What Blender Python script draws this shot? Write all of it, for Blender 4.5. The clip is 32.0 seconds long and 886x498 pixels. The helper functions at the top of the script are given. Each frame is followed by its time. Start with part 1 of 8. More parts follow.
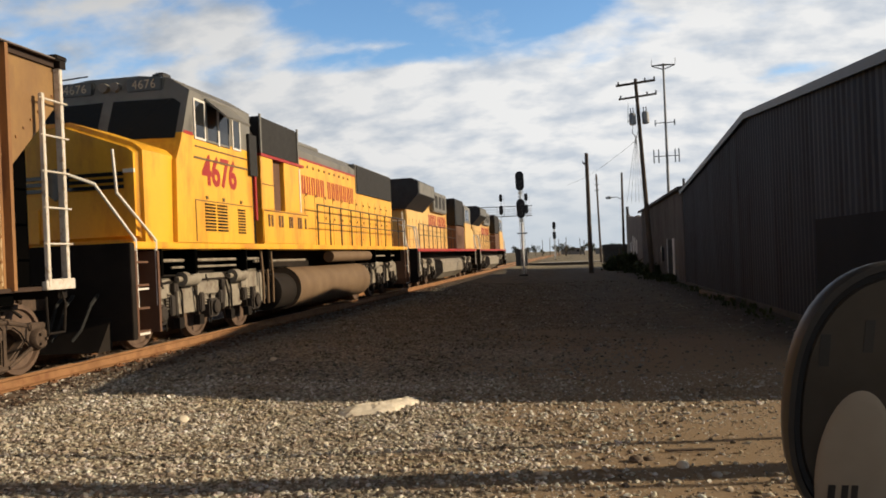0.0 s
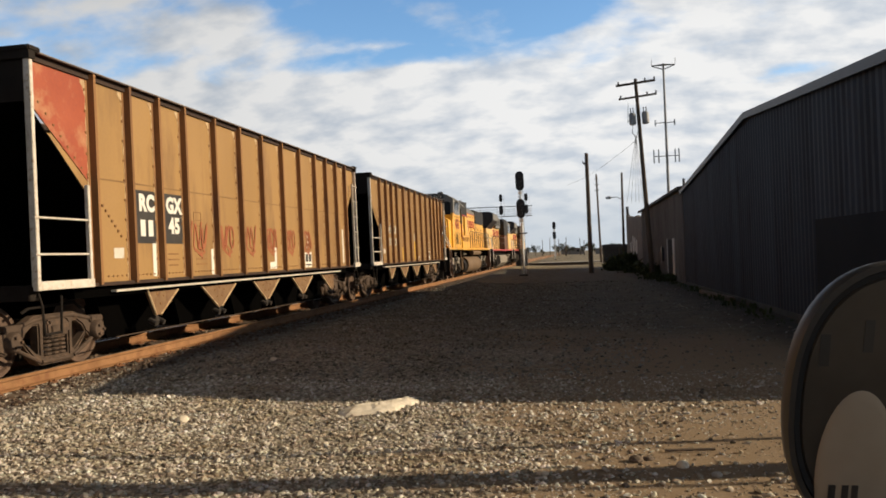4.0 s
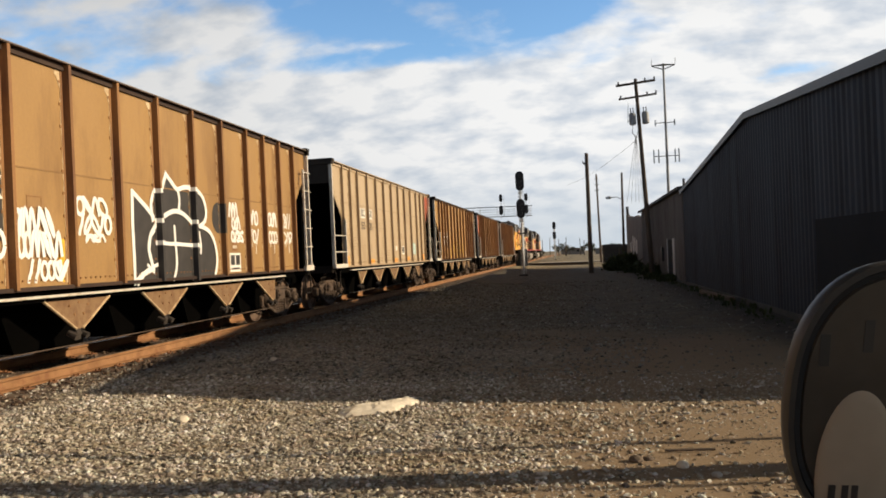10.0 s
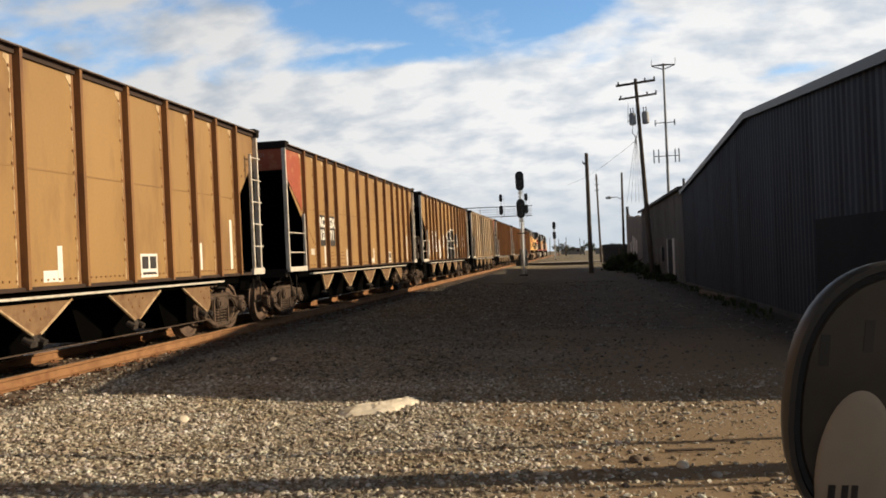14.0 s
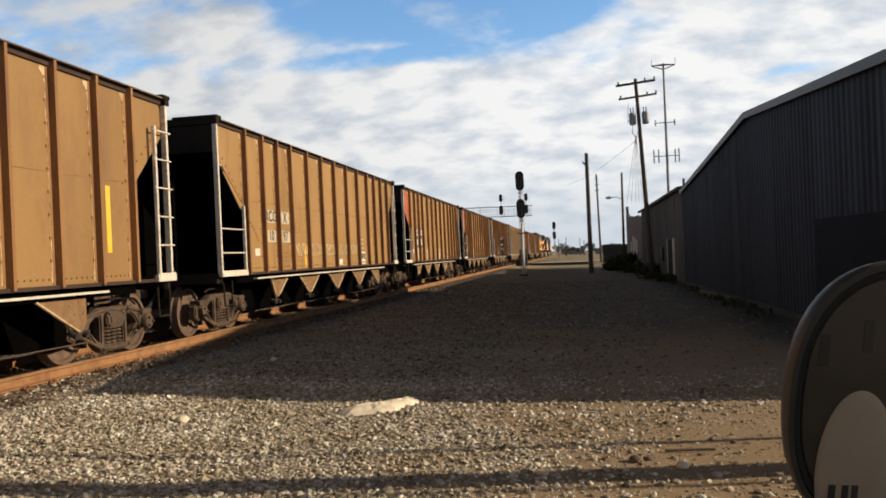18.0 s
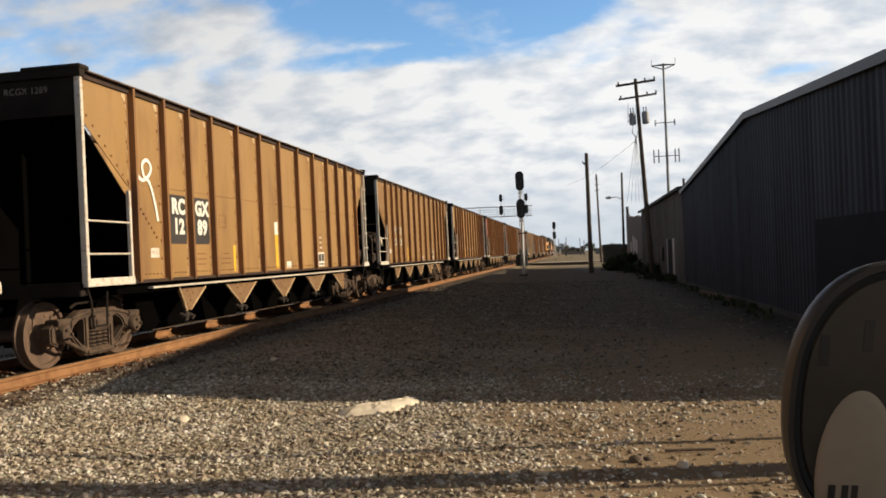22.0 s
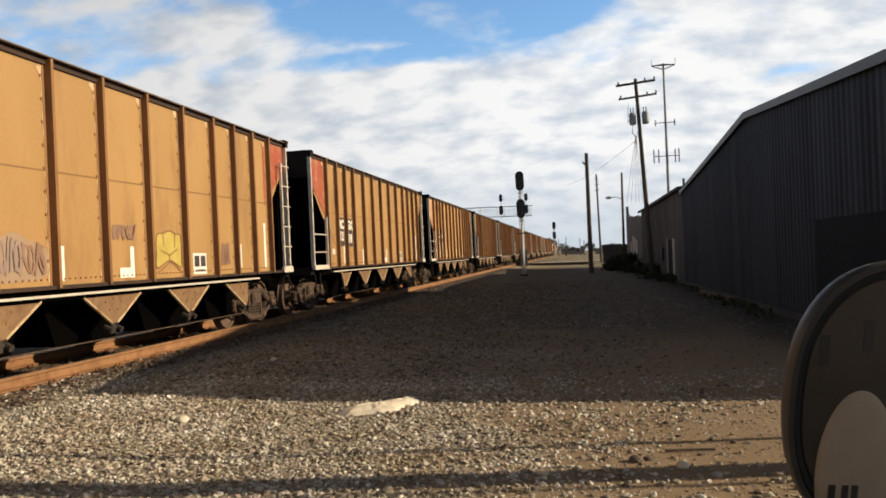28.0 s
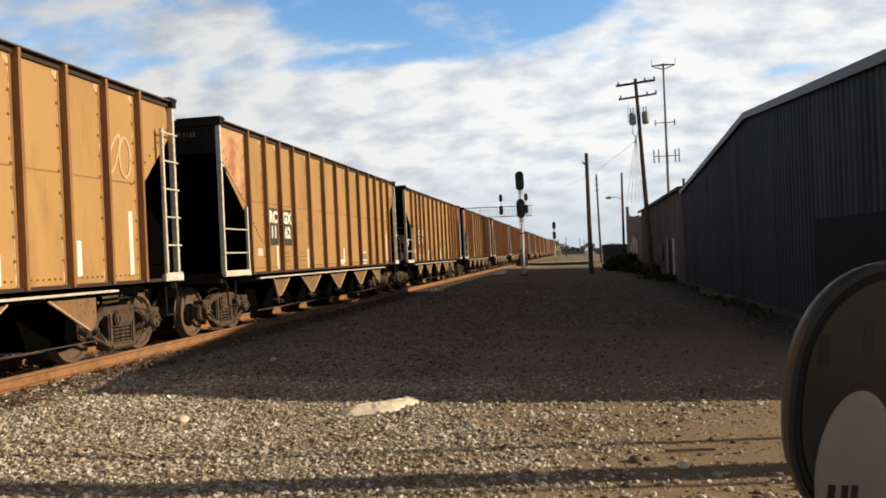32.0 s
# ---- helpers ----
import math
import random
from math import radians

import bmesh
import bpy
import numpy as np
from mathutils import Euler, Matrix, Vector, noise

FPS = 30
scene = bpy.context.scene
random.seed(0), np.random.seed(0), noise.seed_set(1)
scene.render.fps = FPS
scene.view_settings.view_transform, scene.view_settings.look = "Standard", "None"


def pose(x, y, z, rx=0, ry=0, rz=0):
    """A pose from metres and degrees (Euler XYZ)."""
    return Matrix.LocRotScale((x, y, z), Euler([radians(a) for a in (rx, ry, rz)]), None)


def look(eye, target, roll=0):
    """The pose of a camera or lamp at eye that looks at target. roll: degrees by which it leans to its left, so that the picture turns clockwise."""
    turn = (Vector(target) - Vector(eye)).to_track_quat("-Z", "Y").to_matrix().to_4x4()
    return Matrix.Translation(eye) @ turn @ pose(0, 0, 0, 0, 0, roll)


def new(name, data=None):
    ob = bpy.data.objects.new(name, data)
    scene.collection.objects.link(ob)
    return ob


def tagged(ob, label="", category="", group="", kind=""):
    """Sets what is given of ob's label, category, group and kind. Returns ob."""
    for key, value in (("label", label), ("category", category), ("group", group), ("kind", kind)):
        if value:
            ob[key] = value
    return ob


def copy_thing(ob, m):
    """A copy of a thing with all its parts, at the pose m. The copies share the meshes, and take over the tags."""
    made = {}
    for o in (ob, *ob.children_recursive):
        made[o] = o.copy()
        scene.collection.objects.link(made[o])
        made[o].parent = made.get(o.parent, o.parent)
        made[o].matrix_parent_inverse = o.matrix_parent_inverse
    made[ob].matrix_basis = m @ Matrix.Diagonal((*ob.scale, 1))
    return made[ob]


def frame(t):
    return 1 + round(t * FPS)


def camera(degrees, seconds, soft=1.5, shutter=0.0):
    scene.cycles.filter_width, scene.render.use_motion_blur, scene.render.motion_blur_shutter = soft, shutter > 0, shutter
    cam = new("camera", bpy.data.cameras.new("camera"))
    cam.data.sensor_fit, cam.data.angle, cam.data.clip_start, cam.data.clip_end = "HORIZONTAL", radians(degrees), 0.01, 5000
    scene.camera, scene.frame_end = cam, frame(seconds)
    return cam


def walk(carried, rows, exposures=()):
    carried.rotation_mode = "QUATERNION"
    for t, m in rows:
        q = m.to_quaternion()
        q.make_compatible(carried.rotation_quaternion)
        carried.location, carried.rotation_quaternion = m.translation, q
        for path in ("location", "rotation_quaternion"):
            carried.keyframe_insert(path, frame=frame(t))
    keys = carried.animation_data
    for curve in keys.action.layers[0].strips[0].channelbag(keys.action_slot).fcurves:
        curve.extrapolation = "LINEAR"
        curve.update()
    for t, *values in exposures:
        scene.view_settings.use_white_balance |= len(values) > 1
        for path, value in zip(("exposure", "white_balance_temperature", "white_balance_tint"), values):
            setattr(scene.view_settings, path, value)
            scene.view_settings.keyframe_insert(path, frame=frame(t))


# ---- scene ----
from itertools import product

# The track runs along +y at x = -8; z = 0 is the yard by the camera; the railhead is at RAIL.
TRACK, RAIL = -8.0, 0.305
EYE = Vector((0.0, 0.0, 1.68))
cam = camera(56.97, 32.0, soft=1.75)
STAND = look(EYE, EYE + Vector((-1.6237, 9.8671, 0.0704)), roll=-2.0)
walk(cam, [(0.0, STAND), (32.0, STAND)], exposures=[(0.0, 0.10), (3.5, 0.12), (8.0, 0.18), (18.0, 0.20), (25.0, 0.23), (32.0, 0.24)])

# ---------------------------------------------------------------- light
SUN_AZ, SUN_EL = radians(80.7), radians(21.2)
SUN_DIR = Vector((math.sin(SUN_AZ) * math.cos(SUN_EL), math.cos(SUN_AZ) * math.cos(SUN_EL), math.sin(SUN_EL)))
sun_data = bpy.data.lights.new("sun", "SUN")
sun_data.energy, sun_data.angle, sun_data.color = 5.3, radians(0.55), (1.0, 0.81, 0.56)
sun = new("sun", sun_data)
sun.matrix_world = look(SUN_DIR * 200, (0, 0, 0))


def sky_world():
    world = bpy.data.worlds.new("sky")
    scene.world = world
    world.use_nodes = True
    nt = world.node_tree
    nt.nodes.clear()
    N, L = nt.nodes.new, nt.links.new
    out, mix = N("ShaderNodeOutputWorld"), N("ShaderNodeMixShader")
    blue, cloud = N("ShaderNodeBackground"), N("ShaderNodeBackground")
    sky = N("ShaderNodeTexSky")
    sky.sky_type, sky.sun_disc, sky.sun_elevation, sky.sun_rotation = "NISHITA", False, SUN_EL, SUN_AZ
    sky.air_density, sky.dust_density, sky.ozone_density = 1.0, 0.3, 3.0
    blue.inputs[1].default_value = 0.17
    rich = N("ShaderNodeHueSaturation")
    rich.inputs["Saturation"].default_value = 1.1
    L(sky.outputs[0], rich.inputs["Color"]); L(rich.outputs[0], blue.inputs[0])
    co, sep = N("ShaderNodeTexCoord"), N("ShaderNodeSeparateXYZ")
    L(co.outputs["Generated"], sep.inputs[0])
    # a flat cloud deck: direction divided by its height
    lift = N("ShaderNodeMath"); lift.operation = "ADD"; lift.inputs[1].default_value = 0.42
    top = N("ShaderNodeMath"); top.operation = "MAXIMUM"; top.inputs[1].default_value = 0.02
    L(sep.outputs[2], lift.inputs[0]); L(lift.outputs[0], top.inputs[0])
    dx, dy, flat = N("ShaderNodeMath"), N("ShaderNodeMath"), N("ShaderNodeCombineXYZ")
    for d, k in ((dx, 0), (dy, 1)):
        d.operation = "DIVIDE"
        L(sep.outputs[k], d.inputs[0]); L(top.outputs[0], d.inputs[1]); L(d.outputs[0], flat.inputs[k])
    flat.inputs[2].default_value = SKY_SEED
    turn = N("ShaderNodeMapping")
    turn.inputs["Rotation"].default_value[2] = 0.12
    turn.inputs["Location"].default_value = (0.8, 0.25, 0.0)
    turn.inputs["Scale"].default_value = (0.85, 1.2, 1.0)
    L(flat.outputs[0], turn.inputs[0])
    big, small, tone = N("ShaderNodeTexNoise"), N("ShaderNodeTexNoise"), N("ShaderNodeTexNoise")
    for n, s, det, r in ((big, 1.7, 3, 0.5), (small, 11.0, 5, 0.52), (tone, 10.0, 5, 0.52)):
        n.inputs["Scale"].default_value, n.inputs["Detail"].default_value, n.inputs["Roughness"].default_value = s, det, r
        L(turn.outputs[0], n.inputs["Vector"])
    small.inputs["Distortion"].default_value = 0.15
    add = N("ShaderNodeMath"); add.operation = "MULTIPLY_ADD"; add.inputs[1].default_value = 1.0
    L(big.outputs[0], add.inputs[0]); L(small.outputs[0], add.inputs[2])
    # the deck thickens towards the horizon
    low = N("ShaderNodeMapRange")
    low.interpolation_type = "SMOOTHSTEP"
    low.inputs["From Min"].default_value, low.inputs["From Max"].default_value = 0.10, 0.32
    low.inputs["To Min"].default_value, low.inputs["To Max"].default_value = 0.36, -0.14
    L(sep.outputs[2], low.inputs["Value"])
    # and closes again overhead
    high = N("ShaderNodeMapRange"); high.interpolation_type = "SMOOTHSTEP"
    high.inputs["From Min"].default_value, high.inputs["From Max"].default_value = 0.34, 0.60
    high.inputs["To Min"].default_value, high.inputs["To Max"].default_value = 0.0, 0.60
    L(sep.outputs[2], high.inputs["Value"])
    both = N("ShaderNodeMath"); both.operation = "ADD"
    L(low.outputs[0], both.inputs[0]); L(high.outputs[0], both.inputs[1])
    thick = N("ShaderNodeMath"); thick.operation = "ADD"
    L(add.outputs[0], thick.inputs[0]); L(both.outputs[0], thick.inputs[1])

    # open blue gaps and heavier banks of cloud over the far end of the track: (across, up, half width, half height, cover)
    def math2(op, a, b):
        m = N("ShaderNodeMath"); m.operation = op
        for k, v in ((0, a), (1, b)):
            if isinstance(v, float):
                m.inputs[k].default_value = v
            else:
                L(v, m.inputs[k])
        return m.outputs[0]

    ahead = math2("MAXIMUM", sep.outputs[1], 0.02)
    across, up = math2("DIVIDE", sep.outputs[0], ahead), math2("DIVIDE", sep.outputs[2], ahead)
    last = thick.outputs[0]
    for cx, cy, rx, ry, amount in SKY_GAPS:
        ex = math2("DIVIDE", math2("SUBTRACT", across, cx), rx)
        ey = math2("DIVIDE", math2("SUBTRACT", up, cy), ry)
        r2 = math2("ADD", math2("MULTIPLY", ex, ex), math2("MULTIPLY", ey, ey))
        fall = N("ShaderNodeMapRange"); fall.interpolation_type = "SMOOTHSTEP"
        fall.inputs["From Min"].default_value, fall.inputs["From Max"].default_value = 0.0, 1.6
        fall.inputs["To Min"].default_value, fall.inputs["To Max"].default_value = amount, 0.0
        L(r2, fall.inputs["Value"])
        last = math2("ADD", last, fall.outputs[0])
    cover = N("ShaderNodeMapRange"); cover.interpolation_type = "SMOOTHSTEP"
    cover.inputs["From Min"].default_value, cover.inputs["From Max"].default_value = 0.66, 1.12
    L(last, cover.inputs["Value"])
    ramp = N("ShaderNodeValToRGB")
    ramp.color_ramp.elements[0].position, ramp.color_ramp.elements[0].color = 0.34, (0.62, 0.68, 0.76, 1)
    ramp.color_ramp.elements[1].position, ramp.color_ramp.elements[1].color = 0.56, (0.96, 0.96, 0.955, 1)
    L(tone.outputs[0], ramp.inputs[0])
    # seen from below, higher up, the deck shows its grey underside
    under = N("ShaderNodeMapRange"); under.interpolation_type = "SMOOTHSTEP"
    under.inputs["From Min"].default_value, under.inputs["From Max"].default_value = 0.24, 0.48
    under.inputs["To Min"].default_value, under.inputs["To Max"].default_value = 1.0, 0.085
    L(sep.outputs[2], under.inputs["Value"])
    shade = N("ShaderNodeVectorMath"); shade.operation = "SCALE"
    # haze greys the deck low down
    haze = N("ShaderNodeMapRange"); haze.interpolation_type = "SMOOTHSTEP"
    haze.inputs["From Min"].default_value, haze.inputs["From Max"].default_value = 0.0, 0.13
    haze.inputs["To Min"].default_value, haze.inputs["To Max"].default_value = 0.85, 0.0
    L(sep.outputs[2], haze.inputs["Value"])
    dull = N("ShaderNodeMix"); dull.data_type = "RGBA"
    dull.inputs[7].default_value = (0.60, 0.67, 0.74, 1)
    L(haze.outputs[0], dull.inputs[0]); L(ramp.outputs[0], dull.inputs[6])
    # the deck is dimmer on the side away from the sun
    away = N("ShaderNodeMapRange"); away.interpolation_type = "SMOOTHSTEP"
    away.inputs["From Min"].default_value, away.inputs["From Max"].default_value = -0.80, 0.05
    away.inputs["To Min"].default_value, away.inputs["To Max"].default_value = 0.74, 1.0
    L(across, away.inputs["Value"])
    L(dull.outputs[2], shade.inputs[0]); L(math2("MULTIPLY", under.outputs[0], away.outputs[0]), shade.inputs[3]); L(shade.outputs[0], cloud.inputs[0])
    cloud.inputs[1].default_value = 0.84
    L(cover.outputs[0], mix.inputs[0]); L(blue.outputs[0], mix.inputs[1]); L(cloud.outputs[0], mix.inputs[2])
    L(mix.outputs[0], out.inputs[0])


SKY_SEED = 4.3
SKY_GAPS = ((-0.17, 0.335, 0.24, 0.085, -0.36), (0.20, 0.29, 0.20, 0.09, 0.30), (-0.66, 0.285, 0.14, 0.045, -0.16), (-0.24, 0.248, 0.12, 0.014, -0.30), (0.235, 0.198, 0.07, 0.016, -0.25),
            (-0.02, 0.285, 0.05, 0.02, -0.25), (-0.50, 0.33, 0.12, 0.05, 0.18), (-0.20, 0.19, 0.35, 0.045, 0.18))
sky_world()


# ---------------------------------------------------------------- materials
def mat(name, a, b, rough=0.75, metal=0.0, scale=2.0, grain=60.0, bump=0.15, streak=1.0, spec=0.35, tint=0.0, dirt=None, amount=0.4):
    """Two colours mixed by a broad and a fine noise; streak stretches the broad one upright; tint varies it from object to
    object; dirt: a third colour in blotches."""
    m = bpy.data.materials.new(name)
    m.use_nodes = True
    nt = m.node_tree
    N, L = nt.nodes.new, nt.links.new
    bs = nt.nodes["Principled BSDF"]
    co, mp = N("ShaderNodeTexCoord"), N("ShaderNodeMapping")
    mp.inputs["Scale"].default_value = (1, 1, 1 / streak)
    L(co.outputs["Object"], mp.inputs[0])
    info = N("ShaderNodeObjectInfo")
    off = N("ShaderNodeVectorMath"); off.operation = "SCALE"; off.inputs[3].default_value = 37.0
    one = N("ShaderNodeCombineXYZ")
    for k in range(3):
        L(info.outputs["Random"], one.inputs[k])
    L(one.outputs[0], off.inputs[0])
    L(off.outputs[0], mp.inputs["Location"])
    broad, fine = N("ShaderNodeTexNoise"), N("ShaderNodeTexNoise")
    broad.inputs["Scale"].default_value, broad.inputs["Detail"].default_value = scale, 6
    fine.inputs["Scale"].default_value, fine.inputs["Detail"].default_value = grain, 4
    L(mp.outputs[0], broad.inputs["Vector"]); L(co.outputs["Object"], fine.inputs["Vector"])
    mid = N("ShaderNodeMix"); mid.data_type = "FLOAT"; mid.inputs[0].default_value = 0.35
    L(broad.outputs[0], mid.inputs[2]); L(fine.outputs[0], mid.inputs[3])
    sharp = N("ShaderNodeMapRange")
    sharp.inputs["From Min"].default_value, sharp.inputs["From Max"].default_value = 0.34, 0.66
    L(mid.outputs[0], sharp.inputs["Value"])
    col = N("ShaderNodeMix"); col.data_type = "RGBA"
    col.inputs[6].default_value, col.inputs[7].default_value = (*a, 1), (*b, 1)
    L(sharp.outputs[0], col.inputs[0])
    last = col.outputs[2]
    if dirt:
        spot = N("ShaderNodeTexNoise")
        spot.inputs["Scale"].default_value, spot.inputs["Detail"].default_value, spot.inputs["Roughness"].default_value = scale * 1.7, 8, 0.65
        L(mp.outputs[0], spot.inputs["Vector"])
        cut = N("ShaderNodeMapRange")
        cut.inputs["From Min"].default_value, cut.inputs["From Max"].default_value = 0.62 - 0.3 * amount, 0.78 - 0.2 * amount
        L(spot.outputs[0], cut.inputs["Value"])
        d = N("ShaderNodeMix"); d.data_type = "RGBA"
        d.inputs[7].default_value = (*dirt, 1)
        L(cut.outputs[0], d.inputs[0]); L(last, d.inputs[6])
        last = d.outputs[2]
    if tint:
        hsv, val = N("ShaderNodeHueSaturation"), N("ShaderNodeMapRange")
        val.inputs["To Min"].default_value, val.inputs["To Max"].default_value = 1 - tint, 1 + tint
        L(info.outputs["Random"], val.inputs["Value"]); L(val.outputs[0], hsv.inputs["Value"]); L(last, hsv.inputs["Color"])
        last = hsv.outputs[0]
    L(last, bs.inputs["Base Color"])
    r = N("ShaderNodeMapRange")
    r.inputs["To Min"].default_value, r.inputs["To Max"].default_value = max(0.03, rough - 0.12), min(1, rough + 0.12)
    L(fine.outputs[0], r.inputs["Value"]); L(r.outputs[0], bs.inputs["Roughness"])
    bs.inputs["Metallic"].default_value, bs.inputs["Specular IOR Level"].default_value = metal, spec
    if bump:
        bp = N("ShaderNodeBump")
        bp.inputs["Strength"].default_value, bp.inputs["Distance"].default_value = bump, 0.02
        L(mid.outputs[0], bp.inputs["Height"]); L(bp.outputs[0], bs.inputs["Normal"])
    return m


def plain(name, c, rough=0.5, metal=0.0, glow=0.0):
    m = bpy.data.materials.new(name)
    m.use_nodes = True
    b = m.node_tree.nodes["Principled BSDF"]
    b.inputs["Base Color"].default_value, b.inputs["Roughness"].default_value, b.inputs["Metallic"].default_value = (*c, 1), rough, metal
    if glow:
        b.inputs["Emission Color"].default_value, b.inputs["Emission Strength"].default_value = (*c, 1), glow
    return m


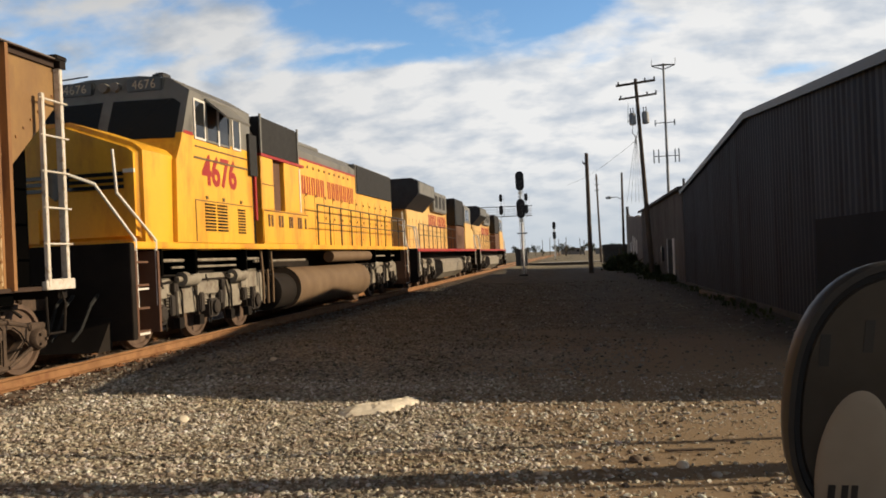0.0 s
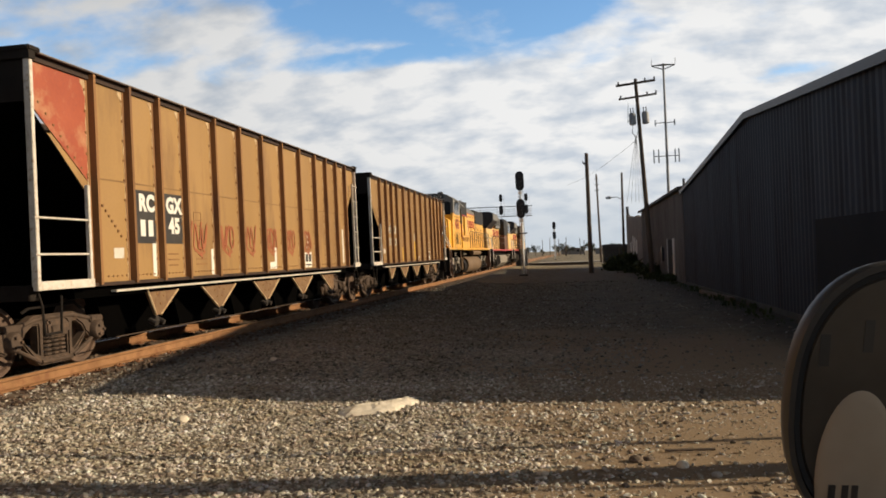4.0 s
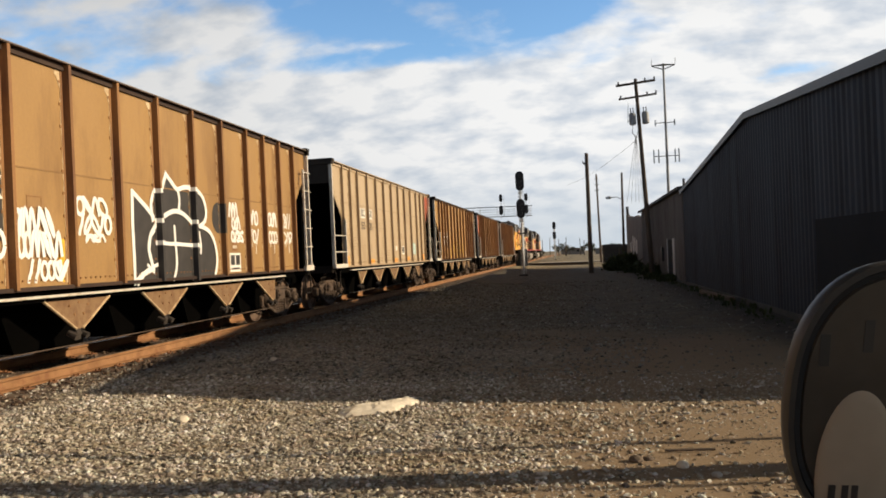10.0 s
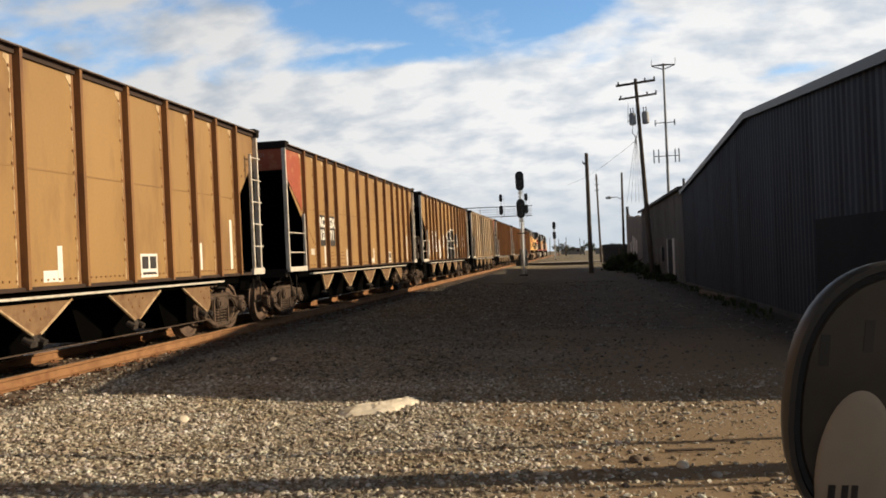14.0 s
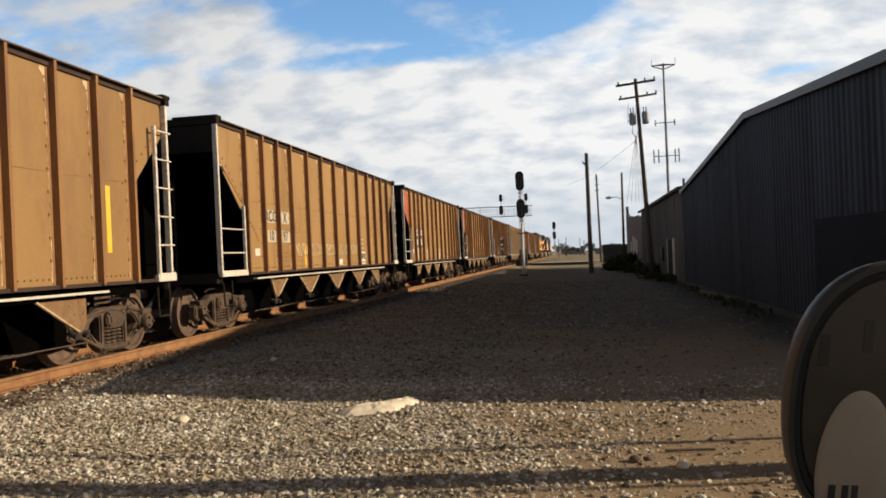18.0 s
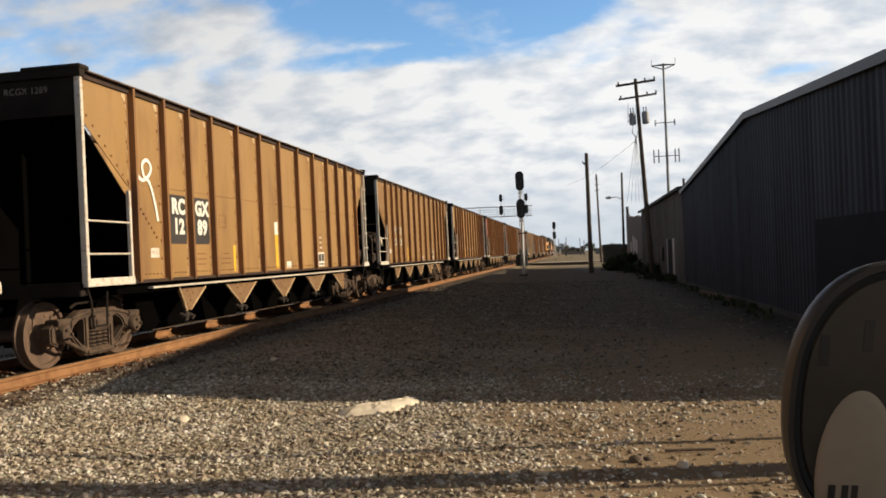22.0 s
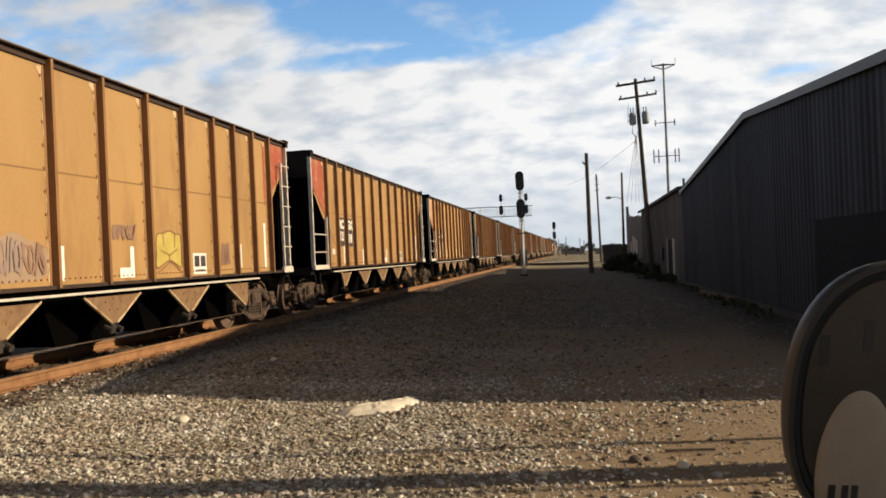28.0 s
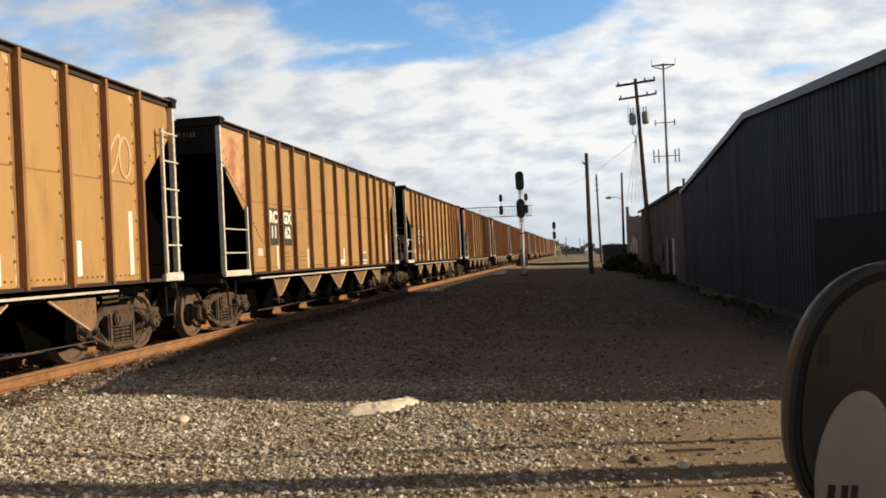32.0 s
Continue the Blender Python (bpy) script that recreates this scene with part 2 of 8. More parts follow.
M = {
    "tan": mat("tan_paint", (0.275, 0.158, 0.056), (0.355, 0.21, 0.079), 0.62, scale=0.8, grain=22, bump=0.07, streak=3.5, tint=0.07, dirt=(0.20, 0.108, 0.043), amount=0.4),
    "tan_light": mat("bright_tan_paint", (0.32, 0.183, 0.064), (0.41, 0.243, 0.09), 0.6, scale=0.8, grain=22, bump=0.07, streak=3.5, tint=0.05, dirt=(0.25, 0.135, 0.05), amount=0.35),
    # rusty steel, darkened to hold the shade under the top flange
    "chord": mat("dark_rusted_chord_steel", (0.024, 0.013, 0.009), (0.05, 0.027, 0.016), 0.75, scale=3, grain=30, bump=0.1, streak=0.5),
    "tan_dark": mat("worn_tan_paint", (0.200, 0.112, 0.041), (0.268, 0.155, 0.058), 0.68, scale=0.7, grain=25, bump=0.06, streak=3.0, tint=0.06, dirt=(0.17, 0.09, 0.04), amount=0.35),
    "cap": mat("worn_grey_cap_steel", (0.15, 0.122, 0.105), (0.25, 0.205, 0.175), 0.7, scale=3, grain=30, bump=0.08, streak=0.5),
    "gusset": mat("scuffed_gusset_paint", (0.16, 0.09, 0.042), (0.225, 0.135, 0.066), 0.75, scale=4, grain=25, bump=0.08, dirt=(0.13, 0.065, 0.03), amount=0.45),
    "beige": mat("beige_paint", (0.40, 0.30, 0.19), (0.47, 0.36, 0.235), 0.6, scale=0.7, grain=25, bump=0.05, streak=3.0, dirt=(0.30, 0.21, 0.12), amount=0.25),
    "rib": mat("rusted_rib_paint", (0.19, 0.088, 0.032), (0.275, 0.138, 0.05), 0.7, scale=1.5, grain=30, bump=0.08, streak=4.0, tint=0.1, dirt=(0.12, 0.055, 0.03), amount=0.4),
    "beige_rib": mat("beige_rib_paint", (0.30, 0.215, 0.13), (0.38, 0.28, 0.18), 0.65, scale=1.5, grain=30, bump=0.06, streak=4.0),
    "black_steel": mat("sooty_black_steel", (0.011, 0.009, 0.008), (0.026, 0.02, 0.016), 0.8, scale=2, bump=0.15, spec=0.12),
    "inner": mat("coal_dusted_steel", (0.02, 0.017, 0.015), (0.05, 0.038, 0.03), 0.85, scale=2, bump=0.2),
    # near-black, so the colour itself holds the shade inside and under the train
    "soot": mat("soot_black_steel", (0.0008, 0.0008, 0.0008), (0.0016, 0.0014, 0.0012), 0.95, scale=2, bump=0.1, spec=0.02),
    "truck": mat("brake_dust_steel", (0.038, 0.025, 0.017), (0.088, 0.058, 0.04), 0.8, scale=5, bump=0.4, dirt=(0.13, 0.08, 0.05), amount=0.35),
    "wheel": mat("rusty_wheel_steel", (0.075, 0.046, 0.032), (0.14, 0.09, 0.062), 0.7, scale=6, bump=0.2),
    "tread": mat("polished_tread_steel", (0.42, 0.40, 0.38), (0.55, 0.52, 0.49), 0.25, metal=1.0, bump=0.02),
    "ladder": mat("pale_ladder_paint", (0.52, 0.47, 0.40), (0.66, 0.61, 0.54), 0.6, scale=8, bump=0.1, dirt=(0.30, 0.18, 0.09), amount=0.3),
    "oxide": mat("oxide_red_paint", (0.27, 0.055, 0.026), (0.36, 0.088, 0.04), 0.65, scale=1.6, grain=25, bump=0.06, dirt=(0.42, 0.20, 0.10), amount=0.35),
    "scraped": mat("scraped_primer_paint", (0.40, 0.22, 0.11), (0.52, 0.34, 0.20), 0.7, scale=1.8, grain=25, bump=0.08, dirt=(0.34, 0.10, 0.045), amount=0.5),
    "red": mat("bright_red_paint", (0.55, 0.045, 0.035), (0.62, 0.075, 0.055), 0.6, scale=2, bump=0.04),
    "white": mat("white_stencil_paint", (0.68, 0.66, 0.60), (0.78, 0.75, 0.68), 0.6, scale=6, bump=0.02),
    "black": mat("black_stencil_paint", (0.028, 0.025, 0.024), (0.05, 0.044, 0.04), 0.6, scale=4, bump=0.02),
    "grey_sign": mat("faded_grey_paint", (0.42, 0.36, 0.27), (0.52, 0.45, 0.34), 0.65, scale=4, bump=0.02),
    "yellow_mark": mat("yellow_reflective_tape", (0.72, 0.40, 0.03), (0.80, 0.48, 0.05), 0.5, scale=8, bump=0.02),
    "orange_mark": mat("orange_label_paint", (0.80, 0.30, 0.03), (0.85, 0.36, 0.05), 0.55, scale=8, bump=0.02),
    "teal_mark": mat("teal_label_paint", (0.20, 0.42, 0.40), (0.28, 0.52, 0.50), 0.5, scale=8, bump=0.02),
    "red_wash": mat("washed_red_paint", (0.40, 0.17, 0.075), (0.45, 0.22, 0.10), 0.65, scale=3, bump=0.02),
    "red_spray": mat("faded_red_spray_paint", (0.27, 0.07, 0.03), (0.34, 0.12, 0.05), 0.6, scale=5, bump=0.02),
    "yellow_spray": mat("yellow_spray_paint", (0.58, 0.38, 0.05), (0.66, 0.46, 0.085), 0.6, scale=5, bump=0.02),
    "blue_spray": mat("faded_blue_spray_paint", (0.22, 0.165, 0.145), (0.29, 0.205, 0.165), 0.6, scale=5, bump=0.02),
    "purple_spray": mat("faded_purple_spray_paint", (0.215, 0.125, 0.082), (0.26, 0.155, 0.10), 0.6, scale=5, bump=0.02),
    "lilac_wash": mat("washed_lilac_paint", (0.27, 0.185, 0.125), (0.33, 0.225, 0.145), 0.65, scale=4, bump=0.02),
    "yellow_wash": mat("faded_yellow_paint", (0.36, 0.275, 0.055), (0.47, 0.37, 0.10), 0.65, scale=5, bump=0.02),
    "white_spray": mat("white_spray_paint", (0.74, 0.72, 0.67), (0.82, 0.80, 0.76), 0.6, scale=5, bump=0.02),
    "pale_spray": mat("faint_white_spray_paint", (0.46, 0.33, 0.19), (0.53, 0.40, 0.25), 0.6, scale=5, bump=0.02),
    "loco_yellow": mat("armour_yellow_paint", (0.74, 0.375, 0.022), (0.83, 0.445, 0.035), 0.42, scale=0.9, grain=20, bump=0.02, streak=3.5, spec=0.5, dirt=(0.50, 0.20, 0.02), amount=0.46),
    "loco_faded": mat("faded_armour_yellow_paint", (0.64, 0.39, 0.12), (0.72, 0.46, 0.16), 0.5, scale=0.8, grain=20, bump=0.02, streak=2.5, dirt=(0.48, 0.27, 0.09), amount=0.3),
    "loco_grey": mat("harbour_grey_paint", (0.15, 0.145, 0.13), (0.20, 0.19, 0.17), 0.55, scale=1.2, bump=0.03, dirt=(0.10, 0.095, 0.085), amount=0.35),
    "loco_red": mat("red_trim_paint", (0.30, 0.020, 0.016), (0.37, 0.03, 0.022), 0.5, scale=3, bump=0.02),
    "loco_dirt": mat("dirty_underframe_steel", (0.125, 0.078, 0.044), (0.185, 0.122, 0.07), 0.8, scale=2, bump=0.15),
    "loco_truck": mat("dusty_silver_truck_paint", (0.20, 0.175, 0.14), (0.30, 0.265, 0.21), 0.7, scale=3, bump=0.2, dirt=(0.13, 0.095, 0.07), amount=0.45),
    "grille": mat("dark_radiator_grille", (0.012, 0.011, 0.010), (0.024, 0.021, 0.018), 0.7, scale=6, bump=0.3),
    "brown_door": mat("rust_brown_panel", (0.10, 0.05, 0.03), (0.15, 0.075, 0.045), 0.7, scale=3, bump=0.1),
    "handrail": mat("pale_grab_iron_paint", (0.62, 0.58, 0.52), (0.75, 0.72, 0.66), 0.5, scale=8, bump=0.05),
    "glass": plain("dark_cab_glass", (0.015, 0.017, 0.019), 0.08),
    "rail": mat("rusty_rail_steel", (0.175, 0.084, 0.034), (0.30, 0.155, 0.068), 0.8, scale=3, bump=0.2, dirt=(0.17, 0.07, 0.03), amount=0.3),
    "rail_top": mat("worn_railhead_steel", (0.36, 0.24, 0.15), (0.46, 0.33, 0.22), 0.4, metal=0.6, scale=4, bump=0.03),
    "sleeper": mat("weathered_timber", (0.10, 0.075, 0.055), (0.17, 0.13, 0.10), 0.9, scale=4, bump=0.4),
    "spike": mat("rusty_plate_steel", (0.17, 0.075, 0.035), (0.24, 0.11, 0.05), 0.85, scale=9, bump=0.2),
    "cladding": mat("dark_grey_corrugated_steel", (0.027, 0.034, 0.046), (0.039, 0.048, 0.063), 0.75, scale=0.6, grain=12, bump=0.03, streak=5.0, tint=0.10, spec=0.2, dirt=(0.013, 0.0145, 0.018), amount=0.35),
    "roof_trim": mat("grey_roof_trim_metal", (0.036, 0.039, 0.046), (0.058, 0.062, 0.071), 0.5, scale=2, bump=0.03),
    "shed_wall": mat("weathered_grey_siding", (0.105, 0.097, 0.093), (0.17, 0.157, 0.15), 0.8, scale=1.0, bump=0.1, streak=4.0, tint=0.08, dirt=(0.09, 0.08, 0.075), amount=0.4),
    "dark_roof": mat("dark_weathered_roofing", (0.045, 0.043, 0.042), (0.085, 0.08, 0.078), 0.8, scale=2, bump=0.1),
    "shed_brick": mat("stained_brown_wall", (0.115, 0.098, 0.088), (0.20, 0.165, 0.145), 0.9, scale=1.2, grain=20, bump=0.2, dirt=(0.085, 0.075, 0.07), amount=0.5),
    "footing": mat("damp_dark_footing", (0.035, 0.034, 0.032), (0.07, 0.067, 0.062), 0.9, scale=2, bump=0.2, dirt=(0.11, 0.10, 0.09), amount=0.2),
    "shed_roof": mat("grey_metal_roofing", (0.20, 0.20, 0.21), (0.28, 0.28, 0.29), 0.6, scale=2, bump=0.05),
    "concrete": mat("stained_concrete", (0.33, 0.30, 0.26), (0.45, 0.42, 0.37), 0.9, scale=3, bump=0.3, dirt=(0.22, 0.19, 0.15), amount=0.3),
    "pale_concrete": mat("pale_broken_concrete", (0.60, 0.53, 0.42), (0.74, 0.67, 0.55), 0.9, scale=5, bump=0.35),
    "pole": mat("weathered_pole_wood", (0.055, 0.042, 0.034), (0.10, 0.078, 0.06), 0.9, scale=3, bump=0.35, streak=6.0),
    "galv": mat("galvanised_steel", (0.36, 0.37, 0.38), (0.48, 0.49, 0.50), 0.45, metal=0.6, scale=4, bump=0.05),
    "dark_metal": mat("dark_painted_metal", (0.016, 0.016, 0.018), (0.03, 0.03, 0.032), 0.55, scale=5, bump=0.05),
    "signal_black": plain("signal_backplate_black", (0.008, 0.008, 0.009), 0.6),
    "flat_black": mat("dull_black_door_steel", (0.009, 0.0105, 0.0135), (0.014, 0.0155, 0.019), 0.85, scale=1.0, bump=0.03, spec=0.12),
    "signal_lens": plain("unlit_signal_lens", (0.02, 0.02, 0.02), 0.1),
    "transformer": mat("grey_transformer_paint", (0.20, 0.21, 0.22), (0.27, 0.28, 0.29), 0.5, scale=4, bump=0.03),
    "leaf": mat("dark_weed_leaf", (0.022, 0.032, 0.010), (0.05, 0.065, 0.02), 0.7, scale=3, bump=0.0, tint=0.2),
    "tree_leaf": mat("distant_tree_leaf", (0.035, 0.042, 0.025), (0.06, 0.065, 0.04), 0.8, scale=0.5, bump=0.0, tint=0.2),
    "bark": mat("grey_brown_bark", (0.08, 0.06, 0.045), (0.13, 0.10, 0.08), 0.9, scale=6, bump=0.3),
    "dry_grass": mat("dry_grass_blade", (0.30, 0.23, 0.10), (0.42, 0.33, 0.16), 0.85, scale=2, bump=0.0),
    "worn_edge": mat("worn_pale_rib_edge", (0.44, 0.31, 0.17), (0.58, 0.45, 0.28), 0.7, scale=3, grain=20, bump=0.05, dirt=(0.28, 0.16, 0.07), amount=0.5),
    "house": mat("dusty_far_wall", (0.16, 0.15, 0.14), (0.22, 0.21, 0.20), 0.9, scale=0.5, bump=0.0),
    "house_roof": mat("brown_far_roof", (0.14, 0.11, 0.10), (0.19, 0.15, 0.13), 0.9, scale=0.5, bump=0.0),
    "mirror_shell": mat("dusty_dark_mirror_housing", (0.024, 0.021, 0.018), (0.042, 0.036, 0.03), 0.5, scale=9, grain=120, bump=0.03, spec=0.6),
    # dark tint stands in for the vehicle reflected in the glass
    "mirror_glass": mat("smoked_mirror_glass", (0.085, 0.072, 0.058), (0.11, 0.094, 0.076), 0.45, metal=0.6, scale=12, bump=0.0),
    # tan colour stands in for the ground reflected in the spot mirror
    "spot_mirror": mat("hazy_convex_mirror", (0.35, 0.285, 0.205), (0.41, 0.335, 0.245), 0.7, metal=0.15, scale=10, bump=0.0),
    "truck_paint": mat("dusty_dark_truck_paint", (0.035, 0.036, 0.038), (0.055, 0.055, 0.056), 0.35, scale=2, bump=0.01, spec=0.5),
    "rubber": mat("black_rubber", (0.012, 0.012, 0.012), (0.022, 0.022, 0.022), 0.8, scale=9, bump=0.05),
}


def stone_mat(name, ramp):
    m = bpy.data.materials.new(name)
    m.use_nodes = True
    nt = m.node_tree
    N, L = nt.nodes.new, nt.links.new
    bs = nt.nodes["Principled BSDF"]
    geo, cr = N("ShaderNodeNewGeometry"), N("ShaderNodeValToRGB")
    L(geo.outputs["Random Per Island"], cr.inputs[0])
    e = cr.color_ramp.elements
    while len(e) < len(ramp):
        e.new(0.5)
    for k, c in enumerate(ramp):
        e[k].position, e[k].color = k / (len(ramp) - 1), (*c, 1)
    n, mx = N("ShaderNodeTexNoise"), N("ShaderNodeMix")
    n.inputs["Scale"].default_value, n.inputs["Detail"].default_value = 45, 5
    mx.data_type, mx.blend_type = "RGBA", "MULTIPLY"
    mx.inputs[0].default_value = 0.45
    L(cr.outputs[0], mx.inputs[6]); L(n.outputs[1], mx.inputs[7])
    # dusty brown and washed pale patches, a metre or so across
    co, big, tone, mul = N("ShaderNodeTexCoord"), N("ShaderNodeTexNoise"), N("ShaderNodeValToRGB"), N("ShaderNodeMix")
    big.inputs["Scale"].default_value, big.inputs["Detail"].default_value, big.inputs["Roughness"].default_value = 1.1, 4, 0.6
    L(co.outputs["Object"], big.inputs["Vector"]); L(big.outputs[0], tone.inputs[0])
    for k, (p, c) in enumerate(((0.36, (0.78, 0.72, 0.63)), (0.60, (1.14, 1.15, 1.17)))):
        tone.color_ramp.elements[k].position, tone.color_ramp.elements[k].color = p, (*c, 1)
    mul.data_type, mul.blend_type = "RGBA", "MULTIPLY"
    mul.inputs[0].default_value = 1.0
    L(mx.outputs[2], mul.inputs[6]); L(tone.outputs[0], mul.inputs[7]); L(mul.outputs[2], bs.inputs["Base Color"])
    bs.inputs["Roughness"].default_value = 0.9
    return m


M["stones"] = stone_mat("mixed_gravel_stone", [(0.20, 0.165, 0.12), (0.57, 0.51, 0.415), (0.30, 0.245, 0.175), (0.76, 0.71, 0.61), (0.11, 0.09, 0.07), (0.48, 0.42, 0.33), (0.86, 0.83, 0.77), (0.37, 0.31, 0.225)])

# darkened copy of the gravel colours, for stones in the shaded yard
M["shade_stones"] = stone_mat("dark_cinder_stone", [(0.09, 0.085, 0.07), (0.25, 0.235, 0.20), (0.14, 0.128, 0.103), (0.36, 0.34, 0.295), (0.06, 0.056, 0.046), (0.21, 0.197, 0.165), (0.42, 0.41, 0.37), (0.17, 0.155, 0.125)])

M["ballast_stones"] = stone_mat("rust_dusted_ballast_stone", [(0.05, 0.032, 0.022), (0.15, 0.095, 0.06), (0.08, 0.05, 0.034), (0.22, 0.15, 0.10), (0.06, 0.04, 0.03), (0.30, 0.24, 0.18)])


def ground_mat():
    m = bpy.data.materials.new("gravel_and_dirt")
    m.use_nodes = True
    nt = m.node_tree
    N, L = nt.nodes.new, nt.links.new
    bs = nt.nodes["Principled BSDF"]
    co = N("ShaderNodeTexCoord")

    def noise_tex(s, d, r=0.55):
        n = N("ShaderNodeTexNoise")
        n.inputs["Scale"].default_value, n.inputs["Detail"].default_value, n.inputs["Roughness"].default_value = s, d, r
        L(co.outputs["Object"], n.inputs["Vector"])
        return n

    def blend(fac, a, b):
        x = N("ShaderNodeMix"); x.data_type = "RGBA"
        L(fac, x.inputs[0])
        for s, v in ((6, a), (7, b)):
            if isinstance(v, tuple):
                x.inputs[s].default_value = (*v, 1)
            else:
                L(v, x.inputs[s])
        return x.outputs[2]

    def ranged(v, a, b):
        r = N("ShaderNodeMapRange"); r.interpolation_type = "SMOOTHSTEP"
        r.inputs["From Min"].default_value, r.inputs["From Max"].default_value = a, b
        L(v, r.inputs["Value"])
        return r.outputs[0]

    vo = N("ShaderNodeTexVoronoi")
    vo.inputs["Scale"].default_value = 24
    L(co.outputs["Object"], vo.inputs["Vector"])
    cell = N("ShaderNodeValToRGB")
    e = cell.color_ramp.elements
    for _ in range(3):
        e.new(0.5)
    for k, c in enumerate(((0.12, 0.10, 0.076), (0.25, 0.212, 0.16), (0.18, 0.146, 0.105), (0.34, 0.30, 0.235), (0.52, 0.475, 0.40))):
        e[k].position, e[k].color = k / 4, (*c, 1)
    sepc = N("ShaderNodeSeparateColor")
    L(vo.outputs["Color"], sepc.inputs[0]); L(sepc.outputs[0], cell.inputs[0])
    dirt = blend(noise_tex(14, 8).outputs[0], (0.20, 0.137, 0.078), (0.33, 0.236, 0.142))
    # gravel by the track gives way to packed dirt towards the warehouse, in patches
    sep = N("ShaderNodeSeparateXYZ")
    L(co.outputs["Object"], sep.inputs[0])
    mixn = N("ShaderNodeMath"); mixn.operation = "MULTIPLY_ADD"; mixn.inputs[1].default_value = 9.0
    L(noise_tex(0.42, 6).outputs[0], mixn.inputs[0]); L(sep.outputs[0], mixn.inputs[2])
    patch = ranged(mixn.outputs[0], 2.4, 4.4)
    near = blend(patch, cell.outputs[0], dirt)
    # shade painted into the ground deeper in the yard, in broad dark patches
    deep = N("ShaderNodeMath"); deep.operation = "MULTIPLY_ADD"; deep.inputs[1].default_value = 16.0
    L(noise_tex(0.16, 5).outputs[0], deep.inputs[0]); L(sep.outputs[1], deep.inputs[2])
    shade_cell = N("ShaderNodeValToRGB")
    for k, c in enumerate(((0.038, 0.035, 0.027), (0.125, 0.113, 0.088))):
        shade_cell.color_ramp.elements[k].position, shade_cell.color_ramp.elements[k].color = (0.1, 0.95)[k], (*c, 1)
    L(sepc.outputs[1], shade_cell.inputs[0])
    shade_ground = blend(ranged(noise_tex(1.3, 7, 0.62).outputs[0], 0.40, 0.66), shade_cell.outputs[0], (0.135, 0.108, 0.073))
    near = blend(ranged(deep.outputs[0], 18.0, 30.0), near, shade_ground)
    # oily rust-brown dirt beside the rails; along the warehouse foot, shade painted as darker ground
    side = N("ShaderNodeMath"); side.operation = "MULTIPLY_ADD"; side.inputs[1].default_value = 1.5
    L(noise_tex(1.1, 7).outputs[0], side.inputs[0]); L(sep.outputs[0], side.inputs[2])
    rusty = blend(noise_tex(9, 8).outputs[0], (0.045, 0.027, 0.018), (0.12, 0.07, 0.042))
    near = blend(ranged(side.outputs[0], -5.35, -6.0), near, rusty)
    foot_shade = blend(noise_tex(7, 8).outputs[0], (0.016, 0.014, 0.011), (0.055, 0.046, 0.034))
    near = blend(ranged(side.outputs[0], 3.4, 4.9), near, foot_shade)
    far = ranged(sep.outputs[1], 72.0, 80.0)
    stretch = N("ShaderNodeMapping")
    stretch.inputs["Scale"].default_value = (0.05, 0.22, 1.0)
    L(co.outputs["Object"], stretch.inputs[0])
    patchy = N("ShaderNodeTexNoise")
    patchy.inputs["Scale"].default_value, patchy.inputs["Detail"].default_value = 1.0, 7
    L(stretch.outputs[0], patchy.inputs["Vector"])
    field = blend(ranged(patchy.outputs[0], 0.36, 0.62), (0.30, 0.24, 0.145), (0.085, 0.075, 0.052))
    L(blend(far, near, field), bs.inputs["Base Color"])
    bs.inputs["Roughness"].default_value = 0.95
    bp = N("ShaderNodeBump")
    bp.inputs["Strength"].default_value, bp.inputs["Distance"].default_value = 0.9, 0.03
    fine = N("ShaderNodeMath"); fine.operation = "MULTIPLY"; fine.inputs[1].default_value = 0.35
    L(noise_tex(26, 9, 0.65).outputs[0], fine.inputs[0])
    rough_up = N("ShaderNodeMix"); rough_up.data_type = "FLOAT"
    L(patch, rough_up.inputs[0]); L(vo.outputs["Distance"], rough_up.inputs[2]); L(fine.outputs[0], rough_up.inputs[3])
    L(rough_up.outputs[0], bp.inputs["Height"]); L(bp.outputs[0], bs.inputs["Normal"])
    return m


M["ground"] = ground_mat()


# ---------------------------------------------------------------- building blocks
def box(bm, x0, x1, y0, y1, z0, z1, bevel=0.0):
    r = bmesh.ops.create_cube(bm, size=1.0, matrix=Matrix.LocRotScale(((x0 + x1) / 2, (y0 + y1) / 2, (z0 + z1) / 2), None, (abs(x1 - x0), abs(y1 - y0), abs(z1 - z0))))
    if bevel:
        edges = list({e for v in r["verts"] for e in v.link_edges})
        bmesh.ops.bevel(bm, geom=edges, offset=bevel, segments=2, affect="EDGES")
    return bm


def rod(bm, a, b, r, seg=8, r2=None):
    a, b = Vector(a), Vector(b)
    m = Matrix.Translation((a + b) / 2) @ (b - a).to_track_quat("Z", "Y").to_matrix().to_4x4()
    bmesh.ops.create_cone(bm, cap_ends=True, segments=seg, radius1=r, radius2=r if r2 is None else r2, depth=(b - a).length, matrix=m)
    return bm


def bent(bm, pts, r, seg=6):
    for a, b in zip(pts, pts[1:]):
        rod(bm, a, b, r, seg)
    for p in pts[1:-1]:
        bmesh.ops.create_uvsphere(bm, u_segments=seg, v_segments=4, radius=r * 1.02, matrix=Matrix.Translation(p))
    return bm


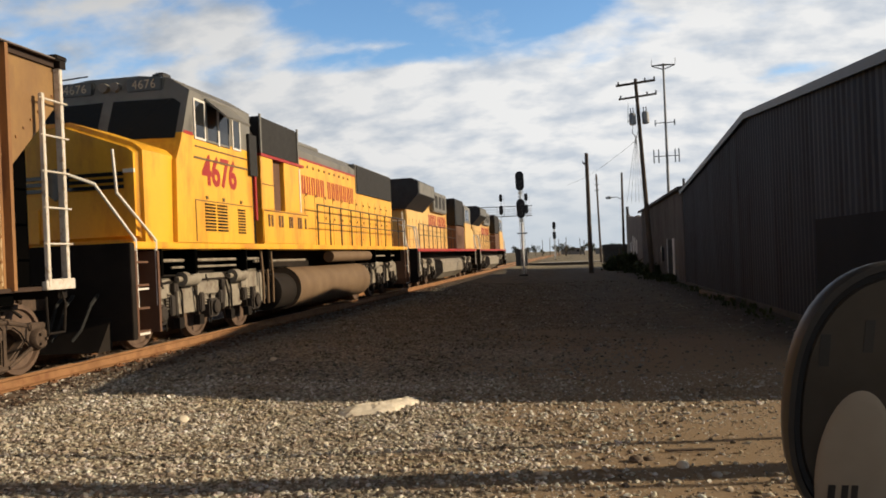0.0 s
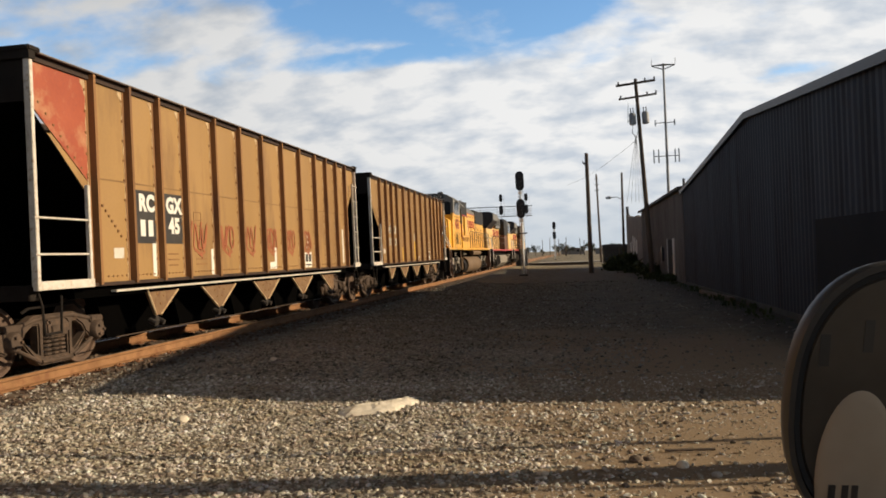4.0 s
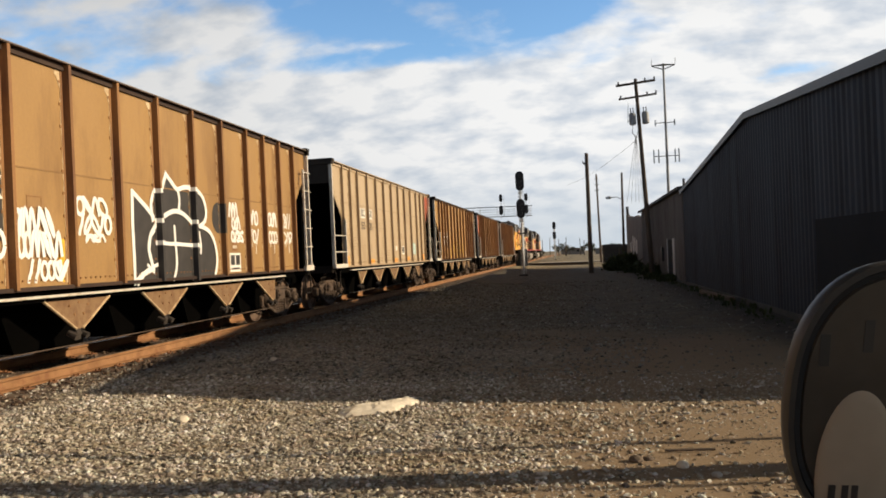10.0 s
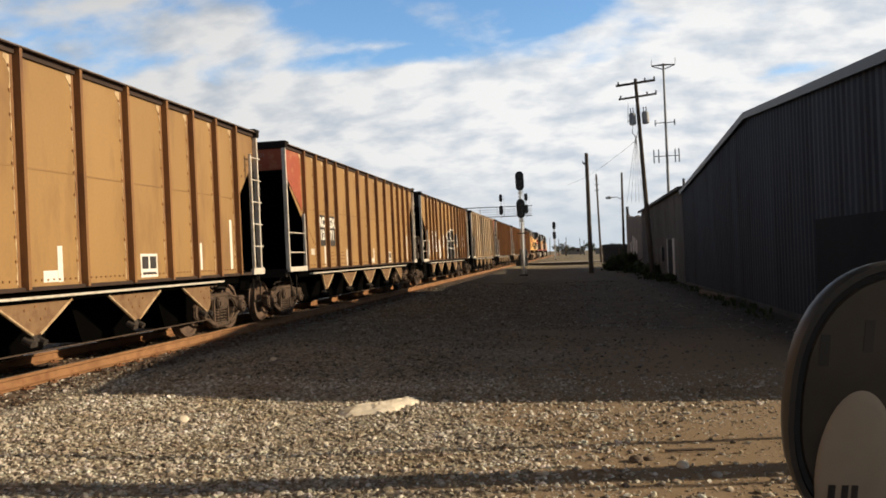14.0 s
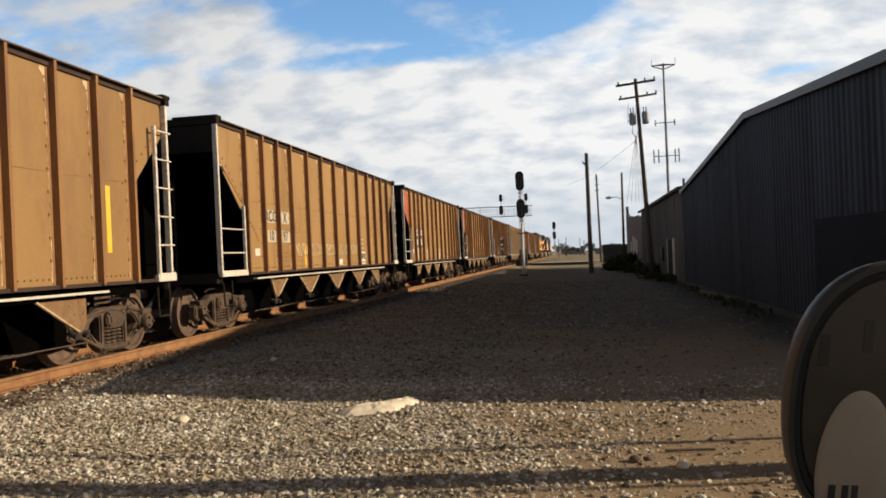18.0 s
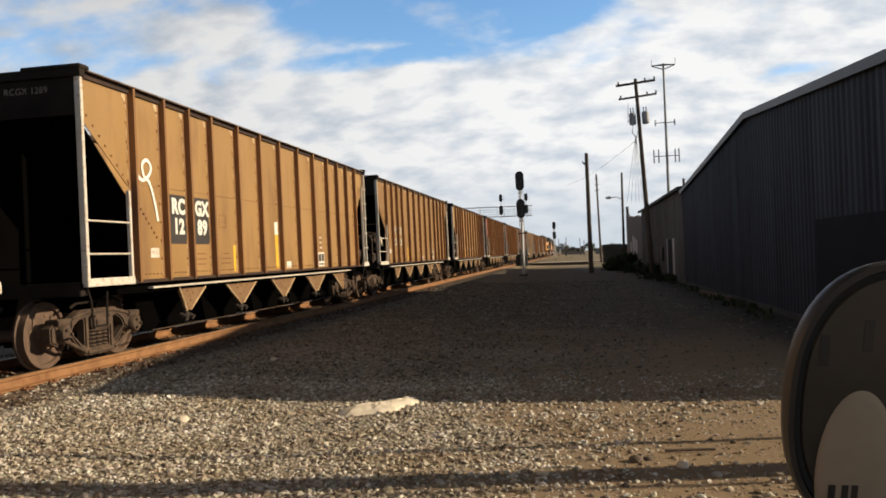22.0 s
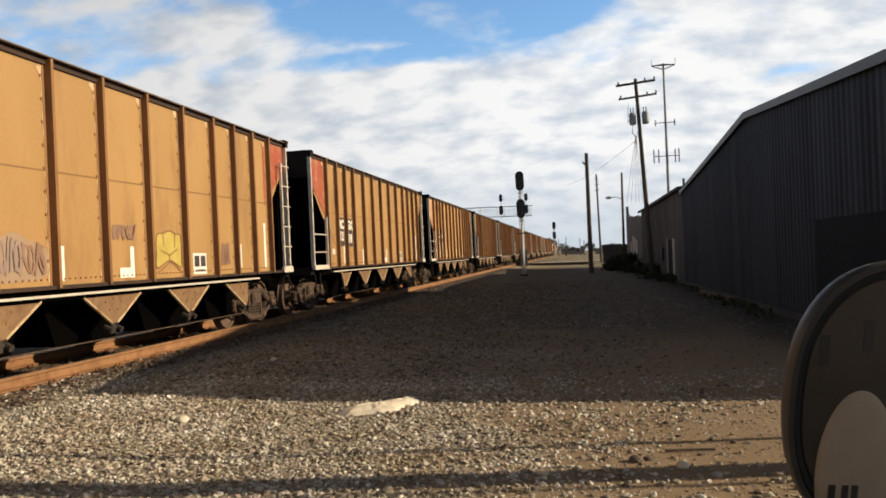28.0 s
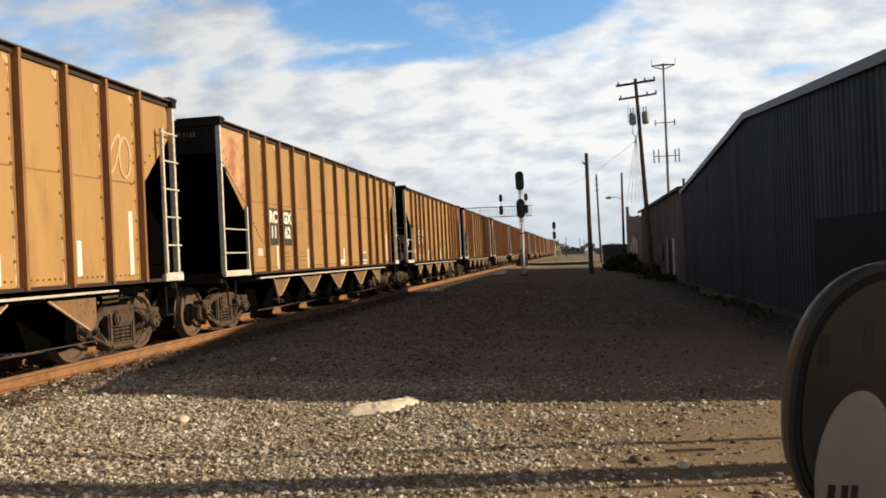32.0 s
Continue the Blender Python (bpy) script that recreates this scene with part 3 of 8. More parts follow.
def prism(bm, pts, axis, lo, hi):
    """A closed outline, given in the two other axes, stretched along one axis from lo to hi."""
    def at(p, h):
        q = list(p)
        q.insert(axis, h)
        return bm.verts.new(q)
    low, high = [at(p, lo) for p in pts], [at(p, hi) for p in pts]
    bm.faces.new(low)
    bm.faces.new(high[::-1])
    n = len(pts)
    for k in range(n):
        bm.faces.new((low[k], high[k], high[(k + 1) % n], low[(k + 1) % n]))
    bmesh.ops.recalc_face_normals(bm, faces=bm.faces[:])
    return bm


def lathe(bm, profile, axis="X", seg=28, at=(0, 0, 0)):
    """Turns a profile of (along, radius) round an axis."""
    rings = []
    for h, r in profile:
        ring = []
        for k in range(seg):
            a = 2 * math.pi * k / seg
            c, s = r * math.cos(a), r * math.sin(a)
            p = {"X": (h, c, s), "Y": (c, h, s), "Z": (c, s, h)}[axis]
            ring.append(bm.verts.new(Vector(p) + Vector(at)))
        rings.append(ring)
    for p, q in zip(rings, rings[1:]):
        for k in range(seg):
            bm.faces.new((p[k], p[(k + 1) % seg], q[(k + 1) % seg], q[k]))
    bm.faces.new(rings[0][::-1])
    bm.faces.new(rings[-1])
    bmesh.ops.recalc_face_normals(bm, faces=bm.faces[:])
    return bm


def to_mesh(name, bm, material, smooth=False):
    me = bpy.data.meshes.new(name)
    bm.to_mesh(me)
    bm.free()
    for m in material if isinstance(material, (list, tuple)) else [material]:
        me.materials.append(m)
    if smooth:
        me.shade_smooth()
        me.set_sharp_from_angle(angle=radians(40))
    return me


def part(name, bm, material, parent, label="", smooth=False, at=None):
    ob = new(name, to_mesh(name, bm, material, smooth))
    ob.parent = parent
    if at is not None:
        ob.matrix_basis = at
    if label:
        tagged(ob, label)
    return ob


def again(ob, m):
    """One more part on the same mesh."""
    o = new(ob.name.split(".")[0], ob.data)
    o.parent, o.matrix_basis = ob.parent, m
    if "label" in ob:
        o["label"] = ob["label"]
    return o


def thing(name, bm, material, label, category, group="", kind="", at=None, smooth=False):
    ob = new(name, to_mesh(name, bm, material, smooth))
    if at is not None:
        ob.matrix_basis = at
    return tagged(ob, label, category, group, kind)


def empty(name, m, label, category, group="", kind=""):
    ob = new(name)
    ob.empty_display_size = 0.3
    ob.matrix_basis = m
    return tagged(ob, label, category, group, kind)


def B():
    return bmesh.new()


def words(text, size, depth=0.004, spacing=1.0, fat=0.0):
    """Lettering as a bmesh in the x-y plane, centred at the origin."""
    cu = bpy.data.curves.new("letters", "FONT")
    cu.body, cu.size, cu.extrude, cu.offset = text, size, depth, fat
    cu.align_x, cu.align_y, cu.space_character = "CENTER", "CENTER", spacing
    cu.resolution_u = 3
    ob = bpy.data.objects.new("letters", cu)
    me = bpy.data.meshes.new_from_object(ob)
    bm = B()
    bm.from_mesh(me)
    bpy.data.objects.remove(ob)
    bpy.data.curves.remove(cu)
    bpy.data.meshes.remove(me)
    return bm


# lettering that faces +x: its x runs along -y... seen from the +x side, text reads towards +y
SIDE = Matrix(((0, 0, 1, 0), (1, 0, 0, 0), (0, 1, 0, 0), (0, 0, 0, 1)))


# ---------------------------------------------------------------- ground and track
def smooth(a, b, x):
    t = min(1.0, max(0.0, (x - a) / (b - a)))
    return t * t * (3 - 2 * t)


def ground_z(x, y):
    """The yard is flat; a low ballast shoulder rises towards the track."""
    d = abs(x - TRACK)
    z = 0.12 * smooth(5.2, 1.6, d)
    near = smooth(60, 30, abs(y))
    z += near * 0.035 * noise.noise((x * 0.35, y * 0.35, 0.0)) * smooth(1.2, 2.6, d)
    z += near * 0.012 * noise.noise((x * 1.7, y * 1.7, 3.0)) * smooth(1.2, 2.6, d)
    return z


def build_ground():
    xs = sorted({*np.round(np.arange(-16, 8.01, 0.3), 3), *np.round(np.geomspace(8.5, 3000, 26), 2), *np.round(-np.geomspace(16.5, 3000, 26), 2)})
    ys = sorted({*np.round(np.arange(-4, 30.01, 0.3), 3), *np.round(np.geomspace(30.6, 3000, 44), 2), *np.round(-np.geomspace(4.6, 3000, 30), 2)})
    verts = [(float(x), float(y), ground_z(float(x), float(y))) for y in ys for x in xs]
    w = len(xs)
    faces = [(j * w + i, j * w + i + 1, (j + 1) * w + i + 1, (j + 1) * w + i) for j in range(len(ys) - 1) for i in range(w - 1)]
    me = bpy.data.meshes.new("ground")
    me.from_pydata(verts, [], faces)
    me.materials.append(M["ground"])
    me.shade_smooth()
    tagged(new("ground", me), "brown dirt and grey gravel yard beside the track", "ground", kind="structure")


build_ground()


def rail_profile(bm, y0, y1):
    pts = [(-0.076, -0.172), (0.076, -0.172), (0.076, -0.158), (0.016, -0.14), (0.010, -0.05), (0.036, -0.036), (0.036, -0.004), (0.028, 0.0), (-0.028, 0.0), (-0.036, -0.004), (-0.036, -0.036), (-0.010, -0.05), (-0.016, -0.14), (-0.076, -0.158)]
    prism(bm, pts, 1, y0, y1)


def build_track():
    track = empty("railway_track", pose(TRACK, 0, RAIL), "rusty steel rails on weathered timber sleepers in ballast", "track", kind="structure")
    for side in (-1, 1):
        bm = B()
        rail_profile(bm, -420, 420)
        rail = part("rail", bm, M["rail"], track, "rust-orange steel rail", at=pose(side * 0.755, 0, 0))
        bm = B()
        box(bm, -0.024, 0.024, -420, 420, -0.002, 0.0015)
        part("railhead", bm, M["rail_top"], rail, "worn brown running surface")
    bm = B()
    box(bm, -1.3, 1.3, -0.115, 0.115, -0.36, -0.185, 0.012)
    sleeper = part("sleeper", bm, M["sleeper"], track, at=pose(0, -12, 0, rz=0.4))
    bm = B()
    box(bm, -0.18, 0.18, -0.09, 0.09, -0.186, -0.171, 0.004)
    for x, y in product((-0.11, 0.11), (-0.05, 0.05)):
        box(bm, x - 0.012, x + 0.012, y - 0.012, y + 0.012, -0.19, -0.145)
    plate = part("tie_plate", bm, M["spike"], track, at=pose(0.755, -12, 0))
    again(plate, pose(-0.755, -12, 0))
    rnd = random.Random(5)
    for k in range(1, 130):
        y = -12 + 0.54 * k
        again(sleeper, pose(rnd.uniform(-0.03, 0.03), y, rnd.uniform(-0.008, 0.008), rz=rnd.uniform(-1.2, 1.2)))
        if y < 40:
            again(plate, pose(0.755, y, 0))
            again(plate, pose(-0.755, y, 0))


build_track()


# ---------------------------------------------------------------- the train
LEN, RIBS = 14.64, [1.33, 2.24, 3.09, 3.96, 5.12, 6.25, 7.38, 8.57, 9.73, 10.89, 11.80, 12.71, 13.60]
BEIGE_RIBS = [1.10, 1.90, 2.72, 3.87, 5.01, 6.11, 7.26, 8.38, 9.48, 10.63, 11.79, 12.67, 13.51]
BAYS = (3.05, 5.33, 7.66, 9.97, 12.32)
TOP, SILL = 4.02, 1.11
SHEET, OUTER = 1.50, 1.60
TRUCKS = (1.05, LEN - 0.88)
WHEEL_R = 0.457
rolling = []        # (wheelset, its place in its truck, radius)


def wheelset_bm(r, gauge=0.755):
    bm = B()
    for s in (-1, 1):
        lathe(bm, [(s * (gauge - 0.085), 0.10), (s * (gauge - 0.085), r + 0.028), (s * (gauge - 0.055), r + 0.028), (s * (gauge - 0.045), r + 0.004), (s * (gauge + 0.055), r - 0.002),
                   (s * (gauge + 0.06), r - 0.06), (s * (gauge + 0.02), r - 0.075), (s * (gauge + 0.005), 0.17), (s * (gauge + 0.05), 0.13), (s * (gauge + 0.07), 0.12), (s * (gauge + 0.07), 0.02)], seg=32)
    rod(bm, (-1.05, 0, 0), (1.05, 0, 0), 0.08, 12)
    for s in (-1, 1):
        # three core marks, so that a turning wheel can be seen to turn
        for a in range(3):
            c, q = math.cos(a * 2.094), math.sin(a * 2.094)
            rod(bm, (s * (gauge - 0.0), 0.28 * c, 0.28 * q), (s * (gauge + 0.022), 0.28 * c, 0.28 * q), 0.035, 8)
    return bm


def side_frame_bm():
    """One cast side frame: arched top member, two windows, spring seat, pedestal ends; in the y-z plane."""
    bm = B()
    outline = [(-1.13, -0.10), (-1.13, 0.10), (-0.98, 0.19), (-0.66, 0.20), (-0.42, 0.30), (0.42, 0.30), (0.66, 0.20), (0.98, 0.19), (1.13, 0.10), (1.13, -0.10), (0.98, -0.16),
               (0.78, -0.10), (0.70, -0.02), (0.40, -0.32), (0.30, -0.36), (-0.30, -0.36), (-0.40, -0.32), (-0.70, -0.02), (-0.78, -0.10), (-0.98, -0.16)]
    holes = [[(-0.66, 0.0), (-0.60, 0.09), (-0.46, 0.17), (-0.37, 0.17), (-0.36, 0.12), (-0.36, -0.20), (-0.40, -0.20)], [(-0.26, -0.25), (-0.26, 0.16), (-0.22, 0.20), (0.22, 0.20), (0.26, 0.16), (0.26, -0.25)], [(0.66, 0.0), (0.40, -0.20), (0.36, -0.20), (0.36, 0.12), (0.37, 0.17), (0.46, 0.17), (0.60, 0.09)]]
    loops = []
    for pts in (outline, *holes):
        vs = [bm.verts.new((0, *p)) for p in pts]
        loops += [bm.edges.new((vs[k], vs[(k + 1) % len(vs)])) for k in range(len(vs))]
    bmesh.ops.triangle_fill(bm, use_beauty=True, use_dissolve=False, edges=loops)
    ext = bmesh.ops.extrude_face_region(bm, geom=bm.faces[:])
    bmesh.ops.translate(bm, verts=[v for v in ext["geom"] if isinstance(v, bmesh.types.BMVert)], vec=(0.13, 0, 0))
    bmesh.ops.recalc_face_normals(bm, faces=bm.faces[:])
    rim = [e for e in bm.edges if all(v.co.x > 0.1 for v in e.verts) and len(e.link_faces) == 2 and e.calc_face_angle() > 0.8]
    bmesh.ops.bevel(bm, geom=rim, offset=0.022, segments=2, affect="EDGES")
    # raised ribs along the arms and round the spring window
    for s in (-1, 1):
        for a, b in (((s * 0.98, 0.13), (s * 0.50, 0.23)), ((s * 0.50, 0.23), (s * 0.36, 0.25)), ((s * 0.86, -0.08), (s * 0.36, -0.30))):
            rod(bm, (0.125, *a), (0.125, *b), 0.03, 8)
    rod(bm, (0.125, -0.36, 0.255), (0.125, 0.36, 0.255), 0.03, 8)
    rod(bm, (0.125, -0.32, -0.315), (0.125, 0.32, -0.315), 0.03, 8)
    return bm


def truck(parent, y):
    """A two-axle freight truck; its origin is at axle height over the rails."""
    t = part("truck", box(B(), -1.1, 1.1, -0.20, 0.20, -0.02, 0.24, 0.03), M["truck"], parent, "two-axle cast steel truck, rusty with brake dust", at=pose(0, y, WHEEL_R))
    side = part("side_frame", side_frame_bm(), M["truck"], t, smooth=True, at=pose(0.93, 0, 0))
    again(side, pose(-0.93, 0, 0, rz=180))
    bm = B()
    for sy in (-0.15, 0.0, 0.15):
        for k in range(6):
            z = -0.30 + k * 0.055
            lathe(bm, [(z, 0.058), (z + 0.012, 0.07), (z + 0.026, 0.07), (z + 0.038, 0.058)], "Z", 10, (0, sy, 0))
    spring = part("spring_nest", bm, M["truck"], t, at=pose(1.0, 0, 0))
    spring["kind"] = "stuff"
    again(spring, pose(-1.0, 0, 0))
    bm = B()
    lathe(bm, [(0, 0.13), (0.05, 0.14), (0.16, 0.14), (0.20, 0.11), (0.21, 0.02)], "X", 16)
    for a in range(3):
        rod(bm, (0.2, 0.07 * math.cos(a * 2.1), 0.07 * math.sin(a * 2.1)), (0.235, 0.07 * math.cos(a * 2.1), 0.07 * math.sin(a * 2.1)), 0.02, 6)
    cap = part("bearing_cap", bm, M["truck"], t, "round roller-bearing end cap", smooth=True, at=pose(0.94, 0.89, 0))
    for m in (pose(0.94, -0.89, 0), pose(-0.94, 0.89, 0, rz=180), pose(-0.94, -0.89, 0, rz=180)):
        again(cap, m)
    bm = B()
    box(bm, 0.90, 1.10, -0.24, 0.24, 0.03, 0.19, 0.02)
    box(bm, 1.06, 1.12, -0.16, 0.16, 0.06, 0.15, 0.01)
    bol = part("bolster_end", bm, M["truck"], t)
    again(bol, pose(0, 0, 0, rz=180))
    bm = bent(B(), [(1.0, -0.62, 0.34), (1.02, -0.5, 0.40), (1.0, 0.5, 0.42), (1.0, 0.7, 0.30)], 0.022)
    part("brake_rod", bm, M["black_steel"], t)
    for s in (-1, 1):
        pad = part("bearing_adapter", box(B(), 0.90, 1.10, s * 0.89 - 0.15, s * 0.89 + 0.15, 0.12, 0.21, 0.015), M["truck"], t)
    bm = B()
    for s in (-1, 1):
        box(bm, -0.75, 0.75, s * 0.42 - 0.04, s * 0.42 + 0.04, -0.16, -0.07)
        for q in (-0.755, 0.755):
            box(bm, q - 0.06, q + 0.06, s * 0.40 - 0.03, s * 0.40 + 0.05, -0.28, 0.02)
    part("brake_beam", bm, M["black_steel"], t)
    first = None
    for s in (-1, 1):
        at = pose(0, s * 0.89, 0)
        if first is None:
            w = first = part("wheelset", wheelset_bm(WHEEL_R), M["wheel"], t, "rusty steel wheels on one axle", smooth=True, at=at)
        else:
            w = again(first, at)
    return t


def coupler_bm():
    bm = B()
    box(bm, -0.09, 0.09, -0.2, 0.62, -0.11, 0.11, 0.02)
    box(bm, -0.17, 0.13, 0.60, 0.90, -0.16, 0.16, 0.04)
    box(bm, 0.04, 0.17, 0.84, 1.0, -0.14, 0.14, 0.03)
    return bm


def hopper_car(paint="tan", rib_paint="rib"):
    """One open-top coal hopper; its origin is on the rails under its trailing end, +y runs forward."""
    car = empty("hopper_car", pose(0, 0, 0), "tan open-top coal hopper car with dark ribs", "hopper car", "hopper cars of the train")
    ribs, seam_z = (RIBS, 2.575) if paint == "tan" else (BEIGE_RIBS, 2.945)
    # side sheets with the corners cut away under the slope sheets
    pts = [(0.0, TOP - 0.08), (0.0, 3.45), (ribs[0], 2.45), (ribs[0], SILL), (ribs[-1], SILL), (ribs[-1], 2.45), (LEN, 3.45), (LEN, TOP - 0.08)]
    sheet = part("side_sheet", prism(B(), pts, 0, SHEET - 0.012, SHEET), M[paint], car, "tan painted steel side sheet")
    again(sheet, pose(0, LEN, 0, rz=180))
    # a weld seam and the rivet rows
    seam = part("weld_seam", box(B(), SHEET + 0.0, SHEET + 0.006, ribs[0], ribs[-1], seam_z, seam_z + 0.02), M["tan_dark" if paint == "tan" else rib_paint], car)
    bm = B()
    for k in range(len(ribs)):
        for j in range(9):
            z = 1.45 + j * 0.29
            box(bm, SHEET, SHEET + 0.014, ribs[k] - 0.126, ribs[k] - 0.092, z - 0.017, z + 0.017)
    y = 0.3 + ribs[0]
    while y < ribs[-1]:
        box(bm, SHEET, SHEET + 0.013, y - 0.012, y + 0.012, 1.205, 1.229)
        y += 0.115
    for j in range(9):
        f = j / 8
        for e in (0, 1):
            yy = 0.10 + f * (ribs[0] - 0.2)
            yy = LEN - yy if e else yy
            z = 3.45 - f * 0.98 + 0.10
            box(bm, SHEET, SHEET + 0.014, yy - 0.015, yy + 0.015, z - 0.015, z + 0.015)
    for j in range(8):
        yy, z = ribs[0] + 0.14 + 0.075 * j, 2.28 - 0.07 * j
        box(bm, SHEET, SHEET + 0.016, yy - 0.018, yy + 0.018, z - 0.018, z + 0.018)
    part("rivets", bm, M[rib_paint], car, "rows of small dark rivets")["kind"] = "stuff"
    # ribs: hat sections with flanges
    prof = [(SHEET, -0.085), (SHEET + 0.008, -0.085), (SHEET + 0.008, -0.042), (OUTER, -0.03), (OUTER + 0.004, 0.018), (OUTER - 0.012, 0.034), (SHEET + 0.008, 0.055), (SHEET + 0.008, 0.085), (SHEET, 0.085)]
    if paint == "beige":
        prof = [(SHEET + (x - SHEET) * 0.75, y * 0.7) for x, y in prof]
    rib = part("rib", prism(B(), prof, 2, SILL, TOP - 0.026), M[rib_paint], car, "", at=pose(0, ribs[0], 0))
    for y in ribs[1:]:
        again(rib, pose(0, y, 0))
    for y in ribs:
        again(rib, pose(0, y, 0, rz=180))
    # scuffed paint along the flange of every rib
    rnd = random.Random(11)
    pts, z = [], SILL + 0.06
    while z < TOP - 0.3:
        pts.append((-0.092 - rnd.choice((0.0, 0.003, 0.010, 0.020)), z))
        z += rnd.uniform(0.03, 0.12)
    pts += [(-0.12, TOP - 0.30), (-0.14, TOP - 0.22), (-0.20, TOP - 0.16), (-0.19, TOP - 0.115), (-0.086, TOP - 0.12), (-0.086, SILL + 0.06)]
    bm = prism(B(), pts, 0, SHEET, SHEET + 0.0045)
    edge = part("rib_flange", bm, M["worn_edge"], car, "scuffed pale flange of a rib", at=pose(0, ribs[0], 0))
    for y in ribs[1:]:
        again(edge, pose(0, y, 0))
    # top chord and sill; the dark chord colour paints the shade under the flange
    bm = prism(B(), [(SHEET - 0.09, TOP - 0.10), (SHEET + 0.035, TOP - 0.10), (SHEET + 0.035, TOP - 0.024), (OUTER + 0.005, TOP - 0.024), (OUTER + 0.005, TOP - 0.016), (SHEET - 0.09, TOP - 0.016)], 1, -0.03, LEN + 0.03)
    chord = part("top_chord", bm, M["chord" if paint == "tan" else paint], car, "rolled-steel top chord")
    again(chord, pose(0, LEN, 0, rz=180))
    bm = box(B(), SHEET - 0.09, OUTER + 0.012, -0.03, LEN + 0.03, TOP - 0.0155, TOP, 0.004)
    cap = part("chord_cap", bm, M["cap" if paint == "tan" else paint], car, "pale worn top flange")
    again(cap, pose(0, LEN, 0, rz=180))
    bm = B()
    box(bm, SHEET - 0.02, OUTER - 0.04, 0.0, LEN, SILL - 0.02, SILL + 0.03)
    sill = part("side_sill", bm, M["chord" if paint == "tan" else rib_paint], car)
    again(sill, pose(0, LEN, 0, rz=180))
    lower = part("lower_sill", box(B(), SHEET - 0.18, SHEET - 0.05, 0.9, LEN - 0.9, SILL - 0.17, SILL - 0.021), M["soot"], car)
    again(lower, pose(0, LEN, 0, rz=180))
    bm = box(B(), SHEET - 0.05, SHEET + 0.045, 1.75, LEN - 1.75, SILL - 0.118, SILL - 0.088, 0.006)
    angle = part("sill_angle", bm, M["ladder"], car, "pale worn steel angle under the sill")
    again(angle, pose(0, LEN, 0, rz=180))
    # ends: short upright end sheet, then the slope sheet running inward
    for e in (0, 1):
        end = pose(0, LEN, 0, rz=180) if e else pose(0, 0, 0)
        # end sheet darker than the side sheets
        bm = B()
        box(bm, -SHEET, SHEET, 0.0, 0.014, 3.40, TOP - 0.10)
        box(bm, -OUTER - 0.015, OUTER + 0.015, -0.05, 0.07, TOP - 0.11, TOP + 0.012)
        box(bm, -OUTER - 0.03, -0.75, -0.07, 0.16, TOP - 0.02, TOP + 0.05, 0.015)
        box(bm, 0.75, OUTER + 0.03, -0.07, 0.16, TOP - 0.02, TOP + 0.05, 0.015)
        part("end_sheet", bm, M["black_steel" if paint != "beige" else "inner"], car, "dark steel end sheet", at=end)
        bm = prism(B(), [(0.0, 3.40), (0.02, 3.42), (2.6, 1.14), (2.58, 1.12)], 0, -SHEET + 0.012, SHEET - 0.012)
        part("slope_sheet", bm, M["soot"], car, "sloping end floor sheet, near-black for shade", at=end)
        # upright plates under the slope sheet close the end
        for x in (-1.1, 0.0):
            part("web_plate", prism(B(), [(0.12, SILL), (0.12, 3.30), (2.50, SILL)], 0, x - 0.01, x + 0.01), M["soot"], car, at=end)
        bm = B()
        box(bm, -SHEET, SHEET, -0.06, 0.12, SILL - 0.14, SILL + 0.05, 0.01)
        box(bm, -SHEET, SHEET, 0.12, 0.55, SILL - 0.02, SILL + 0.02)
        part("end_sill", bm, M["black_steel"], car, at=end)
        for x in (-0.62, 0.62):
            part("end_post", box(B(), x - 0.045, x + 0.045, 0.02, 0.11, SILL, 3.45), M["soot"], car, at=end)
        for s in (-1, 1):
            bm = box(B(), s * (SHEET + 0.045) - 0.045, s * (SHEET + 0.045) + 0.045, -0.012, 0.05, SILL + 0.03, TOP - 0.10, 0.006)
            part("corner_post", bm, M["ladder"], car, "pale scuffed corner post", at=end)
        # ladder beside the corner post at the leading end, grab irons at the trailing end, a plain ladder on the far side
        x = SHEET + 0.10
        flip = pose(0, LEN, 0) @ Matrix.Diagonal((1, -1, 1, 1)) if e else pose(0, 0, 0)
        wide, high, rungs = (0.475, 3.52, 6) if e else (1.08, 2.45, 2)
        first_z = SILL + (0.10 if e else 0.42)
        lad = part("ladder" if e else "grab_rail", box(B(), x - 0.03, x + 0.025, wide - 0.055, wide, SILL + 0.02, high, 0.006), M["ladder"], car, "pale steel corner ladder" if e else "pale steel grab-iron rail", at=flip)
        bm = rod(B(), (x, -0.06, 0), (x, wide + 0.02, 0), 0.014, 6)
        rung = part("rung", bm, M["ladder"], lad, at=pose(0, 0, first_z))
        for k in range(1, rungs):
            again(rung, pose(0, 0, first_z + k * 0.45))
        part("step_plate", box(B(), x - 0.05, x + 0.02, -0.06, wide + 0.04, SILL - 0.02, SILL + 0.09, 0.006), M["ladder"], lad, "pale step plate")
        far = part("ladder", box(B(), -x - 0.03, -x + 0.03, 0.42, 0.475, SILL, 3.5), M["ladder"], car, at=flip)
        bm = rod(B(), (-x, 0.0, 0), (-x, 0.47, 0), 0.014, 6)
        rung = part("rung", bm, M["ladder"], far, at=pose(0, 0, first_z))
        for k in range(1, 6):
            again(rung, pose(0, 0, first_z + k * 0.45))
        bm = bent(B(), [(SHEET, 0.08, SILL), (SHEET + 0.06, 0.08, SILL - 0.2), (SHEET + 0.06, 0.12, 0.55), (SHEET + 0.06, 0.44, 0.55), (SHEET + 0.06, 0.46, SILL - 0.1)], 0.016)
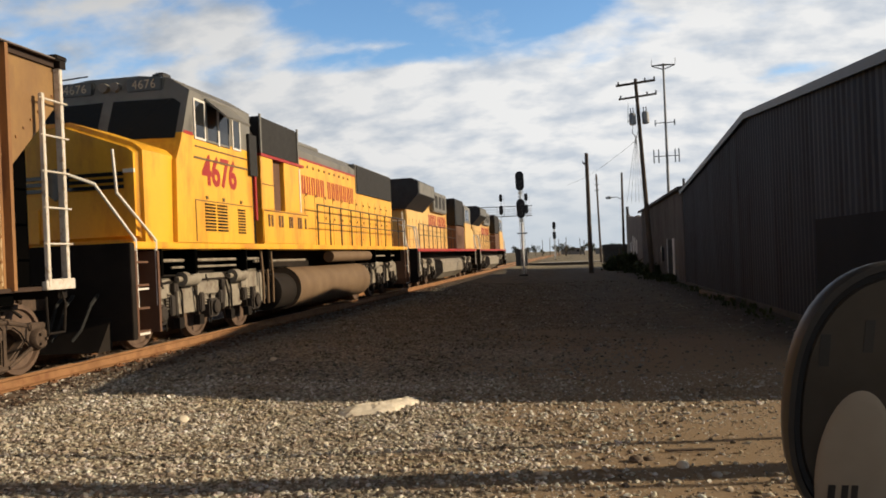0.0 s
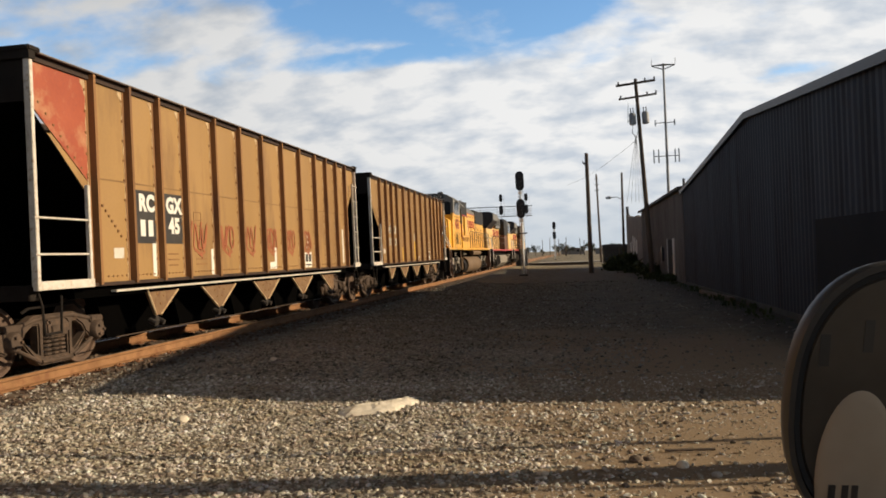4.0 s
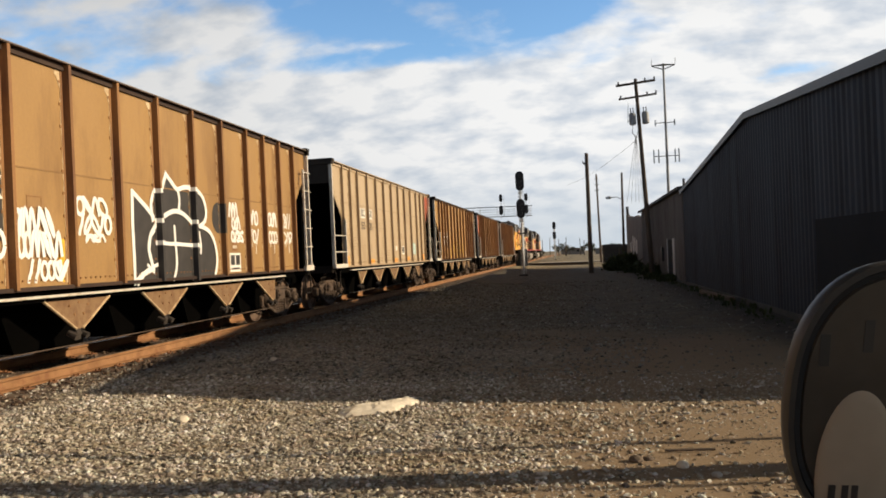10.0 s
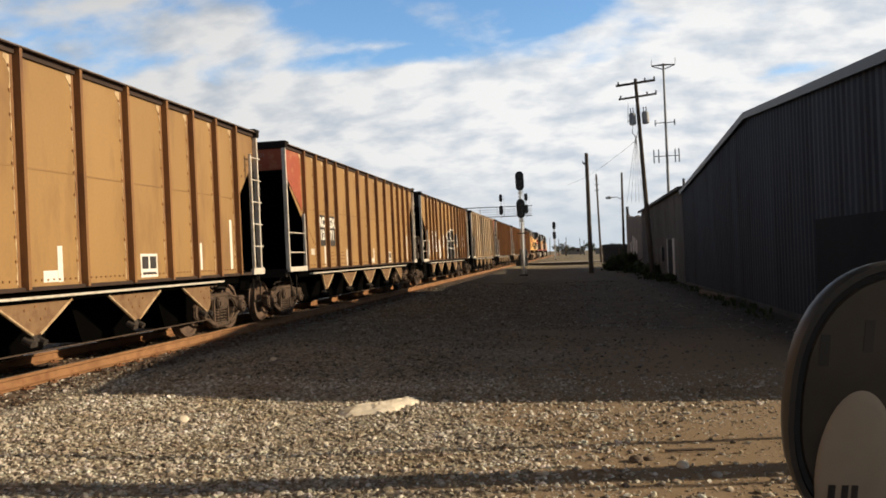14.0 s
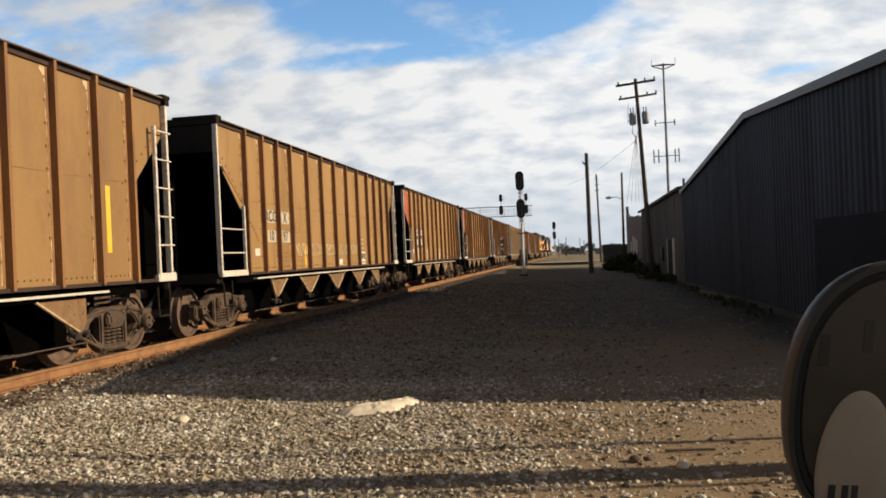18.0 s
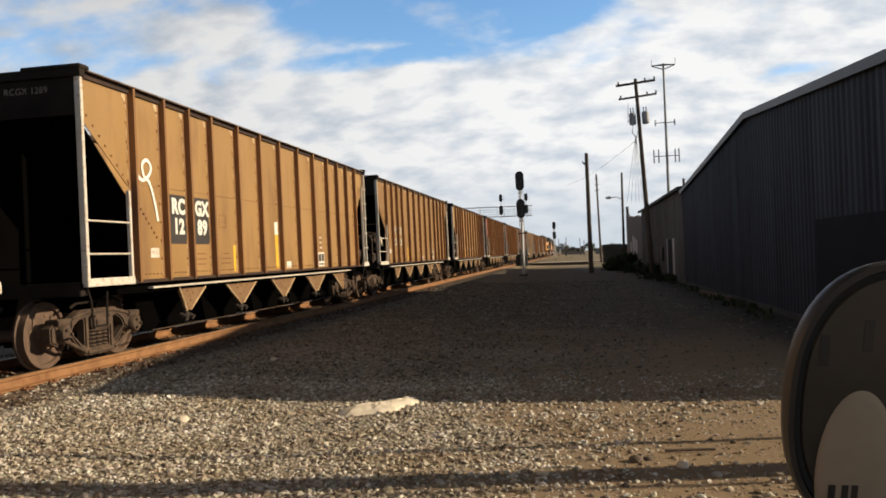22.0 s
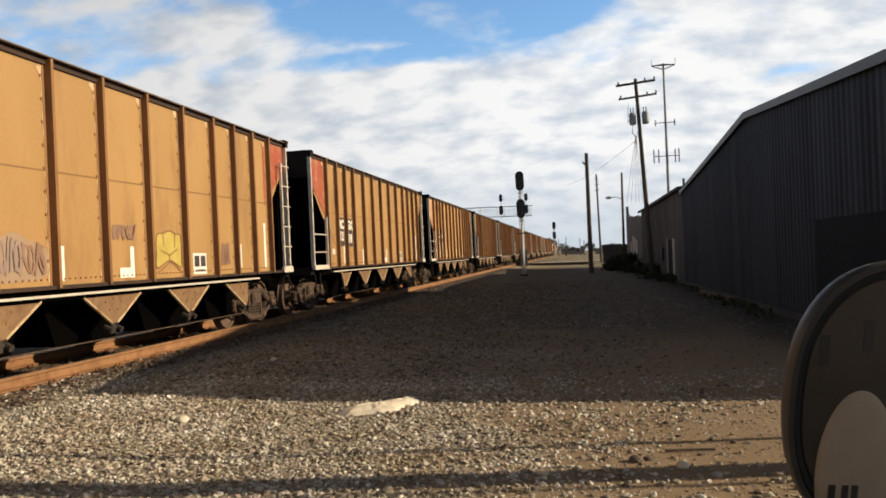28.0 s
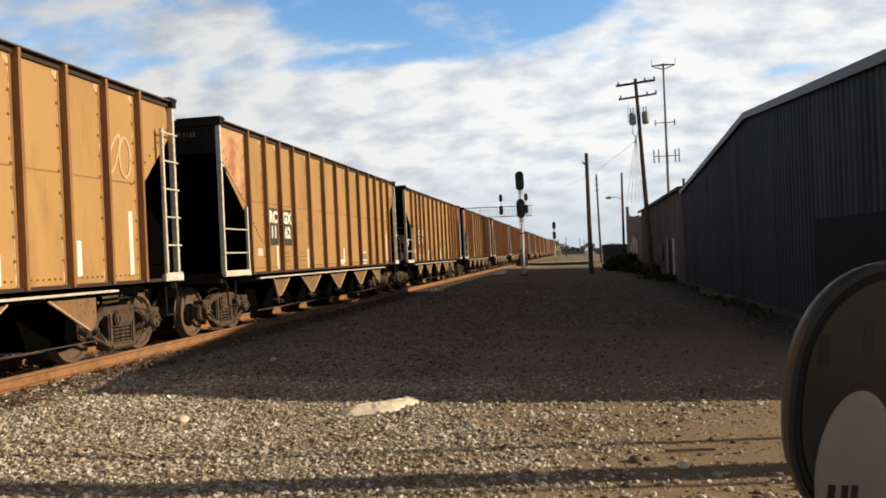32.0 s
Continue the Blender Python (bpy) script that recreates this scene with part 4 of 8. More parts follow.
        part("stirrup_step", bm, M["black_steel"], car, at=(pose(0, LEN, 0) @ Matrix.Diagonal((1, -1, 1, 1))) if e else pose(0, 0, 0))
        c = part("coupler", coupler_bm(), M["truck"], car, "rusty knuckle coupler", at=pose(0, 0, 0.86, rz=180) if not e else pose(0, LEN, 0.86))
        bm = bent(B(), [(0.28, 0.0, 0.85), (0.30, -0.35, 0.62), (0.22, -0.62, 0.45), (0.10, -0.86, 0.55)], 0.03)
        part("air_hose", bm, M["rubber"], car, at=end)
    brace = part("brace_post", rod(B(), (SHEET - 0.08, LEN - 0.86, SILL), (SHEET - 0.08, LEN - 0.86, 2.80), 0.028, 8), M["ladder"], car, "pale corner brace post")
    # brake rigging on the trailing end
    bm = B()
    rod(bm, (-0.5, 0.55, 1.62), (0.15, 0.55, 1.62), 0.17, 14)
    box(bm, 0.3, 0.75, 0.45, 0.75, 1.3, 1.62, 0.03)
    rod(bm, (-1.1, 0.6, 1.42), (-0.75, 0.6, 1.42), 0.13, 12)
    rod(bm, (0.75, 0.62, 1.98), (1.30, 0.62, 1.98), 0.15, 14)
    box(bm, 0.95, 1.25, 0.45, 0.8, 1.22, 1.5, 0.03)
    part("brake_cylinder", bm, M["inner"], car, "dusty brake cylinder and valve", smooth=True)
    bm = bent(B(), [(1.25, 0.30, 1.18), (1.25, 0.30, 1.95), (1.18, 0.30, 2.08), (0.9, 0.3, 2.12), (0.72, 0.3, 2.02), (0.70, 0.3, 1.7)], 0.028)
    bent(bm, [(0.4, 0.32, 1.2), (0.4, 0.32, 2.05), (0.25, 0.32, 2.2), (0.0, 0.32, 2.1), (0.0, 0.32, 1.7)], 0.028)
    rod(bm, (-1.4, 0.1, 2.45), (1.45, 0.1, 2.45), 0.016, 6)
    bent(bm, [(1.38, 0.42, 1.2), (1.38, 0.42, 1.98), (1.30, 0.5, 2.16), (1.05, 0.5, 2.20), (0.92, 0.5, 2.1)], 0.028)
    rod(bm, (0.2, 0.28, 1.62), (1.42, 0.28, 1.62), 0.02, 6)
    part("brake_pipe", bm, M["truck"], car, "dusty bent air pipes")
    part("brake_lever", prism(B(), [(0.62, 2.05), (1.0, 2.0), (0.98, 1.72)], 0, 1.42, 1.44), M["ladder"], car, "pale triangular brake bracket")
    bm = lathe(B(), [(-0.02, 0.24), (0.0, 0.27), (0.02, 0.24)], "Y", 20, (-0.95, 0.0, 2.3))
    part("brake_wheel", bm, M["inner"], car)
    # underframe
    # centre sill and bays take the near-black that paints their shade
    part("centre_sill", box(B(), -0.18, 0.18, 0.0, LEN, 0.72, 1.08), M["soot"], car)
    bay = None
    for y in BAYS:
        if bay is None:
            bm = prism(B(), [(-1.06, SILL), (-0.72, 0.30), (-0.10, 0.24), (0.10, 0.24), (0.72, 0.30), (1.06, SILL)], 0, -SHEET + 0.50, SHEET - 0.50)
            bay = part("hopper_bay", bm, M["soot"], car, "hopper bay bottom, near-black for shade", at=pose(0, y, 0))
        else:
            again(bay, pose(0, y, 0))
    whole, half, rear = [(-0.72, 0.945), (-0.68, 0.985), (0.68, 0.985), (0.72, 0.945), (0.07, 0.55), (-0.07, 0.55)], [(-0.88, 0.945), (-0.84, 0.985), (0.16, 0.985), (0.16, 0.62), (0.07, 0.50), (-0.02, 0.50)], [(-0.30, 0.985), (0.63, 0.985), (0.68, 0.945), (0.09, 0.57), (-0.05, 0.57), (-0.27, 0.90)]
    bm = rod(B(), (SHEET - 0.14, -0.12, 0.50), (SHEET - 0.02, -0.12, 0.44), 0.045, 8)
    rod(bm, (SHEET - 0.10, -0.16, 0.48), (SHEET - 0.10, 0.16, 0.48), 0.028, 8)
    rod(bm, (SHEET - 0.14, 0.12, 0.50), (SHEET - 0.02, 0.12, 0.44), 0.045, 8)
    box(bm, SHEET - 0.13, SHEET - 0.07, -0.05, 0.05, 0.40, 0.56, 0.01)
    latch_me = to_mesh("door_latch", bm, M["inner"])
    bm = B()
    for q, z in ((-0.2, 0.86), (0.2, 0.86), (-0.1, 0.74), (0.1, 0.74), (0.0, 0.9)):
        rod(bm, (SHEET - 0.062, q, z), (SHEET - 0.05, q, z), 0.018, 6)
    bolt_me = to_mesh("gusset_bolts", bm, M["rib"])
    made = {}
    for k, y in enumerate(BAYS):
        kind = "rear" if k == 0 else "half" if k == 4 else "whole"
        pts = {"rear": rear, "half": half, "whole": whole}[kind]
        if kind not in made:
            lo = [p for p in pts if p[1] < 0.6]
            bm = B()
            for s in (0, 1):
                if s and kind == "half":
                    continue
                top = (max if s else min)((p for p in pts if p[1] > 0.8), key=lambda p: p[0])
                rod(bm, (SHEET - 0.055, *top), (SHEET - 0.055, *lo[0 if s else -1]), 0.018, 6)
            made[kind] = (to_mesh("bay_gusset", prism(B(), pts, 0, SHEET - 0.10, SHEET - 0.06), M["gusset"]), to_mesh("gusset_edge", bm, M["worn_edge"]))
        for turn in (pose(0, y, 0), pose(0, y, 0, rz=180)):
            plate = new("bay_gusset", made[kind][0])
            plate.parent, plate.matrix_basis = car, turn
            tagged(plate, "tan triangular hopper gusset")
            if turn[0][0] > 0:
                for nm, me in (("gusset_edge", made[kind][1]), ("door_latch", latch_me), ("gusset_bolts", bolt_me)):
                    q = new(nm, me)
                    q.parent = plate
    bm = rod(B(), (SHEET - 0.15, 2.0, 0.33), (SHEET - 0.15, LEN - 2.0, 0.33), 0.010, 6)
    part("door_rod", bm, M["truck"], car, "thin dusty door rod")
    for y in TRUCKS:
        truck(car, y)
    return car


# ---------------------------------------------------------------- marks on the cars
def panel(bm, y0, y1, z0, z1, x=SHEET, t=0.004):
    return box(bm, x - 0.002, x + t, y0, y1, z0, z1)


def side_text(car, text, size, y, z, material, label="", spacing=1.0, fat=0.0, x=SHEET + 0.007, name="lettering"):
    return part(name, words(text, size, 0.002, spacing, fat), M[material], car, label, at=pose(x, y, z) @ SIDE)


def number_boards(car, a, b, c, d, style="black", low=1.97):
    """The reporting mark and number in two halves, one on each of two bays between ribs."""
    y1, y2 = (RIBS[1] + RIBS[2]) / 2 + 0.07, (RIBS[2] + RIBS[3]) / 2 + 0.06
    if style == "black":
        for y, s, t in ((y1, a, c), (y2, b, d)):
            part("number_board", panel(B(), y - 0.31, y + 0.31, 1.69, 2.50), M["black"], car, "black painted number square")
            side_text(car, s, 0.345, y, 2.30, "white", "white block letters", fat=0.017, spacing=1.05)
            if t:
                side_text(car, t, 0.345, y, low, "white", "white block numerals", fat=0.017, spacing=1.1)
            else:
                for q in (-0.20, 0.03):
                    part("numeral_bar", panel(B(), y + q, y + q + 0.14, 1.80, 2.05, t=0.007), M["white"], car, "white bar of the number")
    else:
        for y, s, t in ((y1, a, c), (y2, b, d)):
            part("letter_board", panel(B(), y - 0.32, y + 0.32, 2.18, 2.45), M["white" if style == "white" else "grey_sign"], car, "pale painted letter square")
            side_text(car, s, 0.33, y, 2.31, "black", "dark block letters", fat=0.006)
            if style == "white":
                side_text(car, t, 0.33, y, 1.98, "black", "dark numerals", fat=0.004)
            else:
                part("letter_board", panel(B(), y - 0.28, y + 0.28, 1.76, 2.02), M["grey_sign"], car, "pale painted number square")
                side_text(car, t, 0.31, y, 1.89, "black", "dark numerals", fat=0.004)


WHITE_STRIPS = ((2.92, 1.18, 0.54), (4.97, 1.15, 0.46), (8.10, 1.18, 0.46), (12.05, 1.24, 0.47), (13.34, 1.22, 0.94))


def small_marks(car, tape="white", bars=True):
    """Reflective strips, the two-box inspection panel, and lines of small print as bars."""
    spots = WHITE_STRIPS if tape == "white" else ((4.92, 1.18, 0.50),)
    for y, z0, h in spots:
        part("reflective_strip", panel(B(), y - 0.05, y + 0.05, z0, z0 + h), M["white" if tape == "white" else "yellow_mark"], car, tape + " reflective strip")
    part("small_plate", panel(B(), 7.76, 8.045, 1.185, 1.33), M["white"], car)
    y = 10.29
    pan = part("inspection_panel", panel(B(), y - 0.25, y + 0.25, 1.17, 1.53), M["white"], car, "white inspection panel with dark squares")
    for q in (-0.21, 0.025):
        part("panel_fill", panel(B(), y + q, y + q + 0.185, 1.30, 1.49, t=0.006), M["black"], pan)
    part("panel_fill", panel(B(), y - 0.19, y + 0.19, 1.215, 1.25, t=0.006), M["black"], pan)
    if bars:
        part("panel_fill", panel(B(), y - 0.11, y + 0.11, 1.57, 2.0, t=0.002), M["rib"], car)
        bm = B()
        for j in range(3):
            panel(bm, y - 0.09, y + 0.09, 1.62 + j * 0.13, 1.68 + j * 0.13)
        part("small_print", bm, M["grey_sign"], car, "short bars of small print")["kind"] = "stuff"
    bm = B()
    rnd = random.Random(3)
    for bay in (2, 3):
        for j in range(3):
            w = rnd.uniform(0.25, 0.5)
            c = (RIBS[bay] + RIBS[bay + 1]) / 2
            panel(bm, c - w / 2, c + w / 2, 1.33 + j * 0.09, 1.355 + j * 0.09, t=0.003)
    part("small_print", bm, M["rib"], car, "faint bars of small print")["kind"] = "stuff"
    y = 4.43
    bm = B()
    for y0, y1, z0, z1 in ((y - 0.14, y + 0.14, 2.0, 2.014), (y - 0.14, y + 0.14, 2.10, 2.11), (y - 0.14, y + 0.14, 2.236, 2.25), (y - 0.14, y - 0.127, 2.0, 2.25), (y + 0.127, y + 0.14, 2.0, 2.25)):
        panel(bm, y0, y1, z0, z1, t=0.003)
    part("faint_square", bm, M["rib"], car)
    part("small_plate", panel(B(), RIBS[0] + 0.46, RIBS[0] + 0.72, 1.47, 1.62), M["ladder"], car)


def flow(pts, n=5, closed=False):
    """A smooth curve through a few points (y, z)."""
    k = len(pts)
    out = []
    for i in range(k if closed else k - 1):
        p = [pts[j % k] if closed else pts[min(max(j, 0), k - 1)] for j in range(i - 1, i + 3)]
        for s in range(n):
            u = s / n
            w = (-0.5 * u + u * u - 0.5 * u ** 3, 1 - 2.5 * u * u + 1.5 * u ** 3, 0.5 * u + 2 * u * u - 1.5 * u ** 3, 0.5 * (u ** 3 - u * u))
            out.append((sum(c * q[0] for c, q in zip(w, p)), sum(c * q[1] for c, q in zip(w, p))))
    return out if closed else out + [pts[-1]]


def ribbon(bm, pts, w, x=SHEET + 0.006):
    """A painted stroke: one flat band of width w through points (y, z), with mitred bends and tapered ends."""
    pts = [Vector(p) for k, p in enumerate(pts) if k == 0 or (Vector(p) - Vector(pts[k - 1])).length > 1e-5]
    rows = []
    for k, p in enumerate(pts):
        a = (p - pts[k - 1]).normalized() if k else (pts[1] - p).normalized()
        b = (pts[k + 1] - p).normalized() if k + 1 < len(pts) else a
        t = (a + b).normalized() if (a + b).length > 0.2 else a
        n = Vector((-t.y, t.x)) * (w / 2) / max(0.6, abs(t.dot(a)))
        e = Vector((0, 0)) if 0 < k < len(pts) - 1 else a * w * (-0.3 if k == 0 else 0.3)
        x += 0.0002
        rows.append([bm.verts.new((h, q.x, q.y)) for h, q in ((x, p + e + n), (x, p + e - n), (x - 0.004, p + e - n), (x - 0.004, p + e + n))])
    for r0, r1 in zip(rows, rows[1:]):
        for j in range(4):
            bm.faces.new((r0[j], r0[(j + 1) % 4], r1[(j + 1) % 4], r1[j]))
    bm.faces.new(rows[0])
    bm.faces.new(rows[-1][::-1])
    bmesh.ops.recalc_face_normals(bm, faces=bm.faces[:])


def paint_rib(car, y, z0, z1, material, up=0.0):
    """Spray paint that wraps over one rib between two heights."""
    prof = [(SHEET + 0.005, -0.089), (SHEET + 0.012 + up, -0.089), (SHEET + 0.012 + up, -0.046), (OUTER + 0.003 + up, -0.034), (OUTER + 0.008 + up, 0.02), (OUTER - 0.008 + up, 0.038), (SHEET + 0.012 + up, 0.06), (SHEET + 0.012 + up, 0.089), (SHEET + 0.005, 0.089)]
    return part("painted_rib_patch", prism(B(), prof, 2, z0, z1), M[material], car, at=pose(0, y, 0))


def scrawl(car, mark, y0, y1, z0, z1, w, material, seed, strokes=7, label="spray-painted scrawl"):
    """An unreadable tag of looping strokes inside a box."""
    rnd = random.Random(seed)
    bm = B()
    wd, ht = y1 - y0, z1 - z0
    for s in range(strokes):
        cy = y0 + wd * (s + 0.5) / strokes
        pts = []
        kind = rnd.choice("loop curl curl arch slash".split())
        p, q, a, b = rnd.choice((1, 1.5, 2)), rnd.choice((1, 1.5, 2)), rnd.uniform(0, 6.28), rnd.uniform(0, 6.28)
        for k in range(15):
            f = k / 14
            if kind == "loop":
                pts.append((cy + 0.5 * wd / strokes * math.cos(6.0 * f), z0 + ht * (0.5 + 0.42 * math.sin(6.0 * f))))
            elif kind == "slash":
                pts.append((cy + wd / strokes * (f - 0.5) * 0.7, z0 + ht * (f + 0.06 * math.sin(9 * f))))
            elif kind == "arch":
                pts.append((cy + wd / strokes * (f - 0.5), z0 + ht * (0.1 + 0.85 * math.sin(math.pi * f))))
            else:
                pts.append((cy + 0.62 * wd / strokes * math.sin(6.28 * p * f + a), z0 + ht * (0.5 + 0.45 * math.sin(6.28 * q * f + b))))
        ribbon(bm, pts, w, SHEET + 0.006 + 0.003 * s)
    return part(mark, bm, M[material], car, label)


# ---------------------------------------------------------------- locomotives
LOCO_LEN = 21.9
LOCO_R = 0.533


def loco_truck(parent, y):
    t = part("truck", box(B(), -0.5, 0.5, -1.6, 1.6, 0.08, 0.22, 0.03), M["loco_dirt"], parent, "three-axle locomotive truck, dusty silver", at=pose(0, y, LOCO_R))
    pts = [(-2.75, -0.12), (-2.75, 0.16), (-2.45, 0.40), (-1.6, 0.46), (-1.3, 0.34), (-0.9, 0.34), (-0.5, 0.52), (0.5, 0.52), (0.9, 0.34), (1.2, 0.34), (1.5, 0.54), (2.3, 0.56), (2.62, 0.40), (2.75, 0.16), (2.75, -0.12), (2.35, -0.18), (2.2, 0.02),
           (1.6, 0.02), (1.35, -0.16), (0.45, -0.16), (0.3, 0.03), (-0.3, 0.03), (-0.45, -0.16), (-1.35, -0.16), (-1.6, 0.02), (-2.2, 0.02), (-2.35, -0.18)]
    side = part("side_frame", prism(B(), pts, 0, 0.0, 0.14), M["loco_truck"], t, "dusty cast side frame", at=pose(1.0, 0, 0.12))
    again(side, pose(-1.0, 0, 0.12, rz=180))
    bm = B()
    box(bm, 0, 0.22, -0.20, 0.20, -0.18, 0.16, 0.03)
    lathe(bm, [(0.2, 0.13), (0.27, 0.13), (0.29, 0.09), (0.29, 0.02)], "X", 14)
    jb = part("journal_box", bm, M["inner"], t, at=pose(1.0, 0, 0))
    bm = B()
    for k in range(6):
        z = 0.16 + k * 0.05
        lathe(bm, [(z, 0.07), (z + 0.01, 0.09), (z + 0.025, 0.09), (z + 0.035, 0.07)], "Z", 10)
    sp = part("coil_spring", bm, M["loco_truck"], t, at=pose(1.12, -0.34, -0.10))
    bm = B()
    rod(bm, (0, -0.26, 0), (0, 0.26, 0), 0.13, 14)
    rod(bm, (0, -0.42, 0), (0, -0.26, 0), 0.05, 8)
    bc = part("brake_cylinder", bm, M["loco_truck"], t, "dusty silver brake cylinder", smooth=True, at=pose(1.22, -1.05, 0.56))
    again(bc, pose(1.22, 1.05, 0.56))
    bm = bent(B(), [(0, -2.6, 0.44), (0, -1.6, 0.52), (0, 1.5, 0.52), (0, 2.4, 0.62)], 0.025)
    for yy in (-1.5, -0.75, 0.6, 1.45):
        bent(bm, [(0.02, yy, 0.50), (0.06, yy + 0.05, 0.2), (0.04, yy + 0.12, -0.2)], 0.022)
        box(bm, -0.02, 0.10, yy + 0.05, yy + 0.22, -0.28, -0.10)
    part("brake_pipe", bm, M["black_steel"], t, at=pose(1.14, 0, 0))
    bm = B()
    rod(bm, (0.05, 0, 0.45), (0.05, 0, -0.05), 0.045, 8)
    box(bm, 0, 0.08, -0.08, 0.08, 0.36, 0.5, 0.01)
    damper = part("damper", bm, M["inner"], t, at=pose(1.15, 0.38, 0))
    again(damper, pose(1.15, -1.5, 0))
    for yy in (-2.3, -1.72, -0.62, 0.18, 1.32, 1.78):
        part("bracket", box(B(), 1.06, 1.24, yy, yy + 0.16, -0.05 + 0.1 * (yy > 0), 0.30, 0.02), M["inner"], t)
    for yy in (-1.9, -1.3, -0.2, 0.75, 1.9):
        part("sand_pipe", bent(B(), [(1.14, yy, 0.62), (1.18, yy + 0.08, 0.30), (1.12, yy + 0.20, -0.30)], 0.02), M["black_steel"], t)
    part("frame_plate", box(B(), 1.12, 1.20, 1.25, 2.2, 0.26, 0.66, 0.04), M["loco_truck"], t, "pale dusty frame plate")
    part("frame_plate", box(B(), 1.12, 1.20, -0.7, 0.25, 0.22, 0.52, 0.04), M["loco_truck"], t, "pale dusty frame plate")
    part("frame_plate", box(B(), 1.12, 1.20, -2.55, -1.75, 0.22, 0.46, 0.04), M["loco_truck"], t, "pale dusty frame plate")
    first = None
    for k, yy in enumerate((-2.02, 0.0, 2.02)):
        at = pose(0, yy, 0)
        if first is None:
            first = part("wheelset", wheelset_bm(LOCO_R), M["wheel"], t, "rusty steel wheels on one axle", smooth=True, at=at)
        else:
            again(first, at)
        if yy:
            again(jb, pose(1.0, yy, 0))
            again(sp, pose(1.12, yy + 0.34 * (1 if yy < 0 else -1), -0.10))
        again(jb, pose(-1.0, yy, 0, rz=180))
    return t


def handrail_run(parent, y0, y1, n, x, z0, top, material):
    """Stanchions, each a part, with a continuous top rail."""
    bm = rod(B(), (0, 0, 0), (0, 0, top), 0.020, 6)
    post = part("stanchion", bm, M[material], parent, at=pose(x, y0, z0))
    for k in range(1, n):
        again(post, pose(x, y0 + (y1 - y0) * k / (n - 1), z0))
    bm = rod(B(), (x, y0, z0 + top), (x, y1, z0 + top), 0.020, 6)
    rod(bm, (x, y0, z0 + top * 0.55), (x, y1, z0 + top * 0.55), 0.016, 6)
    part("handrail", bm, M[material], parent)


def bars_as_words(parent, y, z, w, h, n, material, x, label):
    """A line of capital-sized upright bars in place of a name."""
    s = w / (n + 0.6)
    bm = box(B(), x - 0.002, x + 0.005, 0, s * 0.26, z, z + h)
    box(bm, x - 0.002, x + 0.005, s * 0.46, s * 0.72, z, z + h)
    bar = part("name_bar", bm, M[material], parent, label, at=pose(0, y, 0))
    for k in range(1, n):
        again(bar, pose(0, y + s * (k + 0.6 * (k > 4)), 0))


def louvre(parent, y, z, w, h, n, x, material="black_steel"):
    bm = B()
    for k in range(n):
        zz = z + h * (k + 0.5) / n
        box(bm, x - 0.01, x + 0.012, y, y + w, zz - h / n * 0.28, zz + h / n * 0.28)
    return part("louvre", bm, M[material], parent, "dark slotted louvre")


